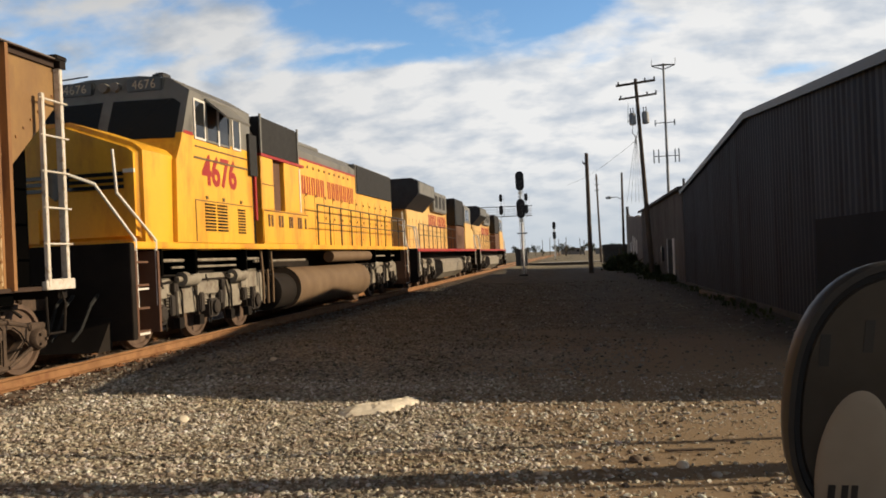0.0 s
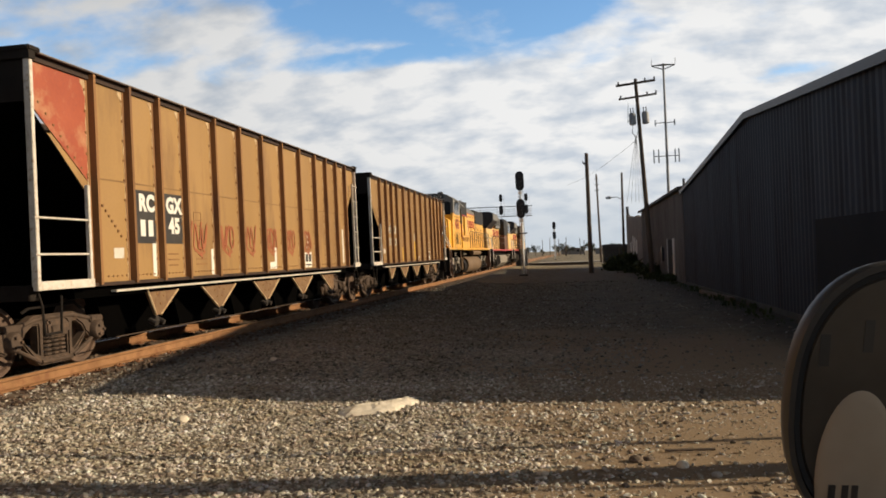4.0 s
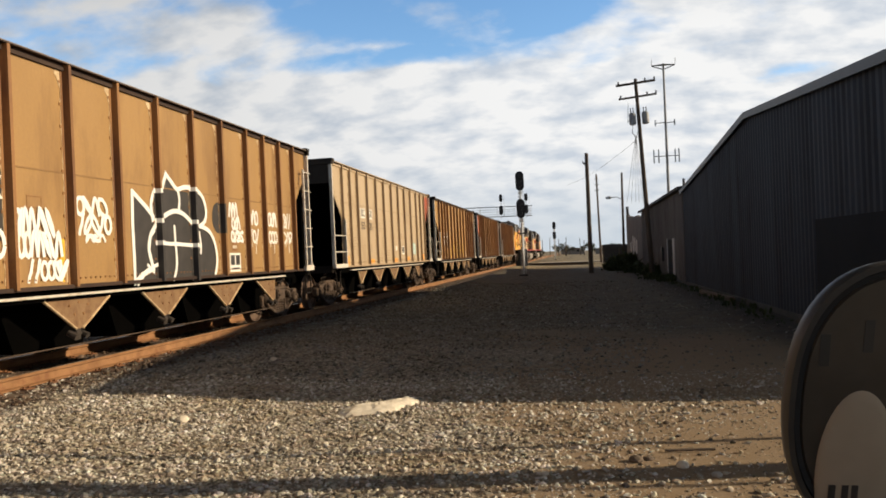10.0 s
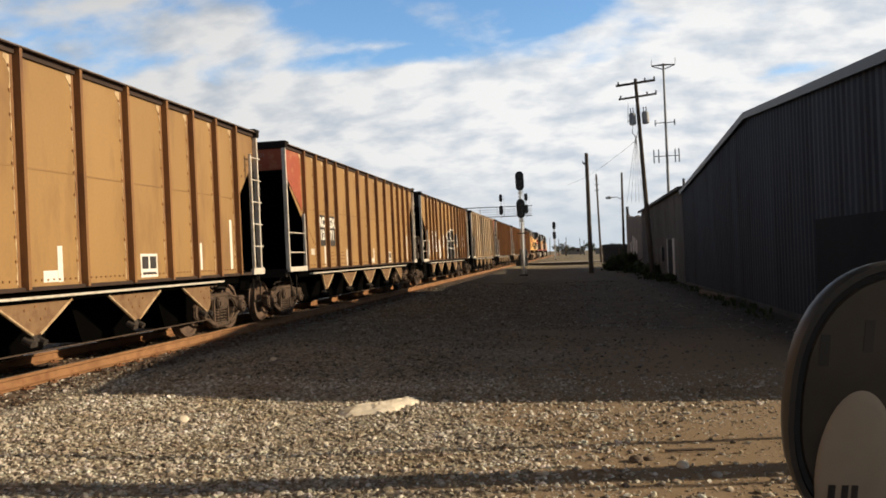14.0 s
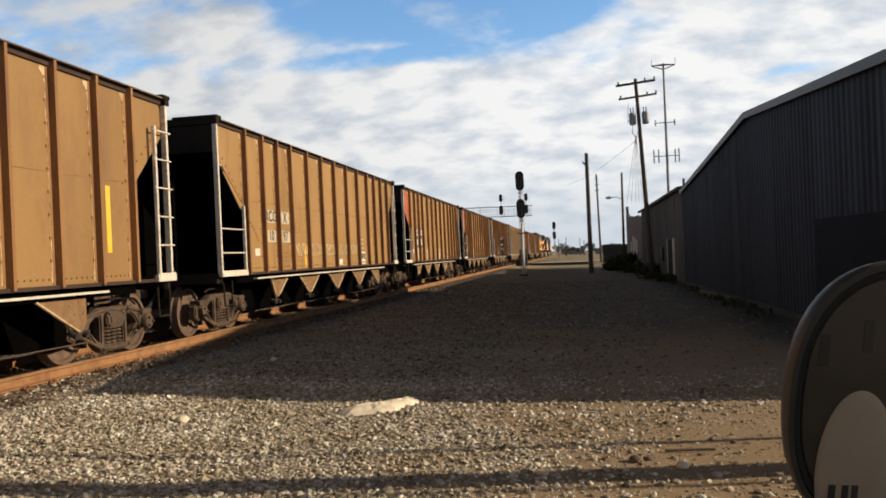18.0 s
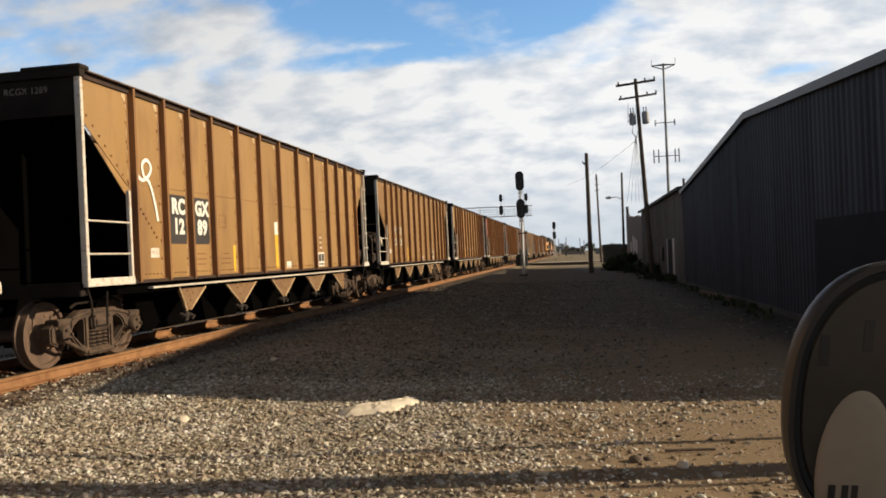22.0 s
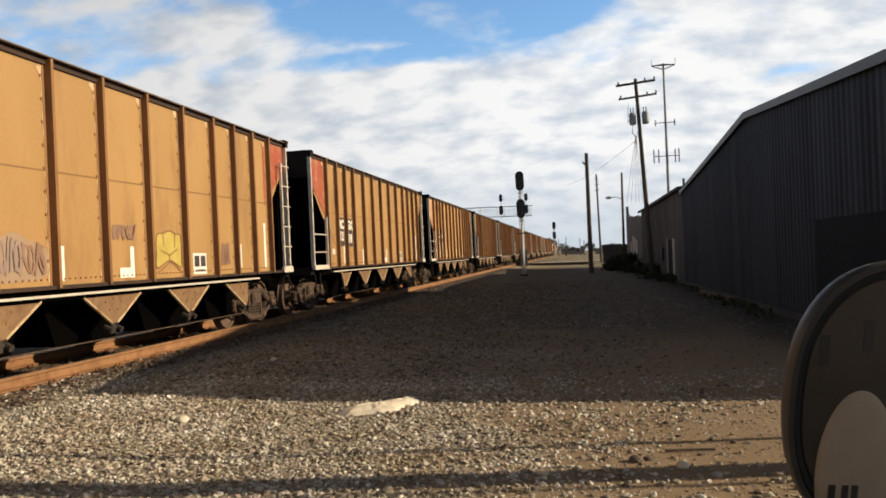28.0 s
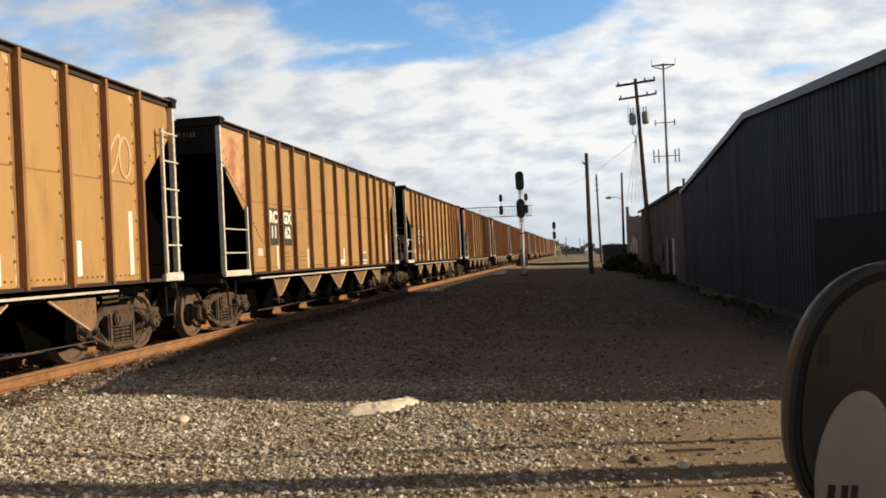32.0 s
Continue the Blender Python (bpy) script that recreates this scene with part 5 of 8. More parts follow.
def cab_loco(lead):
    """Wide-nosed road locomotive; its origin is on the rails at the coupler face of its cab end, which is turned to the hopper cars."""
    L = empty("locomotive", pose(0, 0, 0), "yellow and grey diesel locomotive with red number", "locomotive", "locomotives of the train")
    DECK = 1.72
    # frame, deck and tank
    bm = B()
    box(bm, -1.48, 1.48, 0.95, 20.95, 1.61, DECK, 0.01)
    part("deck", bm, M["loco_yellow"], L, "yellow frame sill")
    part("underframe", box(B(), -0.75, 0.75, 1.0, 20.9, 1.12, 1.61), M["black_steel"], L)
    for k, (y0, y1, z, r) in enumerate(((1.9, 6.6, 1.42, 0.03), (2.6, 5.6, 1.30, 0.022), (6.2, 9.5, 1.36, 0.03), (15.2, 19.6, 1.40, 0.028))):
        part("conduit", rod(B(), (1.2, y0, z), (1.2, y1, z), r, 8), M["loco_truck"], L, "dusty conduit under the deck")
    for y in (1.9, 3.1, 5.3, 6.5, 16.0, 18.2, 19.8):
        part("deck_bracket", box(B(), 0.75, 1.42, y - 0.05, y + 0.05, 1.18, 1.61, 0.01), M["soot"], L)
    for y in (6.35, 6.62, 6.92):
        part("drain_pipe", bent(B(), [(1.3, y, 1.6), (1.33, y, 1.0), (1.3, y + 0.05, 0.45)], 0.03), M["loco_dirt"], L)
    pts = [(1.0 + 0.48 * math.cos(a), 0.70 + 0.50 * math.sin(a)) for a in [radians(d) for d in range(75, -91, -15)]]
    pts += [(-x, z) for x, z in reversed(pts)]
    part("tank_end", lathe(B(), [(7.15, 0.30), (7.2, 0.42), (8.2, 0.42), (8.25, 0.30)], "Y", 18, (1.0, 0, 0.66)), M["black_steel"], L, "dark drum beside the fuel tank", smooth=True)
    tank = part("fuel_tank", prism(B(), pts, 1, 8.35, 14.9), M["loco_dirt"], L, "dusty brown fuel tank", smooth=True)
    bm = B()
    rod(bm, (1.30, 11.2, 1.42), (1.30, 15.4, 1.42), 0.15, 14)
    part("air_reservoir", bm, M["loco_dirt"], L, "dusty air reservoir", smooth=True)
    # pilot and steps
    for e in (0, 1):
        end = pose(0, LOCO_LEN, 0, rz=180) if e else pose(0, 0, 0)
        bm = B()
        box(bm, -1.5, 1.5, 0.82, 0.95, 0.25, 1.70, 0.01)
        prism(bm, [(0.45, 0.12), (0.82, 0.12), (0.82, 0.6)], 0, -1.15, 1.15)
        part("pilot", bm, M["black_steel"], L, "black pilot plate and plough", at=end)
        for s in (-1, 1):
            bm = B()
            for k in range(4):
                box(bm, s * 1.52 - 0.02, s * 0.98, 1.0, 1.32, 0.34 + k * 0.35, 0.37 + k * 0.35)
            box(bm, s * 0.97 - 0.02, s * 0.97 + 0.02, 0.95, 1.66, 0.3, 1.58)
            box(bm, s * 0.97, s * 1.5, 1.60, 1.66, 0.3, 1.58)
            box(bm, s * 0.97, s * 1.5, 0.95, 1.0, 0.3, 1.58)
            part("step_well", bm, M["brown_door"], L, "rust-brown step well", at=end)
        bm = B()
        for s in (-1, 1):
            box(bm, s * 1.46 - 0.02, s * 1.46 + 0.02, 0.98, 1.34, 0.30, 0.34)
            box(bm, s * 1.46 - 0.02, s * 1.46 + 0.02, 0.98, 1.34, 0.98, 1.01)
        part("step_edge", bm, M["handrail"], L, at=end)
        for s in (-1, 1):
            for yy, up, top in ((1.02, 0.42, (0.95, 0.22, 2.68)), (1.62, 0.86, (1.28, 0.82, 3.10))):
                bm = bent(B(), [(s * 1.47, yy, 0.72), (s * 1.47, yy, 1.75), (s * (1.22 if yy < 1.2 else 1.30), up, 2.55 if yy < 1.2 else 2.45), (s * top[0], top[1], top[2])], 0.024)
                part("grab_rail", bm, M["handrail"], L, "pale bent step handrail", at=end)
        part("coupler", coupler_bm(), M["truck"], L, at=pose(0, 0.95, 0.86, rz=180) if not e else pose(0, LOCO_LEN - 0.95, 0.86))
        for x in (-0.55, -0.4, 0.4, 0.55, 0.95):
            bm = bent(B(), [(x, 0.82, 0.95), (x, 0.62, 0.8), (x * 0.9, 0.5, 0.45), (x * 0.8, 0.42, 0.3)], 0.028)
            part("air_hose", bm, M["rubber"], L, at=end)
    # nose: sloping top, bevelled front corners
    # the top falls away to both sides
    bm = prism(B(), [(-1.42, DECK), (-1.42, 3.16), (-1.27, 3.28), (-0.22, 3.66), (0.22, 3.66), (1.27, 3.28), (1.42, 3.16), (1.42, DECK)], 1, 1.32, 2.62)
    bmesh.ops.bevel(bm, geom=[e for e in bm.edges if all(v.co.y < 1.5 for v in e.verts)], offset=0.10, segments=3, affect="EDGES")
    part("nose", bm, M["loco_yellow"], L, "yellow wide nose")
    # wing emblem on the nose, drawn as plain bars
    for k in range(3):
        part("emblem_bar", box(B(), -1.15, 1.15, 1.285, 1.33, 2.56 + k * 0.10, 2.62 + k * 0.10), M["glass"], L)
    bm = B()
    prism(bm, [(-0.24, 2.92), (0.24, 2.92), (0.22, 2.60), (0.0, 2.42), (-0.22, 2.60)], 1, 1.28, 1.33)
    part("emblem_shield", bm, M["glass"], L, "dark blue shield shape")
    bm = B()
    box(bm, 1.16, 1.34, 1.285, 1.33, 2.80, 2.86)
    box(bm, -1.34, -1.16, 1.285, 1.33, 2.80, 2.86)
    part("emblem_tips", bm, M["white"], L)
    part("nose_door", box(B(), -0.95, -0.30, 1.29, 1.33, 1.76, 2.30, 0.01), M["loco_yellow"], L)
    # cab: yellow lower, grey upper and roof
    bm = prism(B(), [(2.30, DECK), (2.36, 3.1), (2.55, 3.44), (2.617, 3.60), (5.55, 3.60), (5.55, DECK)], 0, -1.50, 1.50)
    part("cab_lower", bm, M["loco_yellow"], L, "yellow cab side")
    part("cab_seam", box(B(), 1.48, 1.508, 3.05, 5.55, 3.405, 3.43), M["brown_door"], L, "dark seam under the cab windows")
    part("cab_stripe", box(B(), 1.48, 1.506, 2.66, 3.0, 3.585, 3.64), M["loco_red"], L)
    bm = B()
    secs = []
    for y, zf in ((2.86, 3.32), (5.55, 3.32)):
        secs.append([(-1.50, 3.60), (-1.50, 4.38), (-1.08, 4.65), (-0.5, 4.73), (0.5, 4.73), (1.08, 4.65), (1.50, 4.38), (1.50, 3.60)])
    va = [bm.verts.new((x, 2.55 + (z - 3.44) * 0.42, z)) for x, z in secs[0]]
    vb = [bm.verts.new((x, 5.55, z)) for x, z in secs[1]]
    bm.faces.new(va); bm.faces.new(vb[::-1])
    for k in range(8):
        bm.faces.new((va[k], vb[k], vb[(k + 1) % 8], va[(k + 1) % 8]))
    bmesh.ops.recalc_face_normals(bm, faces=bm.faces[:])
    part("cab_roof", bm, M["loco_grey"], L, "grey upper cab and roof")
    for s in (-1, 1):
        bm = B()
        tilt = 0.42
        vs = [bm.verts.new((s * x, 2.535 + (z - 3.44) * tilt, z)) for x, z in ((0.10, 3.54), (1.38, 3.50), (1.38, 4.14), (1.24, 4.24), (0.10, 4.26))]
        bm.faces.new(vs)
        ex = bmesh.ops.extrude_face_region(bm, geom=bm.faces[:])
        bmesh.ops.translate(bm, verts=[v for v in ex["geom"] if isinstance(v, bmesh.types.BMVert)], vec=(0, 0.05, 0))
        bmesh.ops.recalc_face_normals(bm, faces=bm.faces[:])
        part("windshield", bm, M["glass"], L, "dark cab windscreen")
    for s in (-1, 1):
        part("number_box", box(B(), s * 0.66 - 0.34, s * 0.66 + 0.34, 2.93, 3.20, 4.40, 4.66, 0.03), M["glass"], L, "dark number board over the windscreen")
        part("road_number", words("4676", 0.22, 0.003, 1.05), M["grey_sign"], L, "pale road numerals", at=pose(s * 0.66, 2.925, 4.53, 90))
    bm = B()
    for x in (-0.11, 0.11):
        lathe(bm, [(2.90, 0.02), (2.90, 0.085), (2.98, 0.09), (3.10, 0.07)], "Y", 14, (x, 0.0, 4.53))
    part("headlight", bm, M["loco_grey"], L, "round twin headlight")
    bm = B()
    lathe(bm, [(4.60, 0.10), (4.66, 0.16), (4.72, 0.16), (4.76, 0.08)], "Z", 14, (0.75, 3.4, 0.06))
    part("roof_beacon", bm, M["dark_metal"], L, "dark roof beacon")
    part("aerial", bent(B(), [(-1.3, 3.3, 4.50), (-1.2, 3.3, 4.82), (-0.7, 3.4, 4.88)], 0.014), M["dark_metal"], L)
    # cab side windows with pale frames, sunshade
    for s in (-1, 1):
        for y0, y1 in ((3.08, 3.44), (3.55, 4.46), (4.68, 4.98)):
            x = s * 1.502
            w = part("side_window", box(B(), x - 0.012, x + 0.012, y0, y1, 3.58, 4.22, 0.005), M["glass"], L, "dark cab side window")
            bm = B()
            for a in ((y0 - 0.04, y0, 3.54, 4.26), (y1, y1 + 0.04, 3.54, 4.26), (y0, y1, 4.22, 4.26), (y0, y1, 3.54, 3.58)):
                box(bm, x - 0.02, x + 0.02, *a)
            part("window_frame", bm, M["handrail" if y0 != 3.55 else "loco_grey"], w, "pale window frame")
        bm = prism(B(), [(1.50, 4.30), (1.52, 4.33), (1.92, 3.98), (1.90, 3.95)], 1, 3.50, 4.60)
        part("sunshade", bm, M["loco_grey"], L, "grey folding sunshade", at=pose(0, 0, 0) if s > 0 else Matrix.Diagonal((-1, 1, 1, 1)))
    part("window_post", box(B(), 1.50, 1.53, 3.98, 4.04, 3.52, 4.18), M["handrail"], L)
    side_text(L, "4676", 0.74, 4.04, 3.0, "loco_red", "large red road numerals", fat=0.022, x=1.505, spacing=1.0)
    louvre(L, 3.35, 1.92, 0.42, 0.52, 9, 1.50)
    louvre(L, 3.86, 1.92, 0.42, 0.52, 9, 1.50)
    louvre(L, 4.78, 1.90, 0.34, 0.50, 9, 1.50)
    bm = B()
    box(bm, 1.50, 1.512, 3.0, 5.5, 2.46, 2.475)
    box(bm, 1.50, 1.512, 3.0, 5.5, 3.20, 3.235)
    box(bm, 1.50, 1.512, 2.98, 2.995, 1.75, 2.47)
    for y in (3.4, 4.1, 4.9):
        box(bm, 1.50, 1.52, y, y + 0.07, 2.50, 2.56)
    part("panel_seam", bm, M["loco_dirt"], L, "dark panel seams and latches")
    # recess behind the cab, mirror and door edge
    part("cab_doorway", box(B(), -1.3, 1.3, 5.55, 6.15, DECK, 4.1), M["black_steel"], L, "dark recess behind the cab")
    part("wind_deflector", box(B(), 1.50, 1.56, 5.35, 5.75, 3.10, 3.95, 0.01), M["grille"], L)
    part("door_bar", box(B(), 1.50, 1.55, 5.6, 5.68, 2.2, 3.1), M["loco_red"], L)
    # equipment body: dark inertial filter above, yellow below with a brown panel
    part("equipment_body", box(B(), -1.48, 1.48, 6.15, 9.12, DECK, 2.47, 0.02), M["loco_yellow"], L, "yellow equipment cabinet")
    part("cabinet_door", box(B(), -1.46, 1.46, 6.15, 6.88, 2.475, 3.60, 0.01), M["loco_yellow"], L, "yellow cabinet door")
    part("cabinet_door", box(B(), -1.46, 1.46, 7.55, 8.66, 2.475, 3.60, 0.01), M["loco_yellow"], L, "yellow cabinet door")
    part("door_edge", box(B(), 1.462, 1.475, 8.56, 8.63, 2.5, 3.56), M["handrail"], L, "pale door edge")
    part("cabinet_stripe", box(B(), -1.485, 1.485, 6.15, 8.9, 3.60, 3.66), M["loco_red"], L)
    # brown recess between the doors, its deep shade put into the colour
    part("cabinet_panel", box(B(), -1.36, 1.36, 6.885, 7.545, 2.475, 3.60), M["brown_door"], L, "brown recessed panel with deep shade in its colour")
    part("filter_box", box(B(), -1.42, 1.42, 6.3, 8.65, 3.665, 4.48, 0.03), M["grille"], L, "dark air filter housing")
    bm = B()
    for y in (6.25, 8.6):
        box(bm, 1.42, 1.45, y, y + 0.07, 3.55, 4.52)
    part("filter_post", bm, M["loco_grey"], L)
    bm = B()
    box(bm, 1.48, 1.492, 6.2, 9.05, 2.43, 2.45)
    for y in (6.42, 6.60, 7.05, 7.22, 7.7, 7.85, 8.3, 8.46, 8.8):
        box(bm, 1.48, 1.495, y, y + 0.09, 2.10, 2.36)
    box(bm, 1.46, 1.472, 6.2, 6.86, 3.0, 3.015)
    part("panel_seam", bm, M["brown_door"], L)
    # long hood with chamfered grey roof
    part("hood", box(B(), -1.12, 1.12, 8.75, 20.0, DECK, 3.95, 0.02), M["loco_yellow"], L, "yellow long hood")
    part("hood_stripe", box(B(), -1.125, 1.125, 8.9, 15.0, 3.93, 3.985), M["loco_red"], L)
    bm = prism(B(), [(-1.12, 3.985), (-1.12, 4.16), (-0.75, 4.46), (0.75, 4.46), (1.12, 4.16), (1.12, 3.985)], 1, 8.7, 20.0)
    part("hood_roof", bm, M["loco_grey"], L, "grey chamfered hood roof")
    part("roof_hatch", box(B(), -0.7, 0.7, 10.4, 12.6, 4.46, 4.58, 0.03), M["loco_grey"], L)
    part("radiator_housing", box(B(), -1.14, 1.14, 14.9, 19.9, 3.40, 4.36, 0.03), M["loco_grey"], L, "grey radiator housing")
    part("radiator_grille", box(B(), 1.14, 1.165, 15.0, 19.8, 3.43, 4.32), M["grille"], L, "dark radiator grille")
    bm = B()
    for y in (15.4, 16.9, 18.4):
        lathe(bm, [(4.34, 0.55), (4.52, 0.55), (4.54, 0.45)], "Z", 18, (0, y, 0))
    part("radiator_fans", bm, M["dark_metal"], L)
    bars_as_words(L, 9.75, 3.06, 4.95, 0.48, 12, "loco_red", 1.122, "tall red lettering as plain bars")
    bm = B()
    rnd = random.Random(9)
    y = 9.9
    while y < 19.6:
        box(bm, 1.12, 1.127, y, y + 0.012, 1.75, 3.2)
        box(bm, 1.12, 1.14, y + 0.1, y + 0.16, 2.45, 2.52)
        box(bm, 1.12, 1.14, y + 0.1, y + 0.16, 3.02, 3.09)
        y += 0.82
    part("hood_door_seams", bm, M["brown_door"], L, "dark seams and latches of the hood doors")
    bm = B()
    for k in range(9):
        box(bm, 1.12, 1.14, 10.2 + k * 0.48, 10.27 + k * 0.48, 3.76, 3.82)
    part("lift_lugs", bm, M["brown_door"], L)
    handrail_run(L, 9.95, 20.6, 11, 1.44, DECK, 1.05, "dark_metal")
    handrail_run(L, 9.95, 20.6, 11, -1.44, DECK, 1.05, "dark_metal")
    part("end_platform_rail", bent(B(), [(1.4, 20.9, DECK), (1.4, 20.9, 2.75), (0.4, 20.9, 2.75), (0.4, 20.9, DECK)], 0.022), M["handrail"], L)
    loco_truck(L, 4.2)
    loco_truck(L, LOCO_LEN - 4.35)
    return L


def long_hood_loco():
    """Road locomotive running long hood towards the hopper cars: radiator wing nearest, cab at the far end."""
    L = empty("locomotive", pose(0, 0, 0), "faded yellow diesel locomotive with overhanging radiator wing", "locomotive", "locomotives of the train")
    DECK = 1.66
    part("deck", box(B(), -1.5, 1.5, 0.95, 20.95, 1.53, DECK, 0.01), M["loco_red"], L, "faded red frame sill")
    part("underframe", box(B(), -0.75, 0.75, 1.0, 20.9, 1.1, 1.53), M["black_steel"], L)
    pts = [(-1.3, 1.15), (-1.45, 0.98), (-1.45, 0.50), (-1.05, 0.18), (1.05, 0.18), (1.45, 0.50), (1.45, 0.98), (1.3, 1.15)]
    part("fuel_tank", prism(B(), pts, 1, 7.4, 14.4), M["loco_truck"], L, "pale dusty fuel tank")
    for e in (0, 1):
        end = pose(0, LOCO_LEN, 0, rz=180) if e else pose(0, 0, 0)
        bm = B()
        box(bm, -1.5, 1.5, 0.82, 0.95, 0.25, 1.66, 0.01)
        part("pilot", bm, M["black_steel"], L, "black pilot plate", at=end)
        bm = B()
        for s in (-1, 1):
            for k in range(4):
                box(bm, s * 1.5 - 0.02, s * 0.98, 1.0, 1.32, 0.34 + k * 0.33, 0.37 + k * 0.33)
        part("steps", bm, M["loco_dirt"], L, at=end)
        for s in (-1, 1):
            for yy in (0.90, 1.42):
                bm = bent(B(), [(s * 1.47, yy, 0.7), (s * 1.47, yy, 1.7), (s * 1.38, yy, 2.55), (s * 1.1, yy, 2.62)], 0.026)
                part("grab_rail", bm, M["handrail"], L, "pale step handrail", at=end)
        part("coupler", coupler_bm(), M["truck"], L, at=pose(0, 0.95, 0.86, rz=180) if not e else pose(0, LOCO_LEN - 0.95, 0.86))
    part("hood", box(B(), -0.98, 0.98, 1.5, 15.4, DECK, 3.9, 0.03), M["loco_faded"], L, "faded yellow long hood")
    part("hood_roof", prism(B(), [(-0.98, 3.9), (-0.98, 4.05), (-0.6, 4.3), (0.6, 4.3), (0.98, 4.05), (0.98, 3.9)], 1, 5.4, 15.4), M["loco_grey"], L)
    wing = prism(B(), [(-1.0, 3.35), (-1.58, 3.95), (-1.58, 4.50), (-1.3, 4.62), (1.3, 4.62), (1.58, 4.50), (1.58, 3.95), (1.0, 3.35)], 1, 1.2, 5.2)
    part("radiator_wing", wing, M["dark_metal"], L, "dark overhanging radiator wing")
    part("radiator_face", box(B(), 1.58, 1.60, 1.4, 5.0, 3.98, 4.46), M["loco_grey"], L, "grey radiator face")
    part("hood_bulge", box(B(), -1.2, 1.2, 7.0, 11.0, 3.5, 4.5, 0.05), M["loco_grey"], L)
    for y in (7.5, 8.6, 9.7):
        part("roof_grille", box(B(), 1.2, 1.21, y, y + 0.7, 3.7, 4.3), M["grille"], L)
    part("filter_box", box(B(), -1.46, 1.46, 12.2, 15.6, 3.0, 4.45, 0.03), M["grille"], L, "dark equipment housing")
    part("cabinet", box(B(), -1.46, 1.46, 12.2, 15.6, DECK, 2.95, 0.02), M["brown_door"], L, "rust-brown cabinet")
    part("cab_lower", box(B(), -1.5, 1.5, 15.7, 18.6, DECK, 3.2, 0.03), M["loco_faded"], L, "faded yellow cab side")
    part("cab_roof", prism(B(), [(-1.5, 3.2), (-1.5, 4.15), (-1.1, 4.5), (1.1, 4.5), (1.5, 4.15), (1.5, 3.2)], 1, 15.7, 18.4), M["loco_grey"], L, "grey cab roof")
    for y0, y1 in ((15.95, 16.6), (16.75, 17.6)):
        part("side_window", box(B(), 1.49, 1.515, y0, y1, 3.35, 4.0), M["glass"], L)
    part("nose", prism(B(), [(18.6, DECK), (18.6, 3.1), (20.0, 2.85), (20.2, 2.6), (20.2, DECK)], 0, -1.4, 1.4), M["loco_faded"], L, "faded yellow nose")
    bars_as_words(L, 6.6, 2.75, 5.2, 0.6, 11, "loco_red", 0.982, "faded red lettering as plain bars")
    part("control_stand", box(B(), 0.98, 1.46, 13.0, 14.6, DECK, 2.7, 0.03), M["brown_door"], L)
    bm = B()
    for k in range(13):
        box(bm, 0.98, 0.988, 1.9 + k * 0.8, 1.92 + k * 0.8, 1.7, 3.0)
    part("hood_door_seams", bm, M["brown_door"], L)
    handrail_run(L, 1.7, 15.0, 13, 1.44, DECK, 1.05, "dark_metal")
    loco_truck(L, 4.2)
    loco_truck(L, LOCO_LEN - 4.2)
    return L


# ---------------------------------------------------------------- buildings beside the yard
WALL_X = 4.7
NEAR_Y, PEAK_Y, FAR_Y = 11.1, 23.2, 37.4
EAVE_Z, PEAK_Z = 4.12, 5.20


def roof_z(y):
    return PEAK_Z - (PEAK_Z - EAVE_Z) * (abs(y - PEAK_Y) / (FAR_Y - PEAK_Y))


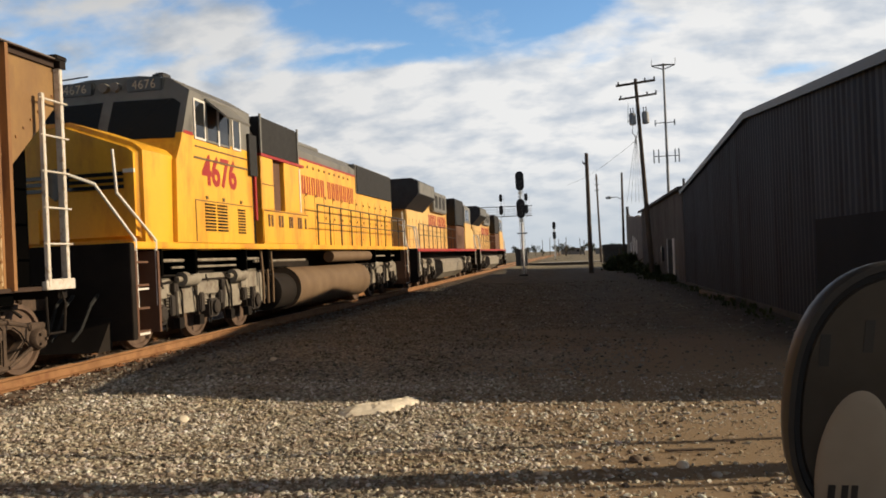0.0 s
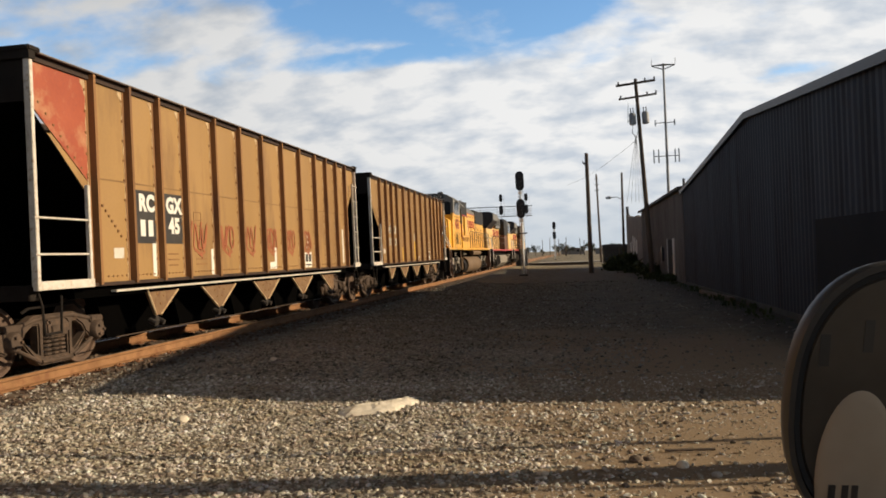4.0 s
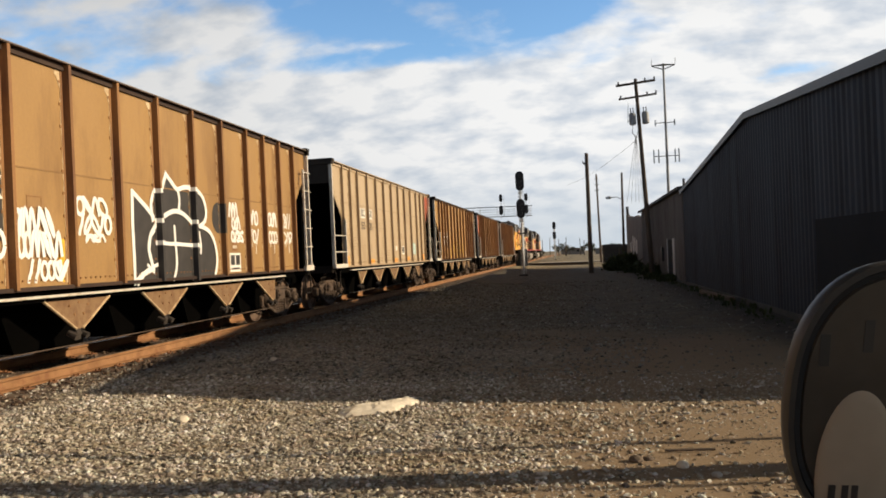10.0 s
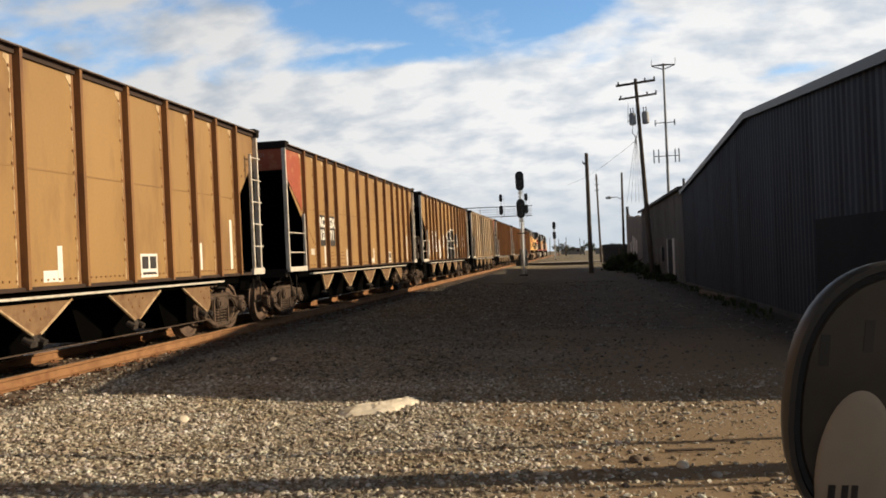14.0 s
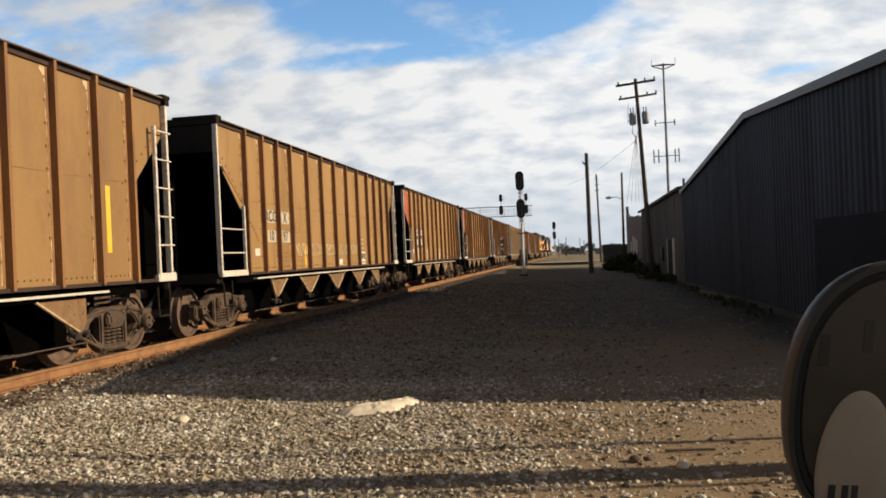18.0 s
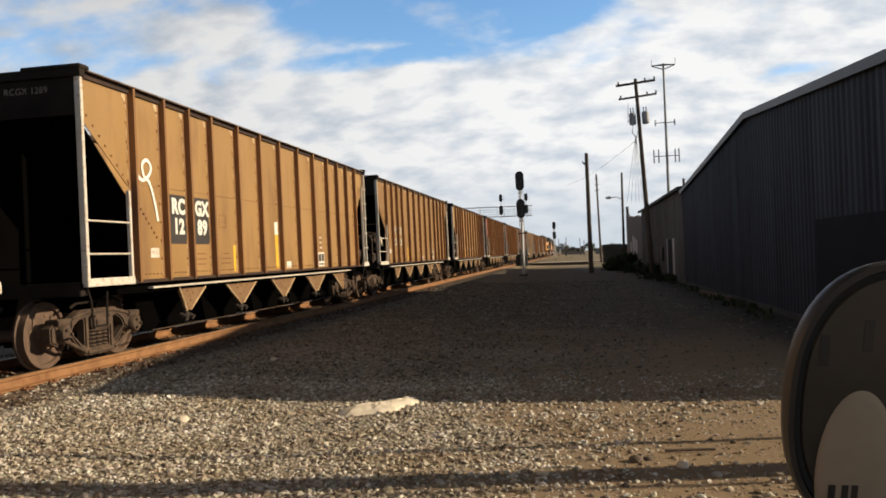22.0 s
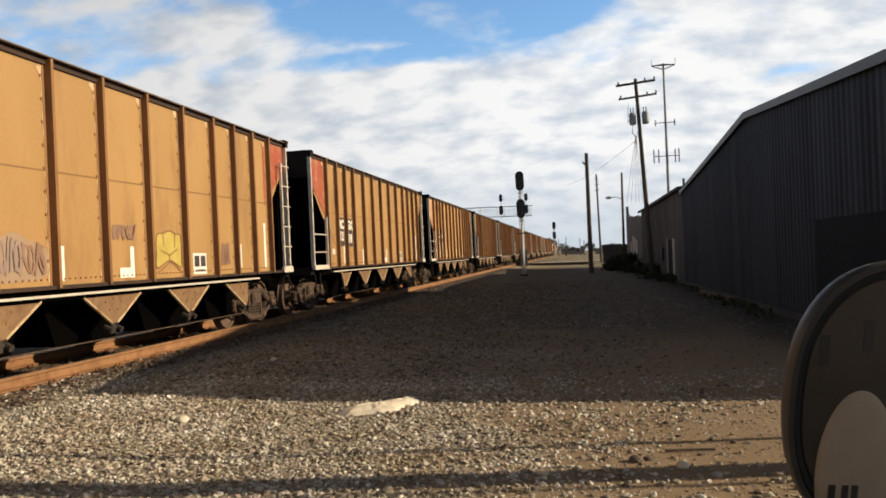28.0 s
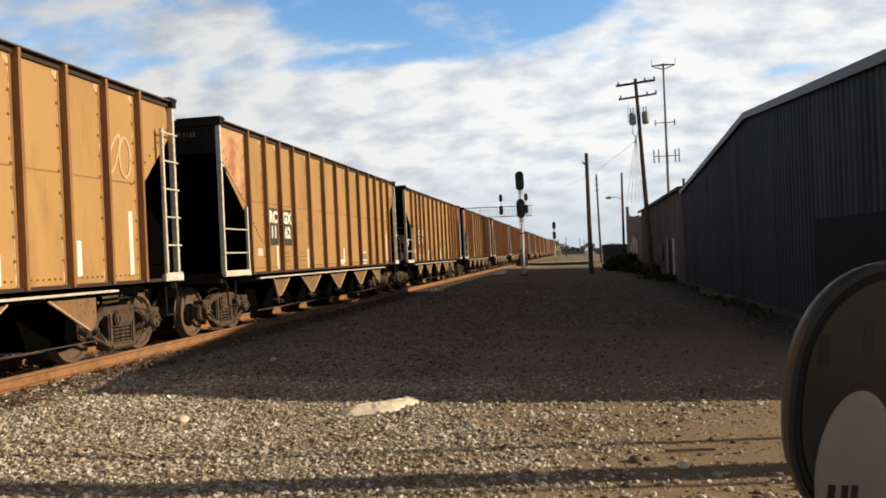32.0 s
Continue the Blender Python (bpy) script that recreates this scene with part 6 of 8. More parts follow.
def warehouse():
    w = empty("warehouse", pose(WALL_X, 0, 0), "dark grey corrugated steel warehouse with a low gable", "warehouse", kind="structure")
    # the gable wall in sheets of corrugated cladding, each with its own ribs
    sheet_w = (FAR_Y - NEAR_Y) / 30
    for k in range(30):
        y0 = NEAR_Y + k * sheet_w
        bm = B()
        n = 6
        lo, hi = [], []
        for j in range(n * 2 + 1):
            y = y0 + sheet_w * j / (n * 2)
            x = -0.032 if j % 4 in (1, 2) else 0.0
            lo.append(bm.verts.new((x, y, 0.12)))
            hi.append(bm.verts.new((x, y, roof_z(y) - 0.02)))
        for a in range(n * 2):
            bm.faces.new((lo[a], lo[a + 1], hi[a + 1], hi[a]))
        back = [bm.verts.new((0.08, y0, 0.12)), bm.verts.new((0.08, y0 + sheet_w, 0.12)), bm.verts.new((0.08, y0 + sheet_w, roof_z(y0 + sheet_w) - 0.02)), bm.verts.new((0.08, y0, roof_z(y0) - 0.02))]
        bm.faces.new(back)
        part("cladding_sheet", bm, M["cladding"], w)
    bm = B()
    box(bm, -0.06, 0.2, NEAR_Y, FAR_Y, -0.1, 0.13)
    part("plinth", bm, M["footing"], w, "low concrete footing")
    depth = 30.0
    for y in (NEAR_Y, FAR_Y):
        part("end_wall", box(B(), 0.1, depth, y - 0.09 if y > 20 else y, y if y > 20 else y + 0.09, 0, EAVE_Z), M["cladding"], w)
    part("back_wall", prism(B(), [(NEAR_Y, 0), (FAR_Y, 0), (FAR_Y, EAVE_Z), (PEAK_Y, PEAK_Z), (NEAR_Y, roof_z(NEAR_Y))], 0, depth - 0.1, depth), M["cladding"], w)
    for a, b in ((NEAR_Y - 0.15, PEAK_Y), (PEAK_Y, FAR_Y + 0.15)):
        part("roof_slope", prism(B(), [(a, roof_z(a)), (b, roof_z(b)), (b, roof_z(b) + 0.05), (a, roof_z(a) + 0.05)], 0, -0.10, depth + 0.1), M["roof_trim"], w, "grey metal roof")
        part("rake_trim", prism(B(), [(a, roof_z(a) - 0.12), (b, roof_z(b) - 0.12), (b, roof_z(b) + 0.06), (a, roof_z(a) + 0.06)], 0, -0.145, -0.10), M["roof_trim"], w, "pale grey rake trim")
    # unseen block added to the far roof, well behind the gable, shading the track
    mon = part("roof_monitor", box(B(), 4.3, 24.0, 29.0, 37.0, 4.0, 6.82), M["cladding"], w, "unseen raised roof block, set back from the gable, added to shade the track")
    part("monitor_roof", box(B(), 4.1, 24.2, 28.9, 37.1, 6.82, 6.88), M["roof_trim"], mon)
    # a flat panel, darker than the wall, near the camera's end
    part("loading_door", box(B(), -0.05, 0.02, 11.9, 17.1, 0.12, 2.12), M["flat_black"], w, "flat dark panel on the wall")
    return w


warehouse()


def far_shed():
    w = empty("long_shed", pose(WALL_X, 0, 0), "weathered grey long shed beyond the warehouse", "shed", kind="structure")
    y0, y1, h = 37.8, 61.3, 4.22
    n = 14
    step = (y1 - y0) / n
    first = None
    for k in range(n):
        if first is None:
            bm = box(B(), 0, 0.12, 0.006, step - 0.006, 0, h)
            for j in range(5):
                box(bm, -0.02, 0.0, step * (j + 0.4) / 5, step * (j + 0.4) / 5 + 0.05, 0.1, h - 0.05)
            first = part("siding_panel", bm, M["shed_wall"], w, at=pose(0, y0, 0))
        else:
            again(first, pose(0, y0 + k * step, 0))
    part("roof", prism(B(), [(-0.25, h), (7.0, h + 1.0), (14.0, h), (14.0, h + 0.12), (7.0, h + 1.14), (-0.25, h + 0.12)], 1, y0 - 0.3, y1 + 0.1), M["dark_roof"], w, "dark weathered roof")
    part("end_wall", box(B(), 0.12, 13.8, y0, y0 + 0.1, 0, h), M["shed_wall"], w)
    part("back_wall", box(B(), 13.8, 13.9, y0, y1, 0, h), M["shed_wall"], w)
    # the lower end bay, whose parapet climbs unevenly to the far corner
    y2 = 80.0
    pts = [(y1, 0), (y2, 0), (y2, 4.86), (y2 - 2.6, 4.80), (y2 - 3.0, 4.55), (y2 - 7.4, 4.46), (y2 - 7.6, 4.30), (y1 + 4.0, 4.22), (y1 + 3.8, 4.08), (y1, 4.02)]
    part("end_bay_wall", prism(B(), pts, 0, 0.0, 0.2), M["shed_brick"], w, "stained brown-grey end bay wall")
    part("end_wall", box(B(), 0.2, 13.8, y2 - 0.15, y2, 0, 4.3), M["shed_brick"], w)
    part("end_bay_roof", box(B(), 0.2, 13.8, y1, y2, 3.9, 4.0), M["dark_roof"], w)
    part("vent_pipe", rod(B(), (0.1, y2 - 1.2, 4.6), (0.06, y2 - 1.2, 5.6), 0.13, 8), M["dark_metal"], w, "leaning dark vent pipe")
    part("vent_pipe", rod(B(), (0.5, 41.0, h), (0.5, 41.0, h + 0.75), 0.06, 8), M["dark_metal"], w)
    # dark side door with pale jambs
    d = part("shed_door", box(B(), -0.045, -0.021, 41.8, 44.0, 0.02, 2.05), M["flat_black"], w, "dark side door")
    for ya, yb in ((41.05, 41.75), (44.05, 44.3)):
        part("door_jamb", box(B(), -0.06, -0.021, ya, yb, 0.02, 2.1), M["galv"], d, "pale jamb board")
    part("electric_box", box(B(), -0.14, -0.021, 46.2, 46.9, 0.9, 1.7, 0.02), M["dark_metal"], w, "dark electric box")
    # narrow flat white panels for the bright slits in the wall
    for ya, zb, zt in ((66.6, 1.25, 2.35), (68.6, 1.1, 2.55), (70.7, 1.15, 2.70), (73.6, 1.2, 2.2)):
        win = part("tall_window", box(B(), -0.03, 0.001, ya, ya + 0.75, zb, zt), M["white"], w, "narrow white window panel")
        part("window_sill", box(B(), -0.07, -0.031, ya - 0.08, ya + 0.83, zb - 0.08, zb), M["shed_roof"], win)


far_shed()


# ---------------------------------------------------------------- poles, tower, signals
def insulator(parent, at):
    return part("insulator", lathe(B(), [(0, 0.03), (0.05, 0.05), (0.09, 0.03), (0.13, 0.06), (0.17, 0.02)], "Z", 8), M["dark_metal"], parent, at=pose(*at))


def utility_pole():
    base = Vector((4.04, 46.3, 0))
    p = empty("utility_pole", Matrix.Translation(base) @ pose(0, 0, 0, 0, -2.85, 0), "leaning wooden utility pole with crossarms and transformers", "utility pole")
    H = 11.05
    part("pole_shaft", rod(B(), (0, 0, -0.3), (0, 0, H), 0.15, 14, 0.09), M["pole"], p, "dark weathered wood shaft", smooth=True)
    part("crossarm", box(B(), -1.05, 1.1, -0.18, -0.08, -0.06, 0.06, 0.01), M["pole"], p, at=pose(-0.05, 0, H - 0.26, 0, -2.6, 0))
    part("crossarm", box(B(), -0.95, 1.1, -0.18, -0.08, -0.05, 0.05, 0.01), M["pole"], p, at=pose(-0.05, 0, H - 1.02, 0, -2.6, 0))
    for x in (-0.95, 0.5, 1.0):
        insulator(p, (x, -0.13, H - 0.22 + 0.045 * x))
    for x in (-0.88, 0.55, 1.03):
        insulator(p, (x, -0.13, H - 0.99 + 0.045 * x))
    for x in (-0.34, 0.36):
        bm = lathe(B(), [(0, 0.10), (0.04, 0.19), (0.60, 0.19), (0.66, 0.15), (0.70, 0.03)], "Z", 16)
        t = part("transformer", bm, M["transformer"], p, "grey can transformer", smooth=True, at=pose(x, -0.05, H - 2.55))
        for q in (-0.07, 0.07):
            part("bushing", rod(B(), (q, 0, 0.66), (q, 0, 0.95), 0.028, 6), M["dark_metal"], t)
    bm = B()
    for x in (-0.95, -0.70, -0.45, -0.25, -0.05, 0.2):
        rod(bm, (-0.25, -0.1, H - 3.1), (x, 1.5, 4.3), 0.010, 5)
    part("guy_wires", bm, M["galv"], p, "thin slack wires down to the shed roof")["kind"] = "stuff"
    bm = B()
    for a, b in zip(range(8), range(1, 9)):
        P = [Vector((-0.25, 0, H - 3.4)).lerp(Vector((-4.6, 58, 10.2)), q / 8) - Vector((0, 0, 1.6 * q / 8 * (1 - q / 8))) for q in (a, b)]
        rod(bm, P[0], P[1], 0.009, 5)
    part("service_cable", bm, M["dark_metal"], p, "sagging service cable")
    bm = bent(B(), [(-0.34, -0.05, H - 2.55), (-0.42, -0.05, H - 3.0), (-0.2, -0.05, H - 3.25), (-0.1, -0.05, H - 2.9)], 0.015)
    bent(bm, [(-0.5, -0.1, H - 1.3), (-0.62, -0.1, H - 2.4), (-0.34, -0.05, H - 2.0)], 0.012)
    part("jumper_wires", bm, M["dark_metal"], p)


utility_pole()


def wood_pole(base, h, lean, r=0.17):
    p = empty("wooden_pole", Matrix.Translation(base) @ pose(0, 0, 0, 0, lean, 0), "plain dark wooden pole", "pole")
    part("pole_shaft", rod(B(), (0, 0, -0.3), (0, 0, h), r, 12, r * 0.72), M["pole"], p, smooth=True)
    bm = B()
    box(bm, -r * 1.3, -r * 0.7, -0.05, 0.05, h - 0.8, h - 0.66)
    rod(bm, (-r * 1.3, 0, h - 0.75), (-r * 1.8, 0, h - 0.55), 0.03, 6)
    part("bracket", bm, M["dark_metal"], p)
    return p


wood_pole((0.92, 59, 0), 8.55, -0.4)


def thin_pole():
    p = empty("thin_pole", pose(2.95, 106, 0, 0, -1.35, 0), "thin far wooden line pole", "pole")
    part("pole_shaft", rod(B(), (0, 0, -0.3), (0, 0, 11.3), 0.15, 8, 0.10), M["pole"], p)
    for k in range(3):
        part("short_arm", box(B(), -0.28, 0.28, -0.04, 0.04, 10.6 - k * 0.7, 10.68 - k * 0.7), M["dark_metal"], p)


thin_pole()


def street_lamp():
    p = empty("street_lamp", pose(4.05, 73.9, 0, 0, 0.3, 0), "dark street lamp pole with one curved arm", "street lamp")
    part("pole_shaft", rod(B(), (0, 0, -0.2), (0, 0, 8.4), 0.13, 10, 0.09), M["pole"], p)
    arm = part("lamp_arm", bent(B(), [(0, 0, 6.0), (-0.5, 0, 6.25), (-1.0, 0, 6.25)], 0.035), M["galv"], p)
    part("lamp_head", lathe(B(), [(-0.32, 0.03), (-0.26, 0.10), (0.1, 0.13), (0.2, 0.05)], "X", 12, (-1.15, 0, 6.22)), M["galv"], p, "grey cobra lamp head", smooth=True)


street_lamp()


def cell_tower():
    p = empty("cell_tower", pose(13.8, 126, 0, 0, -0.3, 0), "tall grey monopole mast with antenna arrays", "mast")
    H = 29.15
    part("mast_shaft", rod(B(), (0, 0, 0), (0, 0, H), 0.24, 14, 0.15), M["transformer"], p, smooth=True)
    bm = B()
    for k in range(3):
        a = k * 2.094 + 0.52
        b = a + 2.094
        P = [(2.0 * math.cos(t), 0.5 * math.sin(t)) for t in (a, b)]
        rod(bm, (*P[0], H - 0.2), (*P[1], H - 0.2), 0.07, 6)
        rod(bm, (0, 0, H - 0.9), (*P[0], H - 0.2), 0.07, 6)
        rod(bm, (0, 0, H - 0.2), (*P[0], H - 0.2), 0.07, 6)
    for x in (-1.7, 1.75):
        rod(bm, (x, 0, H - 0.2), (x, 0, H + 0.75), 0.035, 5)
    part("top_platform", bm, M["dark_metal"], p, "triangular antenna platform")
    for z, xs, h in ((20.3, (-1.5, 1.3), 0.9), (15.3, (-1.9, -1.2, 1.2, 1.75), 2.0)):
        part("antenna_bracket", rod(B(), (min(xs), 0, z), (max(xs), 0, z), 0.06, 6), M["dark_metal"], p)
        for x in xs:
            part("antenna_panel", box(B(), x - 0.09, x + 0.09, -0.12, 0.12, z - h / 2, z + h / 2, 0.03), M["galv"], p)


cell_tower()


def signal_head(parent, z, s=1.0, y=0.0, x=0.0):
    bm = B()
    pts = []
    for k in range(24):
        a = 2 * math.pi * k / 24
        pts.append((0.30 * s * math.cos(a), (0.38 if math.sin(a) > 0 else -0.38) * s + 0.30 * s * math.sin(a)))
    prism(bm, pts, 1, -0.02, 0.02)
    h = part("signal_head", bm, M["signal_black"], parent, "black oval signal backplate", at=pose(x, y, z))
    for k in (-1, 0, 1):
        bm = lathe(B(), [(-0.30 * s, 0.125 * s), (-0.02, 0.125 * s), (-0.02, 0.10 * s), (-0.28 * s, 0.115 * s)], "Y", 14, (0, 0, k * 0.33 * s))
        part("lamp_hood", bm, M["signal_black"], h)
    part("lamp_case", box(B(), -0.13 * s, 0.13 * s, 0.02, 0.25 * s, -0.5 * s, 0.5 * s, 0.02), M["signal_black"], h)
    return h


def signal_mast(base, h, heads, s=1.0, both=False):
    p = empty("signal_mast", Matrix.Translation(base) @ pose(0, 0, 0, 0, -0.6, 0), "silver railway signal mast with two black heads", "signal", "railway signals")
    part("mast", rod(B(), (0, 0, 0), (0, 0, h), 0.075 * s, 10), M["galv"], p, "silver mast", smooth=True)
    part("mast_foot", box(B(), -0.3, 0.3, -0.3, 0.3, -0.05, 0.12, 0.03), M["dark_metal"], p)
    for z in heads:
        signal_head(p, z, s, -0.18)
    bm = B()
    for x in (-0.16, 0.16):
        rod(bm, (x, 0.22, 0.2), (x, 0.22, h - 0.6), 0.018, 6)
    for k in range(int(h / 0.4)):
        rod(bm, (-0.16, 0.22, 0.4 + k * 0.4), (0.16, 0.22, 0.4 + k * 0.4), 0.012, 5)
    part("mast_ladder", bm, M["galv"], p)
    for z in heads:
        part("number_disc", lathe(B(), [(-0.13, 0.02), (-0.13, 0.14 * s), (-0.10, 0.14 * s)], "Y", 14, (0, -0.02, z - 0.86 * s)), M["white"], p, "small white disc on the mast")
    part("mast_platform", box(B(), -0.35, 0.35, -0.1, 0.4, heads[-1] - 1.75, heads[-1] - 1.68), M["dark_metal"], p)
    return p


signal_mast((-3.73, 57.0, 0), 7.25, (6.62, 4.70), 0.98)
signal_mast((-4.0, 150.0, 0), 6.9, (6.3, 4.5), 1.0)


def signal_gantry():
    g = empty("signal_gantry", pose(-6.2, 92, 0), "silver cantilever signal bridge over the tracks", "signal bridge")
    part("gantry_post", rod(B(), (0.2, 0, 0), (0.2, 0, 6.9), 0.13, 10), M["galv"], g, "silver post", smooth=True)
    for z in (5.75, 6.85):
        part("gantry_chord", box(B(), -8.5, 1.35, -0.06, 0.06, z - 0.05, z + 0.05), M["galv"], g)
    for z in (5.98, 6.28, 6.52):
        part("gantry_rail", rod(B(), (-8.4, -0.35, z), (1.3, -0.35, z), 0.018, 6), M["galv"], g)
    for k in range(6):
        x = -8.3 + k * 1.9
        part("gantry_upright", rod(B(), (x, 0, 5.75), (x, 0, 6.85), 0.022, 5), M["galv"], g)
    for x in (-2.1, 0.72):
        for z, s in ((6.45, 0.74), (7.8, 0.62)):
            signal_head(g, z, s, -0.45, x)
        part("head_post", rod(B(), (x, -0.2, 5.5), (x, -0.2, 8.1), 0.04, 6), M["galv"], g)
        part("head_ladder", rod(B(), (x + 0.33, -0.2, 5.7), (x + 0.33, -0.2, 8.0), 0.02, 5), M["galv"], g)
    part("relay_cabinet", box(B(), -0.7, 0.6, 0.3, 1.0, 0, 2.0, 0.03), M["dark_metal"], g)


signal_gantry()


# ---------------------------------------------------------------- far ground: road, trees, houses
def crown(bm, rnd, c, r, n, leaf):
    for _ in range(n):
        d = Vector((rnd.gauss(0, 1), rnd.gauss(0, 1), rnd.gauss(0, 0.8)))
        d = d.normalized() * r * rnd.uniform(0.3, 1.0) ** 0.6
        p = Vector(c) + d
        q = Euler((rnd.uniform(0, 6), rnd.uniform(0, 6), rnd.uniform(0, 6))).to_matrix()
        vs = [bm.verts.new(p + q @ Vector(v) * leaf * rnd.uniform(0.6, 1.3)) for v in ((-1, 0, 0), (0, -0.6, 0.1), (1, 0, 0), (0, 0.6, 0.1))]
        bm.faces.new(vs)


def tree(x, y, h, seed):
    rnd = random.Random(seed)
    t = empty("tree", pose(x, y, 0), "distant dark leafy tree on the horizon", "tree", "trees on the horizon")
    bm = rod(B(), (0, 0, -0.2), (0, 0, h * 0.5), h * 0.035, 7, h * 0.02)
    for k in range(5):
        a = rnd.uniform(0, 6.3)
        rod(bm, (0, 0, h * rnd.uniform(0.3, 0.5)), (h * 0.25 * math.cos(a), h * 0.25 * math.sin(a), h * rnd.uniform(0.6, 0.8)), h * 0.015, 5, h * 0.006)
    part("trunk", bm, M["bark"], t)
    bm = B()
    for k in range(7):
        a = rnd.uniform(0, 6.3)
        crown(bm, rnd, (h * 0.24 * math.cos(a), h * 0.24 * math.sin(a), h * rnd.uniform(0.42, 0.8)), h * 0.2, 60, h * 0.045)
    part("crown", bm, M["tree_leaf"], t)


rnd = random.Random(21)
for k in range(34):
    tree(-26 + k * 2.6 + rnd.uniform(-1, 1), rnd.uniform(300, 380), rnd.uniform(2.6, 4.8), 100 + k)
for k in range(8):
    tree(12 + k * 3.4, rnd.uniform(190, 240), rnd.uniform(2.6, 3.8), 300 + k)


def far_house(x, y, w, d, h, seed):
    g = empty("far_house", pose(x, y, 0), "small far house with a brown roof", "house", "houses on the horizon")
    part("wall", box(B(), -w / 2, w / 2, 0, d, 0, h), M["house"], g)
    part("roof", prism(B(), [(-w / 2 - 0.4, h), (0, h + 1.0), (w / 2 + 0.4, h)], 1, -0.3, d + 0.3), M["house_roof"], g)
    for k in (-1, 1):
        part("window", box(B(), k * w * 0.25 - 0.5, k * w * 0.25 + 0.5, -0.03, 0.03, 1.0, 2.1), M["glass"], g)


for k, (x, y, w) in enumerate(((-2, 330, 9), (12, 300, 11), (22, 235, 12))):
    far_house(x, y, w, 8, 1.9, k)

for x, y, h, lean in ((-5.6, 250, 5.2, 0.6), (-3.9, 270, 4.4, -0.4), (-3.2, 240, 5.6, 0.5), (0.9, 260, 5.4, -0.8), (2.0, 245, 4.6, 0.3), (-9.5, 290, 6.5, 0.4), (-12.5, 300, 6.0, -0.5)):
    tagged(wood_pole((x, y, 0), h, lean, 0.12), "distant dark line pole on the horizon", "pole", "poles on the horizon")

# the crossing road at the far end of the yard
bm = box(B(), -60, 60, 112, 119, -0.1, 0.10)
thing("road", bm, M["concrete"], "pale crossing road beyond the yard", "road", kind="structure")


def weeds(clumps, seed, name, label, width=0.05):
    """Ragged clumps (x, y, spread, height, shoots) of bent blades."""
    rnd = random.Random(seed)
    bm = B()
    for cx, cy, spread, h, n in clumps:
        for _ in range(n):
            x, y = cx + rnd.gauss(0, spread * 0.5), cy + rnd.gauss(0, spread)
            near = math.exp(-((x - cx) ** 2 + 0.4 * (y - cy) ** 2) / (spread * spread))
            k = h * (0.25 + 0.75 * near) * rnd.uniform(0.5, 1.15)
            p = Vector((x, y, ground_z(x, y)))
            for _ in range(7):
                a, l = rnd.uniform(0, 6.3), k * rnd.uniform(0.45, 1.0)
                d = Vector((math.cos(a), math.sin(a), 0))
                s = Vector((-d.y, d.x, 0)) * width * (0.5 + h)
                q = p + d * l * 0.30 + Vector((0, 0, l * 0.75))
                bm.faces.new([bm.verts.new(v) for v in (p - s * 0.4, p + s * 0.4, q + s, q - s)])
                t = q + d * l * 0.3 + Vector((0, 0, l * rnd.uniform(-0.1, 0.40)))
                bm.faces.new([bm.verts.new(v) for v in (q - s, q + s, t)])
    thing(name, bm, M["leaf"], label, "weeds", kind="stuff")


weeds(((3.2, 64, 0.9, 1.1, 70), (3.9, 67, 1.0, 1.75, 90), (3.5, 73, 1.2, 1.5, 80), (4.2, 59, 0.8, 1.0, 60), (2.7, 68, 0.7, 0.8, 40), (4.2, 53, 0.7, 0.8, 50), (4.3, 49, 0.6, 0.95, 50), (4.0, 45, 0.8, 0.45, 50), (4.3, 41, 0.5, 0.5, 40), (3.6, 57, 0.6, 0.5, 40)), 3, "weeds", "dark green ragged weeds along the foot of the shed")
strip = random.Random(44)
weeds([(4.35 + strip.uniform(-0.25, 0.2), 13 + k * 1.1 + strip.uniform(-0.5, 0.5), strip.uniform(0.2, 0.5), strip.uniform(0.08, 0.3), strip.randint(4, 16)) for k in range(24)], 4, "weeds", "low dark weeds along the warehouse footing", 0.03)


# ---------------------------------------------------------------- loose stones near the camera
def stone_field(name, n, x0, x1, y0, y1, smin, smax, seed, label, keep=lambda x, y, r: True, material="stones"):
    base = B()
    bmesh.ops.create_icosphere(base, subdivisions=1, radius=1.0)
    bv = np.array([v.co[:] for v in base.verts])
    bf = np.array([[v.index for v in f.verts] for f in base.faces])
    base.free()
    rnd = np.random.default_rng(seed)
    pr = random.Random(seed)
    vs, fs, c = [], [], 0
    while c < n:
        x, y = rnd.uniform(x0, x1), rnd.uniform(y0, y1)
        if not keep(x, y, pr.random()):
            n -= 1
            continue
        s = smin + (smax - smin) * rnd.random() ** 2.2
        m = np.array(Euler(rnd.uniform(0, 6.28, 3)).to_matrix())
        v = (bv * (1 + rnd.uniform(-0.42, 0.42, bv.shape)) * rnd.uniform(0.45, 1.25, 3)) @ m.T * s * (1.0, 1.0, 0.72)
        v += (x, y, ground_z(x, y) + s * rnd.uniform(-0.15, 0.45))
        vs.append(v)
        fs.append(bf + 12 * c)
        c += 1
    me = bpy.data.meshes.new(name)
    V, F = np.concatenate(vs), np.concatenate(fs)
    me.from_pydata(V.tolist(), [], F.tolist())
    me.materials.append(M[material])
    tagged(new(name, me), label, "gravel", kind="stuff")


def gravelly(x, y, r):
    """Gravel thins out to bare dirt towards the right of the yard."""
    v = noise.noise((x * 0.45, y * 0.45, 7.0)) * 0.9 + 0.62 - 0.24 * (x + 0.5)
    if x < -5.6:
        v = 1.0 - 0.75 * smooth(-5.6, -6.5, x) + 0.25 * noise.noise((x * 1.7, y * 1.7, 2.0))
    return r < min(1.0, max(0.10, v))


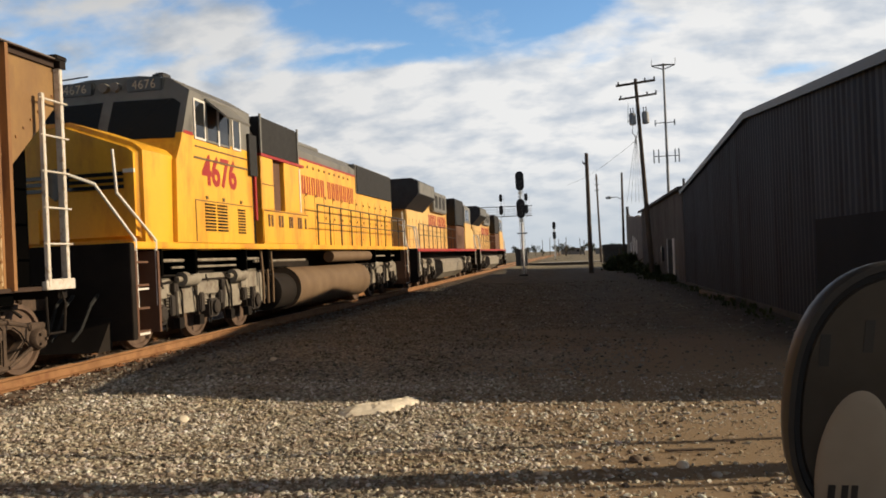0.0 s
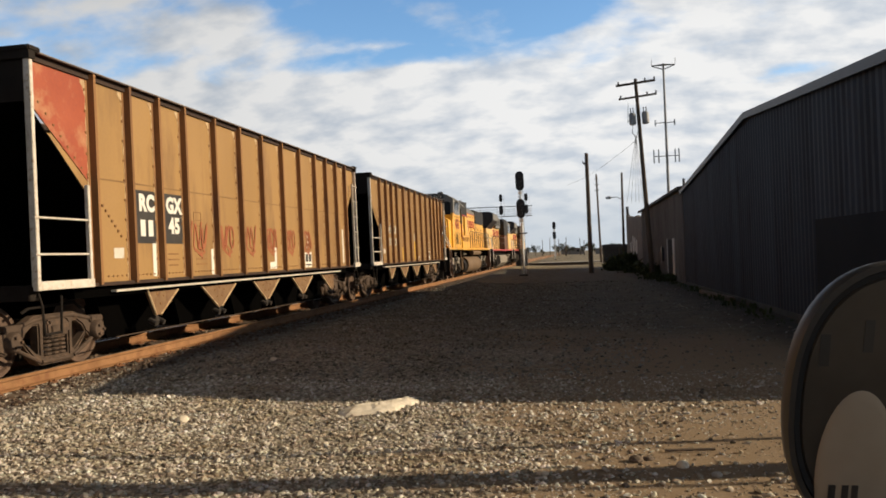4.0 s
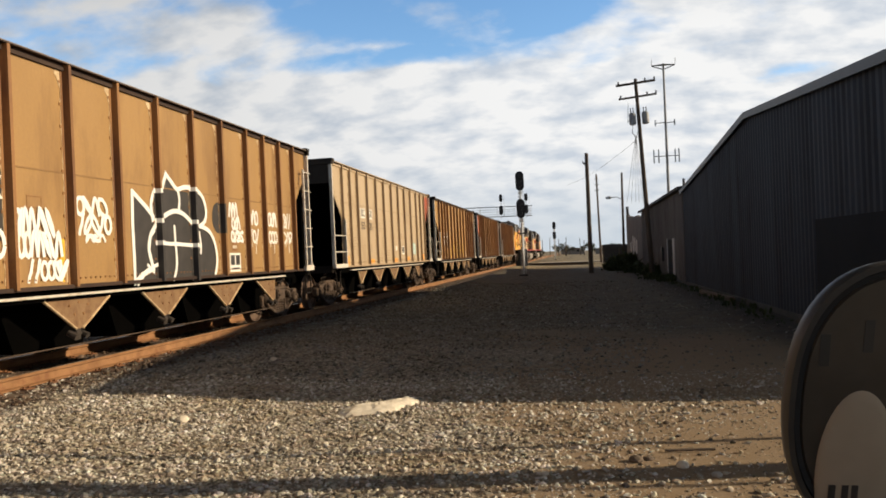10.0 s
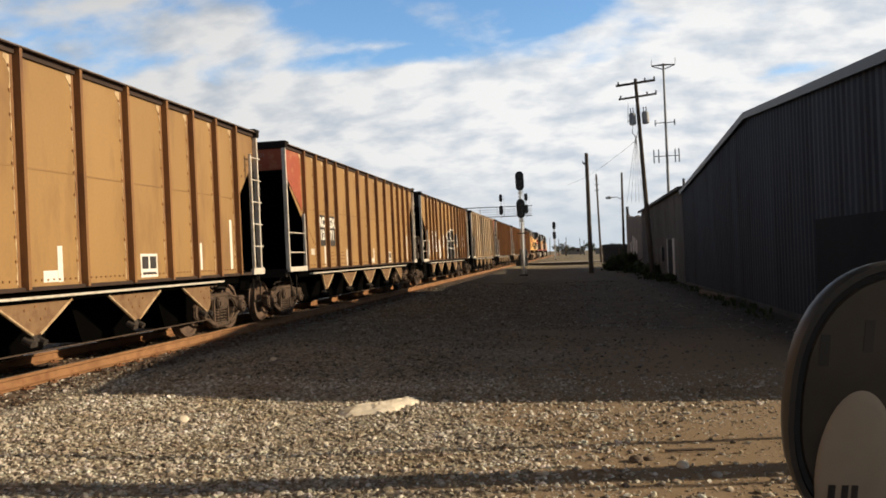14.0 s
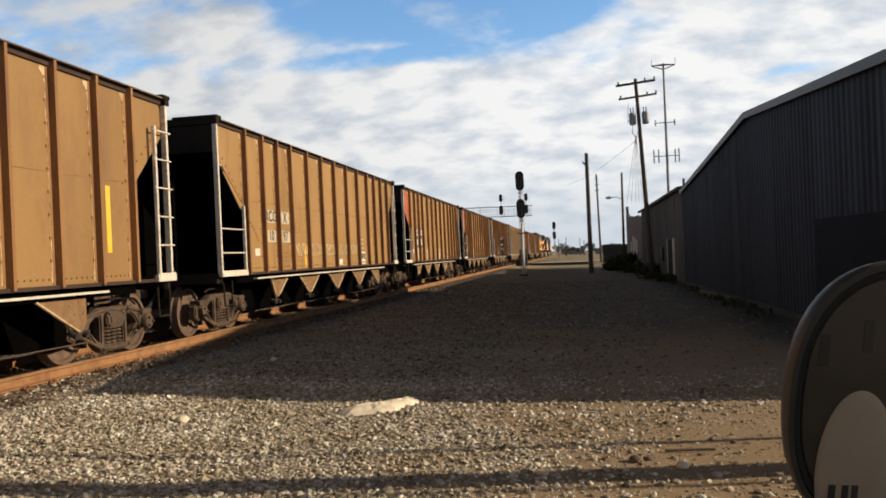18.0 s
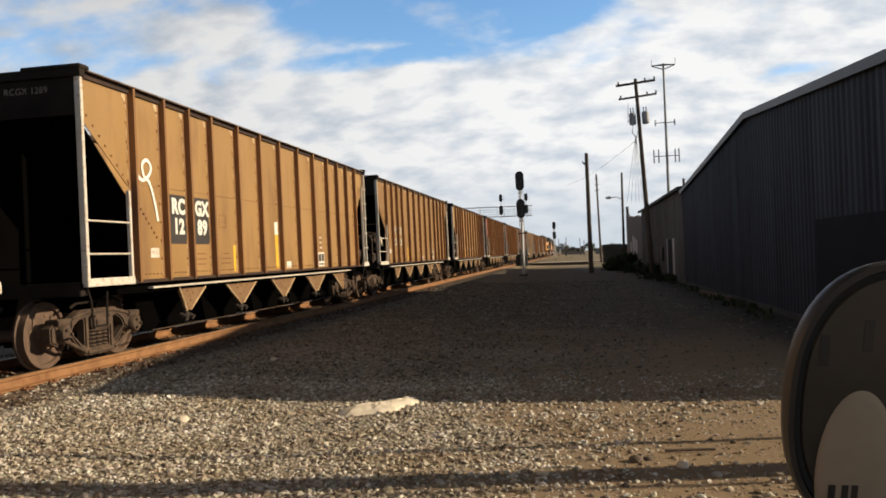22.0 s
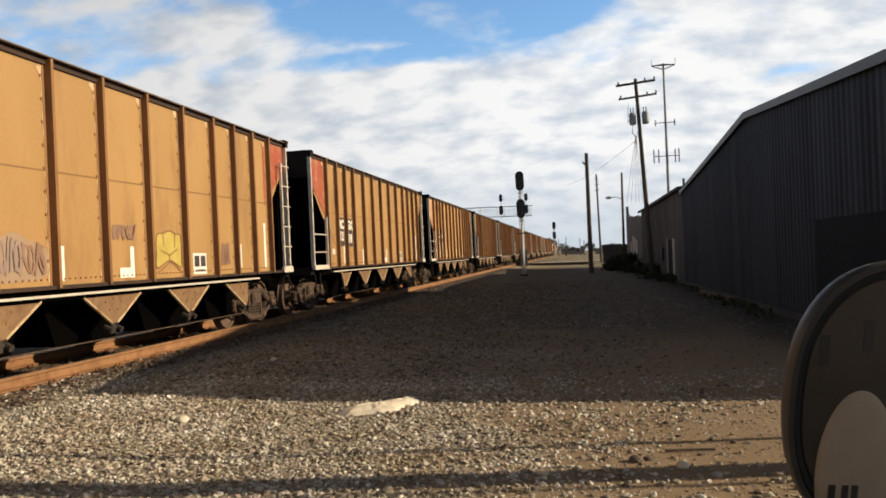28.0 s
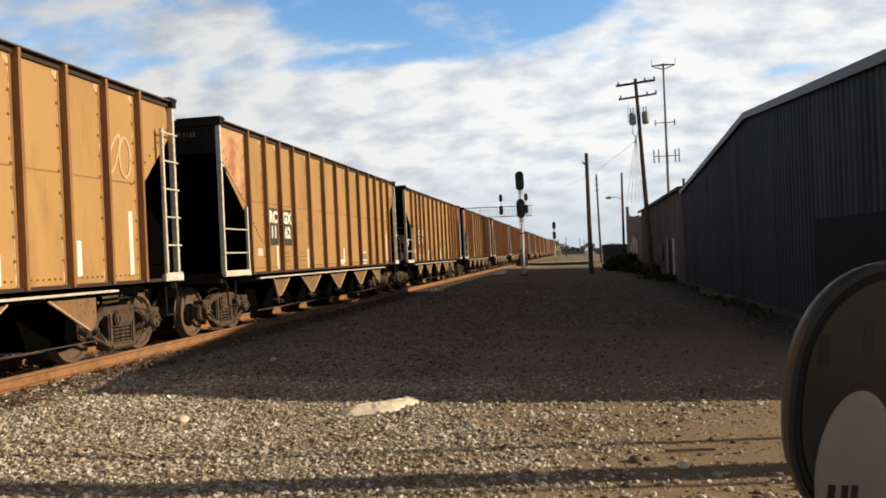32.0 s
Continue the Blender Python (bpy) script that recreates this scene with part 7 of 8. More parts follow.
stone_field("gravel", 40000, -7.2, 3.2, 5.2, 10.9, 0.010, 0.032, 1, "loose grey and brown gravel on the yard", gravelly)
# deeper fields take the darkened stones, with shade put into their colour
stone_field("gravel", 30000, -7.3, 4.2, 10.6, 24.0, 0.012, 0.038, 2, "loose gravel deeper in the yard, darkened for shade", gravelly, "shade_stones")
stone_field("gravel", 11000, -7.0, 4.0, 23.5, 44.0, 0.02, 0.05, 8, "loose gravel far down the yard, darkened for shade", gravelly, "shade_stones")
stone_field("pebbles", 16000, -2.5, 3.2, 5.2, 11.5, 0.004, 0.012, 6, "fine pebbles pressed into the dirt")
stone_field("ballast", 9000, -10.5, -6.3, 5.0, 40.0, 0.02, 0.05, 3, "rust-dusted track ballast", lambda x, y, r: abs(abs(x - TRACK) - 0.755) > 0.13, "ballast_stones")


def rock(x, y, s, seed, material, label, squash=0.6):
    rnd = random.Random(seed)
    bm = B()
    bmesh.ops.create_icosphere(bm, subdivisions=2, radius=s)
    for v in bm.verts:
        v.co *= 1 + 0.35 * noise.noise(v.co * 9 + Vector((seed, 0, 0)))
        v.co.z *= squash
    thing("rock", bm, M[material], label, "rock", "loose rocks on the yard", at=pose(x, y, ground_z(x, y) + s * 0.25, rz=rnd.uniform(0, 360)))


def low_shed():
    g = empty("low_shed", pose(2.9, 97, 0), "dark low open-sided shed far across the yard", "shed")
    part("roof", box(B(), 0, 3.9, 0, 4, 1.75, 2.2, 0.03), M["dark_metal"], g, "dark flat roof")
    part("back_wall", box(B(), 0.1, 3.8, 3.7, 3.8, 0, 1.75), M["dark_metal"], g)
    # dark sheet added across the open space under the roof
    part("side_panel", box(B(), 0.2, 3.7, 0.5, 0.6, 0.35, 1.75), M["dark_metal"], g, "dark sheet filling the space under the roof")
    for x in (0.1, 1.9, 3.7):
        part("post", box(B(), x - 0.06, x + 0.06, 0.1, 0.22, 0, 1.75), M["pole"], g)


low_shed()
thing("timber_kerb", box(B(), -3.7, 3.9, -0.15, 0.15, 0, 0.30, 0.02), M["pole"], "long dark timber laid across the end of the yard", "timber", at=pose(-2.4, 95.8, 0, rz=-11))


def slab():
    """A broken, weathered lump of pale concrete, half sunk in the gravel."""
    bm = B()
    rings = []
    for j in range(9):
        f = j / 8
        ring = []
        for k in range(40):
            a = 2 * math.pi * k / 40
            q = Vector((math.cos(a), math.sin(a), 0))
            edge = 1 + 0.34 * noise.noise(q * 1.3 + Vector((4, 0, 0))) + 0.20 * noise.noise(q * 4.5) + 0.08 * noise.noise(q * 11)
            x, y = 0.56 * f * edge * q.x, 0.20 * f * edge * q.y
            y += 0.16 * (x * 1.6) ** 2
            z = 0.065 * (1 - f ** 3) - 0.03 * (f > 0.99) + 0.022 * noise.noise((x * 9, y * 9, 1.0)) + 0.012 * noise.noise((x * 28, y * 28, 5.0))
            ring.append(bm.verts.new((x, y, z)))
        rings.append(ring)
    for p, q in zip(rings[1:], rings[2:]):
        for k in range(40):
            bm.faces.new((p[k], q[k], q[(k + 1) % 40], p[(k + 1) % 40]))
    bm.faces.new(rings[1])
    bmesh.ops.delete(bm, geom=rings[0], context="VERTS")
    bmesh.ops.recalc_face_normals(bm, faces=bm.faces[:])
    thing("concrete_slab", bm, M["pale_concrete"], "broken pale concrete slab lying in gravel", "slab", at=pose(-2.17, 8.83, ground_z(-2.17, 8.83) + 0.01, rz=47))


slab()
for k, (x, y, s, mt) in enumerate(((0.39, 6.60, 0.06, "sleeper"), (0.50, 6.66, 0.045, "sleeper"), (0.73, 6.45, 0.055, "pale_concrete"), (0.77, 7.96, 0.035, "sleeper"), (0.63, 8.93, 0.03, "pale_concrete"),
                                  (-4.87, 12.49, 0.06, "pale_concrete"), (-0.38, 6.47, 0.03, "pale_concrete"), (-0.30, 6.2, 0.035, "pale_concrete"), (1.25, 9.0, 0.05, "concrete"), (1.0, 8.9, 0.05, "concrete"), (-4.1, 7.9, 0.07, "pale_concrete"), (0.95, 6.2, 0.04, "concrete"))):
    rock(x, y, s, k, mt, "pale broken stone on the yard" if mt != "sleeper" else "dark clod of earth on the yard")
for k, (x, y) in enumerate(((4.2, 21.6), (4.15, 21.2), (3.95, 17.4), (4.2, 23.5))):
    rock(x, y, (0.05, 0.07, 0.05, 0.06)[k], 40 + k, "footing", "pale rubble by the warehouse footing", 0.4)
thing("timber", box(B(), -0.09, 0.09, -2.4, 2.4, 0, 0.14, 0.02), M["sleeper"], "old grey timber lying along the footing", "timber", at=pose(4.35, 27.5, 0.0, rz=2))
thing("stick", rod(B(), (-0.2, 0, 0.02), (0.2, 0.03, 0.025), 0.012, 6), M["sleeper"], "short dark stick on the dirt", "stick", at=pose(0.85, 6.9, ground_z(0.85, 6.9)))


# poles out of the picture, whose shadows cross the yard
def shadow_pole(x, y, h, r):
    p = wood_pole((x, y, 0), h, 0.0, r)
    return tagged(p, "wooden pole at the edge of the yard", "pole")


shadow_pole(7.0, 7.30, 8.0, 0.21)
shadow_pole(7.6, 7.08, 8.0, 0.03)
shadow_pole(8.2, 8.45, 8.0, 0.05)


# ---------------------------------------------------------------- the parked vehicle beside the camera, and its mirror
TRUCK_SIDE = 0.66


def parked_truck():
    """A pickup that stands just beside the camera, nose along the track; only its mirror reaches into the picture."""
    g = empty("pickup_truck", pose(TRUCK_SIDE, 0, 0), "dark grey parked pickup truck beside the camera", "pickup truck")
    W = 1.88
    side = [(1.62, 0.48), (1.62, 0.92), (1.50, 1.08), (0.30, 1.16), (-3.55, 1.12), (-3.62, 0.55), (-2.98, 0.48), (-2.90, 0.70), (-2.60, 0.86), (-2.30, 0.70), (-2.22, 0.42), (0.32, 0.42), (0.40, 0.70), (0.72, 0.86), (1.04, 0.70), (1.12, 0.48)]
    bm = prism(B(), side, 0, 0.0, W)
    bmesh.ops.bevel(bm, geom=[e for e in bm.edges if abs(e.verts[0].co.x - e.verts[1].co.x) < 1e-4], offset=0.035, segments=2, affect="EDGES")
    part("body", bm, M["truck_paint"], g, "dark grey painted body", smooth=True)
    bm = B()
    lo = [(0.05, 0.35, 1.15), (W - 0.05, 0.35, 1.15), (W - 0.05, -1.75, 1.12), (0.05, -1.75, 1.12)]
    hi = [(0.20, -0.28, 1.74), (W - 0.20, -0.28, 1.74), (W - 0.20, -1.55, 1.74), (0.20, -1.55, 1.74)]
    va, vb = [bm.verts.new(p) for p in lo], [bm.verts.new(p) for p in hi]
    bm.faces.new(va); bm.faces.new(vb[::-1])
    for k in range(4):
        bm.faces.new((va[k], vb[k], vb[(k + 1) % 4], va[(k + 1) % 4]))
    bmesh.ops.recalc_face_normals(bm, faces=bm.faces[:])
    bmesh.ops.bevel(bm, geom=bm.edges[:], offset=0.04, segments=2, affect="EDGES")
    cab = part("cab", bm, M["truck_paint"], g, "dark grey cab", smooth=True)
    pane = prism(B(), [(0.02, 1.22), (-0.28, 1.66), (-1.45, 1.66), (-1.58, 1.22)], 0, -0.004, 0.004)
    part("side_window", pane, M["glass"], cab, "dark side window", at=Matrix.Translation((0.098, 0, 0)) @ Matrix.Translation((0, 0, 1.44)) @ pose(0, 0, 0, 0, 14.5, 0) @ Matrix.Translation((0, 0, -1.44)))
    for y in (1.66, -3.66):
        part("bumper", box(B(), 0.02, W - 0.02, y - 0.07, y + 0.07, 0.42, 0.62, 0.03), M["dark_metal"], g, smooth=True)
    part("door_handle", box(B(), -0.03, 0.01, -1.35, -1.15, 0.98, 1.02, 0.008), M["dark_metal"], g)
    tyre = None
    for x, y in product((0.13, W - 0.13), (0.72, -2.60)):
        if tyre is None:
            tyre = part("tyre", lathe(B(), [(-0.11, 0.22), (-0.12, 0.34), (-0.08, 0.37), (0.08, 0.37), (0.12, 0.34), (0.11, 0.22)], "X", 28), M["rubber"], g, "black rubber tyre", smooth=True, at=pose(x, y, 0.37))
            rim_me = to_mesh("rim", lathe(B(), [(-0.10, 0.05), (-0.115, 0.12), (-0.09, 0.22), (0.09, 0.22), (0.115, 0.12), (0.10, 0.05)], "X", 20), M["galv"])
            t = tyre
        else:
            t = again(tyre, pose(x, y, 0.37))
        new("rim", rim_me).parent = t


parked_truck()


def wing_mirror():
    f, d = 1445.0, 0.75
    cx, cy = (1597 - 784) / f * d, -(711 - 441) / f * d
    at = STAND @ pose(cx, cy, -d, rx=10)
    m = empty("wing_mirror", at, "dark rounded vehicle wing mirror with convex spot mirror", "wing mirror")

    def ring(a, b, z, n=48, e=2.4):
        r = []
        for k in range(n):
            t = 2 * math.pi * k / n
            c, s = math.cos(t), math.sin(t)
            r.append((a * math.copysign(abs(c) ** (2 / e), c), b * math.copysign(abs(s) ** (2 / e), s), z))
        return r

    def skin(rings, cap0=True, cap1=True):
        bm = B()
        R = [[bm.verts.new(p) for p in r] for r in rings]
        for p, q in zip(R, R[1:]):
            for k in range(len(p)):
                bm.faces.new((p[k], p[(k + 1) % len(p)], q[(k + 1) % len(p)], q[k]))
        if cap0:
            bm.faces.new(R[0][::-1])
        if cap1:
            bm.faces.new(R[-1])
        bmesh.ops.recalc_face_normals(bm, faces=bm.faces[:])
        return bm

    a, b = 0.108, 0.134
    part("housing", skin([ring(a * 0.5, b * 0.55, -0.06), ring(a * 0.8, b * 0.82, -0.045), ring(a * 0.97, b * 0.97, -0.015), ring(a, b, 0.0), ring(a * 0.985, b * 0.988, 0.006), ring(a * 0.935, b * 0.948, 0.006), ring(a * 0.925, b * 0.94, -0.006)]), M["mirror_shell"], m, "dusty dark rounded housing", smooth=True)
    part("gasket", skin([ring(a * 0.93, b * 0.945, -0.005), ring(a * 0.92, b * 0.935, 0.003), ring(a * 0.875, b * 0.90, 0.0028), ring(a * 0.86, b * 0.885, -0.002)]), M["rubber"], m, "black rubber rim", smooth=True)
    part("mirror_glass", skin([ring(a * 0.87, b * 0.893, -0.004), ring(a * 0.87, b * 0.893, 0.0005), ring(a * 0.855, b * 0.88, 0.0035)]), M["mirror_glass"], m, "mirror glass tinted dark for its reflection")
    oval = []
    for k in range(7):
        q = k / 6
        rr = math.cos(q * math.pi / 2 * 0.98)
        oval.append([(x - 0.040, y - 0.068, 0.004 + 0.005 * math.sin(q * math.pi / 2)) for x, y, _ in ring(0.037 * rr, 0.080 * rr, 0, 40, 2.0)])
    part("spot_mirror", skin(oval), M["spot_mirror"], m, "convex spot mirror with reflected ground painted pale", smooth=True)
    # thin dark bars on the spot mirror and the glass
    for x, h in ((-0.062, 0.020), (-0.050, 0.014), (-0.041, 0.022)):
        part("sticker_bar", box(B(), x - 0.003, x + 0.003, -0.098 - h, -0.078, 0.0070, 0.0093), M["mirror_shell"], m)
    for x, y in ((-0.038, 0.065), (-0.077, 0.052)):
        part("sticker_bar", box(B(), x - 0.0045, x + 0.0045, y - 0.017, y + 0.013, 0.0034, 0.0040), M["mirror_shell"], m)
    hold = at.inverted() @ Vector((TRUCK_SIDE + 0.03, 0.42, 1.13))
    part("mirror_arm", bent(B(), [Vector((0.06, -0.10, -0.05)), Vector((0.20, -0.17, -0.06)), hold], 0.018, 10), M["mirror_shell"], m)


wing_mirror()


# ---------------------------------------------------------------- the train made up
TRAVEL = (115.914, -2.6494, 0.0546, -0.3967)
TAILS = (113.72, 97.30, 80.90, 64.86, 48.24, 32.00, 15.71, -0.55, -17.04, -33.35, -49.75, -66.10, -82.45, -98.88, -115.28)


def travelled(t):
    u = (t - 16) / 16
    return sum(c * u ** (k + 1) for k, c in enumerate(TRAVEL))


def on_track(y, t):
    return pose(TRACK, y + travelled(t), RAIL, ry=-0.7)


base_car = hopper_car()
beige_car = hopper_car("beige", "beige_rib")
cars = []
for n in range(15):
    y = TAILS[n] + 0.21
    if n == 3:
        beige_car.matrix_basis = on_track(y, 0)
        cars.append(beige_car)
    else:
        cars.append(copy_thing(base_car, on_track(y, 0)))
for o in (*base_car.children_recursive, base_car):
    bpy.data.objects.remove(o)


def corner_panel(car, material, label, lead=False, rib=RIBS[0]):
    pts = [(0.05, TOP - 0.11), (0.05, 3.414), (rib - 0.088, 2.522), (rib - 0.088, TOP - 0.11)]
    if lead:
        pts = [(LEN - y, z) for y, z in pts]
    part("corner_panel", prism(B(), pts, 0, SHEET, SHEET + 0.004), M[material], car, label)


def end_number(car, text):
    part("end_number", words(text, 0.125, 0.002, 1.05), M["loco_truck"], car, "pale numerals on the end sheet", at=pose(0.78, -0.004, 3.76, 90))


def dress_cars():
    c = cars[0]
    tagged(c, "worn tan open-top coal hopper car with pale number squares")
    number_boards(c, "RCG", "X", "10", "86", "grey")
    small_marks(c, "yellow")
    part("reflective_strip", panel(B(), 7.14, 7.26, 1.2, 1.95), M["yellow_mark"], c, "yellow reflective strip")
    part("reflective_strip", panel(B(), 7.14, 7.26, 1.955, 2.24), M["grey_sign"], c, "pale worn reflective strip")
    c = cars[1]
    tagged(c, "tan open-top coal hopper car with red graffiti")
    number_boards(c, "RC", "GX", "", "45")
    small_marks(c)
    for k in range(6):
        y = RIBS[3 + k] + 0.12
        scrawl(c, "graffiti", y, y + 0.66, 1.60, 2.06, 0.042, "red_spray", 10 + k, 4, "faded red spray-painted tag")
        bm = B()
        ribbon(bm, [(y + 0.18, 1.62), (y + 0.42, 1.50), (y + 0.58, 1.56), (y + 0.40, 1.64), (y + 0.48, 1.46)], 0.05)
        part("graffiti_arrow", bm, M["red_spray"], c)
    corner_panel(c, "oxide", "faded red corner panel")
    c = cars[2]
    tagged(c, "tan open-top coal hopper car with yellow graffiti")
    number_boards(c, "RC", "GX", "13", "45")
    small_marks(c, "yellow")
    part("reflective_strip", panel(B(), 1.58, 1.68, 1.22, 2.19), M["yellow_mark"], c, "tall yellow reflective strip")
    star = [[(5.55, 1.75), (5.50, 2.0), (5.66, 2.36), (5.70, 1.9), (5.78, 1.3)], [(5.72, 1.86), (5.95, 1.75), (6.18, 2.02), (6.22, 2.36)], [(6.2, 2.02), (6.24, 1.5), (6.30, 1.32), (6.12, 1.22)], [(5.60, 1.62), (6.05, 1.68), (5.80, 1.55), (5.92, 1.78), (6.12, 1.72), (6.15, 1.5), (6.0, 1.42)], [(5.62, 1.2), (5.70, 1.42), (5.92, 1.2)]]
    curl = [[(6.65, 1.72), (6.68, 2.0), (6.85, 2.08), (7.08, 1.98), (7.14, 1.65), (7.02, 1.50), (6.82, 1.62), (6.72, 1.45), (6.72, 1.3)], [(6.72, 1.38), (6.95, 1.40), (6.98, 1.18)], [(7.04, 1.36), (7.08, 1.18)]]
    letter = [[(7.82, 2.2), (7.95, 2.28), (8.08, 2.15), (8.08, 1.7), (8.16, 1.5)], [(8.06, 2.14), (8.3, 2.16)], [(8.08, 1.24), (8.10, 1.5), (8.30, 1.62), (8.45, 1.5), (8.55, 1.7)]]
    tail = [[(9.0, 1.3), (9.2, 1.95), (9.4, 1.3)], [(9.05, 1.5), (9.5, 1.6)], [(9.1, 1.75), (9.45, 1.9), (9.45, 1.35)]]
    for strokes in (star, curl, letter, tail):
        bm = B()
        for pts in strokes:
            ribbon(bm, pts, 0.042)
        part("graffiti", bm, M["yellow_spray"], c, "thin yellow spray-painted tag")
    end_number(c, "RCGX 1345")
    c = cars[3]
    tagged(c, "beige open-top coal hopper car with a faded red corner")
    for y, t, n in ((3.37, "RC", "555"), (4.24, "GX", "135")):
        part("letter_board", panel(B(), y - 0.28, y + 0.28, 2.58, 2.88), M["white"], c, "white painted letter square")
        side_text(c, t, 0.34, y, 2.73, "black", "dark block letters", fat=0.005)
        side_text(c, n, 0.33, y, 2.33, "black", "dark thin numerals")
    for y0, y1, z0, z1, mt, lb in ((7.60, 8.04, 1.16, 1.29, "orange_mark", "orange label"), (9.67, 10.27, 1.19, 1.32, "orange_mark", "orange label"), (12.84, 13.28, 1.17, 1.41, "orange_mark", "orange label"), (4.19, 4.64, 1.17, 1.29, "orange_mark", "orange label"),
                                   (1.26, 1.66, 1.15, 1.40, "orange_mark", "orange label"), (7.80, 8.08, 1.58, 1.73, "white", "white plate"), (10.92, 11.50, 1.42, 1.86, "teal_mark", "teal information panel"), (8.88, 9.30, 1.42, 1.73, "white", "white inspection panel")):
        part("side_label", panel(B(), y0, y1, z0, z1), M[mt], c, lb)
    part("panel_fill", panel(B(), 8.92, 9.10, 1.48, 1.70, t=0.006), M["black"], c)
    part("panel_fill", panel(B(), 9.13, 9.26, 1.48, 1.70, t=0.006), M["black"], c)
    for j in range(7):
        part("print_line", panel(B(), 10.95, 11.46 - 0.10 * (j % 3 == 2) - 0.12 * (j == 6), 1.45 + 0.057 * (6 - j), 1.475 + 0.057 * (6 - j), t=0.006), M["white"], c, "white line of print")
    bm = B()
    rnd = random.Random(8)
    for y0, w, z0, n in ((5.40, 0.26, 2.22, 4), (5.25, 0.7, 1.22, 2), (6.5, 0.45, 1.22, 5), (3.2, 0.4, 1.55, 3), (4.1, 0.42, 1.55, 3), (2.02, 0.56, 1.6, 5), (8.7, 0.5, 2.0, 3), (11.95, 0.5, 1.5, 4), (11.0, 0.4, 1.22, 2)):
        for j in range(n):
            panel(bm, y0, y0 + w * rnd.uniform(0.7, 1.0), z0 + j * 0.085, z0 + j * 0.085 + 0.028, t=0.003)
    part("small_print", bm, M["beige_rib"], c, "faint bars of small print")["kind"] = "stuff"
    corner_panel(c, "oxide", "faded red corner panel", True, 1.09)
    c = cars[4]
    tagged(c, "tan open-top coal hopper car with large white graffiti")
    number_boards(c, "RC", "GX", "13", "06")
    small_marks(c, "yellow")
    left = [(6.66, 2.47), (7.04, 2.26), (7.31, 2.07), (7.36, 1.97), (7.14, 1.81), (7.08, 1.59), (7.19, 1.30), (6.84, 1.21), (6.65, 1.10), (6.65, 1.46), (6.64, 1.97)]
    crown = flow([(7.24, 2.05), (7.20, 2.30), (7.32, 2.52), (7.55, 2.56)], 4) + flow([(7.70, 2.82), (7.88, 2.70), (8.06, 2.60), (8.32, 2.65), (8.69, 2.65), (8.98, 2.52), (9.09, 2.29), (9.02, 2.10), (8.84, 2.01)], 4)
    arch = flow([(7.30, 2.02), (7.58, 2.13), (7.87, 2.22), (8.12, 2.22), (8.35, 2.15), (8.59, 2.02)], 4)
    bubble = flow([(8.84, 2.01), (9.19, 1.92), (9.40, 1.69), (9.46, 1.40), (9.36, 1.14)], 4)
    body = [(7.19, 1.30), (7.08, 1.59), (7.14, 1.81), (7.30, 1.97)] + arch[1:] + bubble + [(6.72, 1.08)]
    for k, (pts, edge, lb) in enumerate(((left, left + [left[0]], "black graffiti letter"), (crown, crown, "black graffiti crown"), (body, [(6.72, 1.08), (6.90, 1.22)] + flow([(7.19, 1.30), (7.08, 1.59), (7.14, 1.81), (7.30, 1.97)], 4) + arch[1:] + bubble, "black graffiti bubble letter"))):
        fill = part("graffiti", prism(B(), pts, 0, SHEET, SHEET + 0.003 + 0.0012 * k), M["black"], c, lb)
        bm = B()
        ribbon(bm, edge, 0.075, SHEET + 0.008 + 0.001 * k)
        part("graffiti_outline", bm, M["white_spray"], fill, "thick white outline")
    for pts, w in (([(7.91, 1.98), (7.92, 1.73), (7.94, 1.35), (7.82, 1.10)], 0.06), ([(7.32, 1.70), (7.73, 1.69), (8.21, 1.68), (8.83, 1.65)], 0.06), ([(8.79, 1.90), (8.84, 1.70), (8.82, 1.53)], 0.05),
                   ([(8.06, 2.60), (8.12, 2.44), (8.07, 2.22)], 0.065), ([(7.42, 1.38), (7.08, 1.30), (6.82, 1.20), (6.75, 1.10)], 0.055), ([(7.02, 1.36), (7.20, 1.24)], 0.05)):
        bm = B()
        ribbon(bm, flow(pts, 4), w, SHEET + 0.014)
        part("graffiti_stroke", bm, M["white_spray"], c, "white inner stroke")
    for y, z0, z1, bands in ((RIBS[6], 1.10, 2.54, (2.52, 2.05, 1.70)), (RIBS[7], 1.06, 2.66, (2.63, 2.07, 1.67)), (RIBS[8], 1.90, 2.45, ())):
        paint_rib(c, y, z0, z1, "black")
        for z in bands:
            paint_rib(c, y, z - 0.035, z + 0.035, "white_spray", 0.003)
    oval = [(9.62 + 0.27 * math.cos(k * 0.3142), 2.18 + 0.29 * math.sin(k * 0.3142)) for k in range(20)]
    part("graffiti", prism(B(), oval, 0, SHEET, SHEET + 0.004), M["black"], c, "dark sprayed oval patch")
    for k, (y0, y1, z0, z1, w, n) in enumerate(((1.50, 2.0, 1.30, 2.0, 0.05, 4), (2.22, 2.95, 1.50, 1.82, 0.05, 4), (3.08, 3.86, 1.48, 1.84, 0.06, 4), (4.08, 4.75, 1.75, 2.10, 0.055, 6), (4.10, 4.90, 1.48, 1.82, 0.055, 7), (4.25, 5.0, 1.20, 1.46, 0.05, 6), (5.27, 5.95, 2.04, 2.31, 0.055, 4), (5.30, 6.05, 1.80, 2.08, 0.055, 5), (5.48, 5.90, 1.70, 1.80, 0.04, 3))):
        scrawl(c, "graffiti", y0, y1, z0, z1, w, "white_spray", 51 + k, n, "dripping white spray-painted tag")
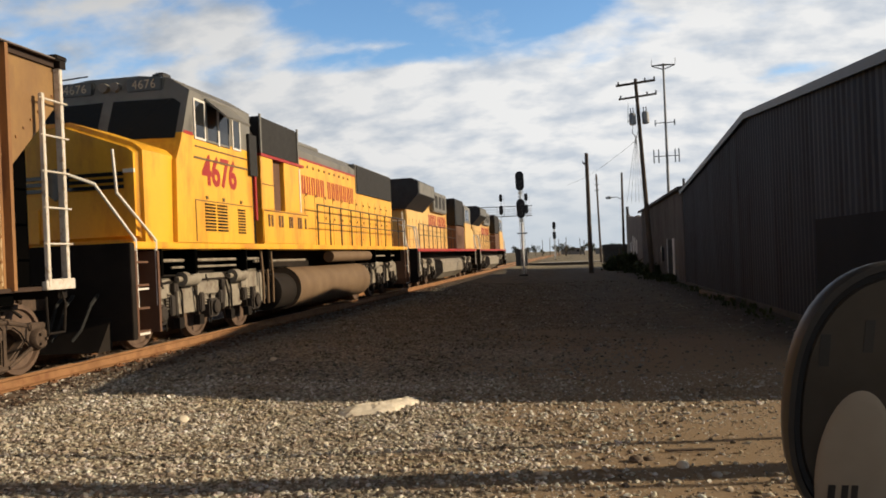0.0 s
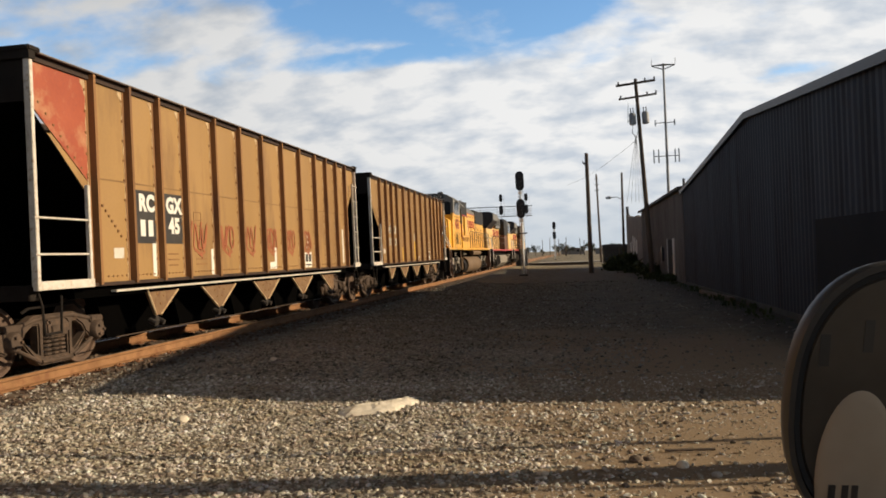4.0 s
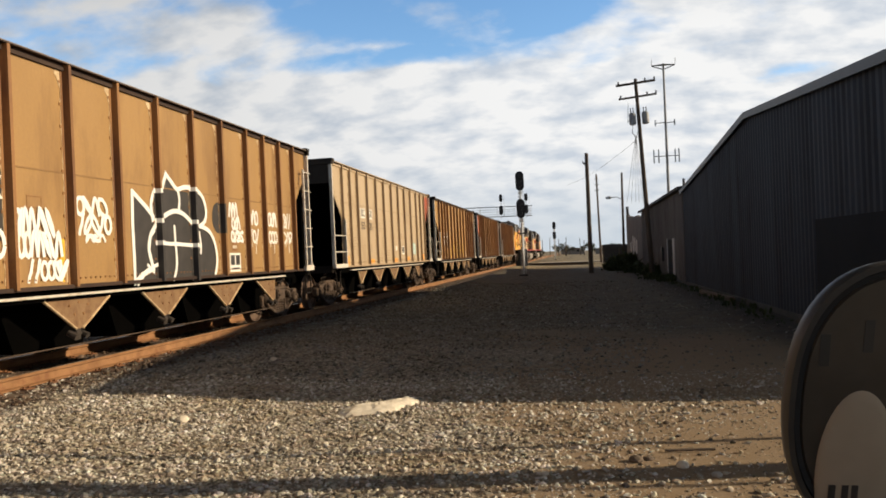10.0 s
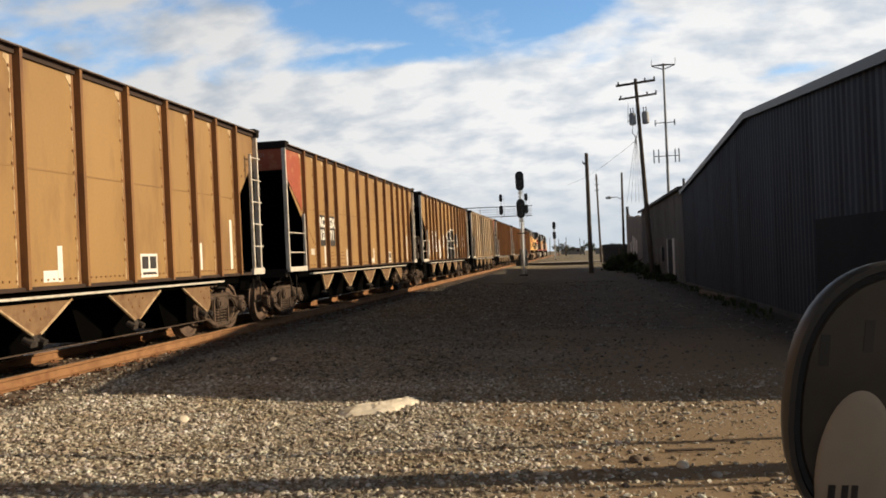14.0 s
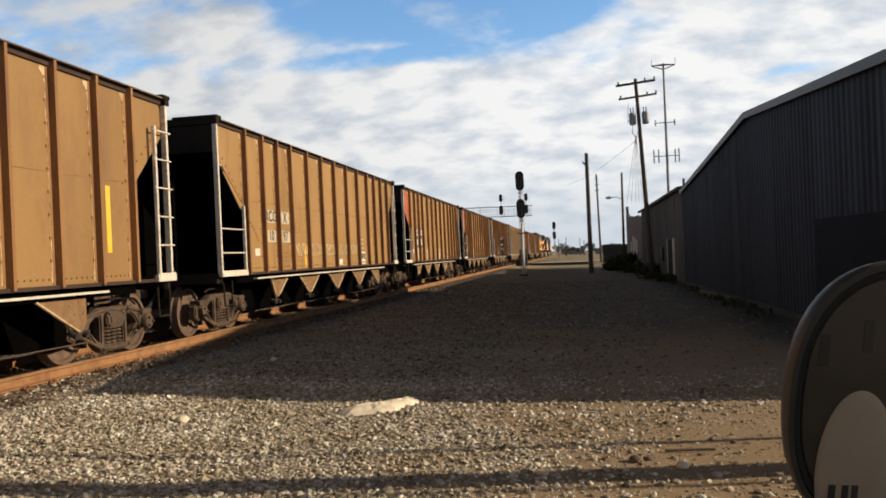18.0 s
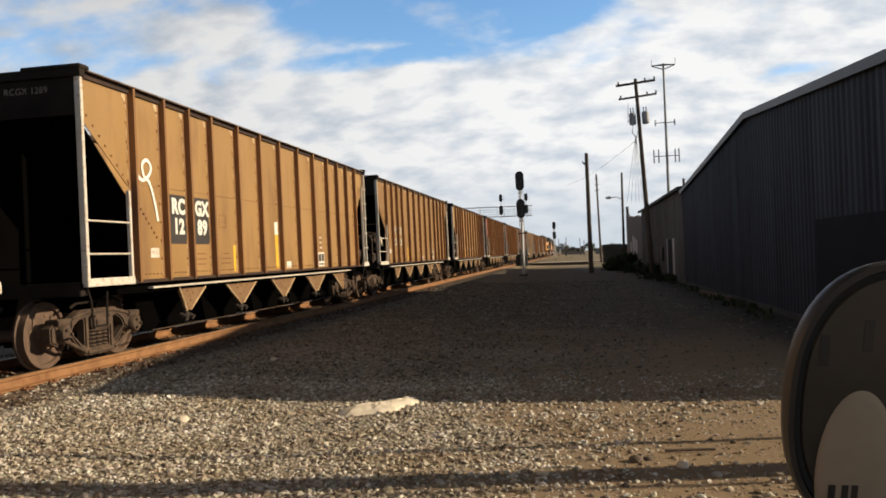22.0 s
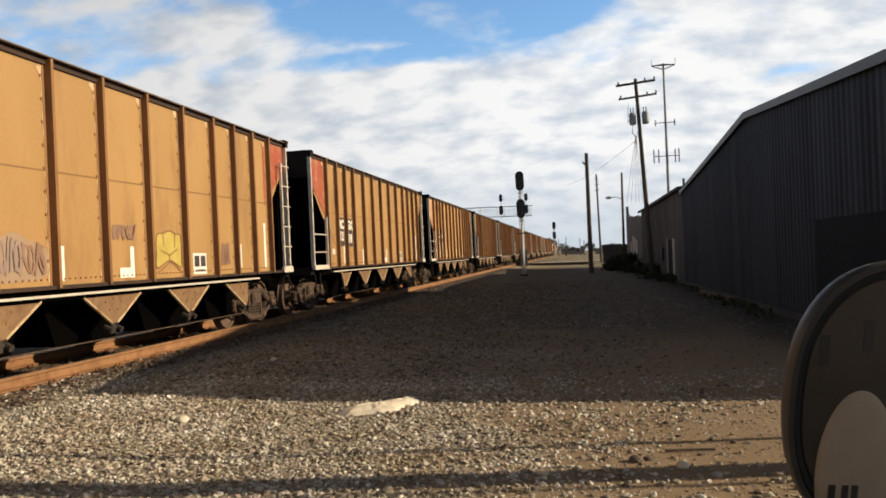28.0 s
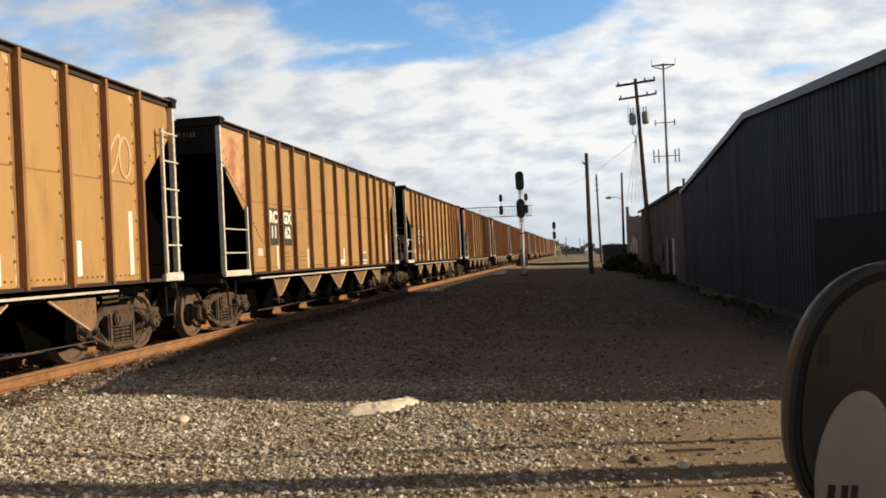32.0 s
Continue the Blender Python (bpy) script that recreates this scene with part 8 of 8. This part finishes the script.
    for k, (y0, y1, z0, z1, n) in enumerate(((10.08, 10.45, 2.20, 2.50, 3), (10.20, 10.55, 1.97, 2.22, 3), (10.15, 10.66, 1.74, 1.96, 4))):
        scrawl(c, "graffiti", y0, y1, z0, z1, 0.05, "white_spray", 65 + k, n, "dripping white spray-painted tag")
    part("reflective_strip", panel(B(), 4.87, 4.99, 1.46, 1.73), M["yellow_mark"], c, "yellow reflective strip")
    for k, y in enumerate((11.27, 12.30, 13.22)):
        scrawl(c, "graffiti", y - 0.23, y + 0.20, 2.08, 2.40, 0.045, "white_spray", 112 + k, 3, "dripping white spray-painted tag")
        scrawl(c, "graffiti", y - 0.22, y + 0.24, 1.72, 2.00, 0.045, "white_spray", 122 + k, 3, "dripping white spray-painted tag")
        for d, z in ((0.08, 1.52), (-0.13, 1.66)):
            bm = B()
            ribbon(bm, [(y + d, 1.80), (y + d + 0.004, z)], 0.02)
            part("paint_drip", bm, M["white_spray"], c)
    end_number(c, "RCGX 1306")
    c = cars[5]
    tagged(c, "tan open-top coal hopper car with a rust-red corner")
    number_boards(c, "RC", "GX", "12", "71")
    small_marks(c, bars=False)
    corner_panel(c, "oxide", "rust-red corner panel")
    part("end_panel", box(B(), -SHEET, SHEET, -0.003, 0.0, 3.42, TOP - 0.12), M["oxide"], c, "rust-red upper end sheet")
    end_number(c, "RCGX 1271")
    c = cars[6]
    tagged(c, "tan open-top coal hopper car with scuffed red corner")
    number_boards(c, "RC", "GX", "", "")
    small_marks(c, bars=False)
    corner_panel(c, "oxide", "scuffed red corner panel")
    c = cars[7]
    tagged(c, "worn tan hopper car with faint white graffiti")
    number_boards(c, "RCG", "X", "10", "97", "grey")
    small_marks(c, "yellow")
    for k in range(5):
        y = RIBS[4 + k] - 0.85
        scrawl(c, "graffiti", y, y + 0.75, 1.45, 1.75, 0.035, "pale_spray", 71 + k, 5, "faint white spray-painted tag")
    c = cars[8]
    tagged(c, "worn tan open-top hopper car with grey number squares")
    number_boards(c, "RCG", "X", "10", "76", "grey")
    small_marks(c, "yellow")
    part("reflective_strip", panel(B(), 12.95, 13.06, 1.55, 2.5), M["yellow_mark"], c, "yellow reflective strip")
    c = cars[9]
    tagged(c, "tan open-top coal hopper car with a white scribble")
    number_boards(c, "RC", "GX", "12", "89")
    small_marks(c, "yellow")
    part("reflective_strip", panel(B(), 7.10, 7.25, 1.2, 1.92), M["yellow_mark"], c, "yellow reflective strip")
    part("reflective_strip", panel(B(), 7.08, 7.27, 1.925, 2.2), M["white"], c, "white worn reflective strip")
    bm = B()
    y = RIBS[0] + 0.14
    ribbon(bm, flow([(y, 2.98), (y + 0.02, 2.74), (y + 0.16, 2.66), (y + 0.34, 2.74), (y + 0.42, 2.88), (y + 0.30, 2.98), (y + 0.16, 2.90), (y + 0.20, 2.72), (y + 0.36, 2.62), (y + 0.50, 2.30), (y + 0.56, 2.06)], 5), 0.055)
    part("graffiti", bm, M["white_spray"], c, "white looping chalk scribble")
    end_number(c, "RCGX 1289")
    c = cars[10]
    tagged(c, "tan open-top coal hopper car with faded red corner")
    number_boards(c, "RC", "GX", "12", "32", low=1.86)
    small_marks(c, bars=False)
    corner_panel(c, "scraped", "faded orange-red corner panel")
    end_number(c, "RCGX 1232")
    c = cars[11]
    tagged(c, "tan open-top coal hopper car with rusty red corners")
    number_boards(c, "RC", "GX", "12", "")
    small_marks(c, bars=False)
    corner_panel(c, "oxide", "faded red corner panel")
    c = cars[12]
    tagged(c, "tan open-top coal hopper car with small coloured graffiti")
    number_boards(c, "RC", "GX", "12", "46")
    small_marks(c, bars=False)
    for y in (2.28, 3.18):
        part("faded_patch", panel(B(), y, y + 0.66, 1.42, 1.72, t=0.003), M["red_wash"], c, "washed-out red painted patch")
    for k, (y0, y1, z0, z1, mt) in enumerate(((2.32, 2.90, 1.45, 1.70, "red_spray"), (3.22, 3.80, 1.45, 1.70, "red_spray"), (4.12, 4.80, 1.36, 1.80, "blue_spray"), (5.18, 5.62, 1.30, 1.72, "blue_spray"), (5.60, 6.05, 1.28, 1.66, "purple_spray"), (7.62, 8.22, 1.75, 1.95, "purple_spray"), (11.18, 11.50, 1.30, 1.72, "purple_spray"))):
        scrawl(c, "graffiti", y0, y1, z0, z1, 0.04, mt, 91 + k, 5, "small faded spray-painted tag")
    part("faded_patch", prism(B(), flow([(4.95, 1.26), (5.0, 1.62), (5.30, 1.74), (5.55, 1.80), (5.80, 1.70), (6.10, 1.62), (6.12, 1.28), (5.55, 1.20)], 4, True), 0, SHEET, SHEET + 0.003), M["lilac_wash"], c, "washed-out lilac painted patch")
    bubble = flow([(8.80, 1.55), (8.84, 1.82), (9.05, 1.86), (9.24, 1.90), (9.44, 1.85), (9.60, 1.82), (9.62, 1.50), (9.58, 1.30), (9.22, 1.42), (8.80, 1.30)], 4, True)
    fill = part("graffiti", prism(B(), bubble, 0, SHEET, SHEET + 0.003), M["yellow_wash"], c, "faded yellow bubble letter")
    for pts in (bubble + [bubble[0]], [(9.03, 1.86), (9.05, 1.66)], [(9.42, 1.84), (9.40, 1.64)], [(8.95, 1.58), (9.22, 1.50), (9.48, 1.60)], [(9.21, 1.50), (9.22, 1.40)], [(9.22, 1.40), (8.98, 1.28), (8.76, 1.22)], [(9.24, 1.40), (9.48, 1.28), (9.64, 1.22)]):
        bm = B()
        ribbon(bm, pts, 0.022)
        part("graffiti_outline", bm, M["rib"], fill, "thin dark outline")
    part("reflective_strip", panel(B(), 6.36, 6.47, 1.19, 1.64), M["white"], c, "white reflective strip")
    corner_panel(c, "oxide", "red corner panel", True)
    end_number(c, "RCGX 1246")
    c = cars[13]
    tagged(c, "tan open-top coal hopper car with pale scraped red corner")
    number_boards(c, "RC", "GX", "11", "62")
    small_marks(c, bars=False)
    corner_panel(c, "scraped", "red corner panel scraped to pale primer")
    end_number(c, "RCGX 1162")
    c = cars[14]
    small_marks(c, bars=False)
    scrawl(c, "graffiti", RIBS[11] + 0.1, RIBS[12] - 0.2, 2.6, 3.3, 0.04, "pale_spray", 97, 2, "faint chalk scribble")


dress_cars()
for n in range(15):
    if n not in (2, 4, 8, 12):
        for o in [c for c in cars[n].children if c.name.startswith(("brake_pipe", "brake_cylinder", "brake_lever"))]:
            bpy.data.objects.remove(o)
for n in (0, 8):
    for o in cars[n].children:
        if o.name.startswith("side_sheet"):
            o.material_slots[0].link = "OBJECT"
            o.material_slots[0].material = M["tan_dark"]
for n in (2, 10, 11, 12, 13, 14):
    for o in cars[n].children:
        if o.name.startswith("side_sheet"):
            o.material_slots[0].link = "OBJECT"
            o.material_slots[0].material = M["tan_light"]
LOCO_Y = 129.35
locos = [cab_loco(True), long_hood_loco()]
locos.append(copy_thing(locos[1], pose(0, 0, 0)))
for k, l in enumerate(locos):
    l.matrix_basis = on_track(LOCO_Y + k * LOCO_LEN, 0)


def motions():
    """The train draws away along the track, slowing a little; every wheel rolls with it."""
    whole = [(v, TAILS[n] + 0.21, WHEEL_R) for n, v in enumerate(cars)] + [(v, LOCO_Y + k * LOCO_LEN, LOCO_R) for k, v in enumerate(locos)]
    for v, y, r in whole:
        walk(v, [(float(t), on_track(y, t)) for t in range(33)])
        for w in v.children_recursive:
            if w.name.startswith("wheelset"):
                p = w.location.copy()
                rows = []
                for k in range(481):
                    t = k / 15
                    rows.append((t, pose(*p, rx=-math.degrees((travelled(t) - travelled(0)) / r) % 360)))
                walk(w, rows)


motions()
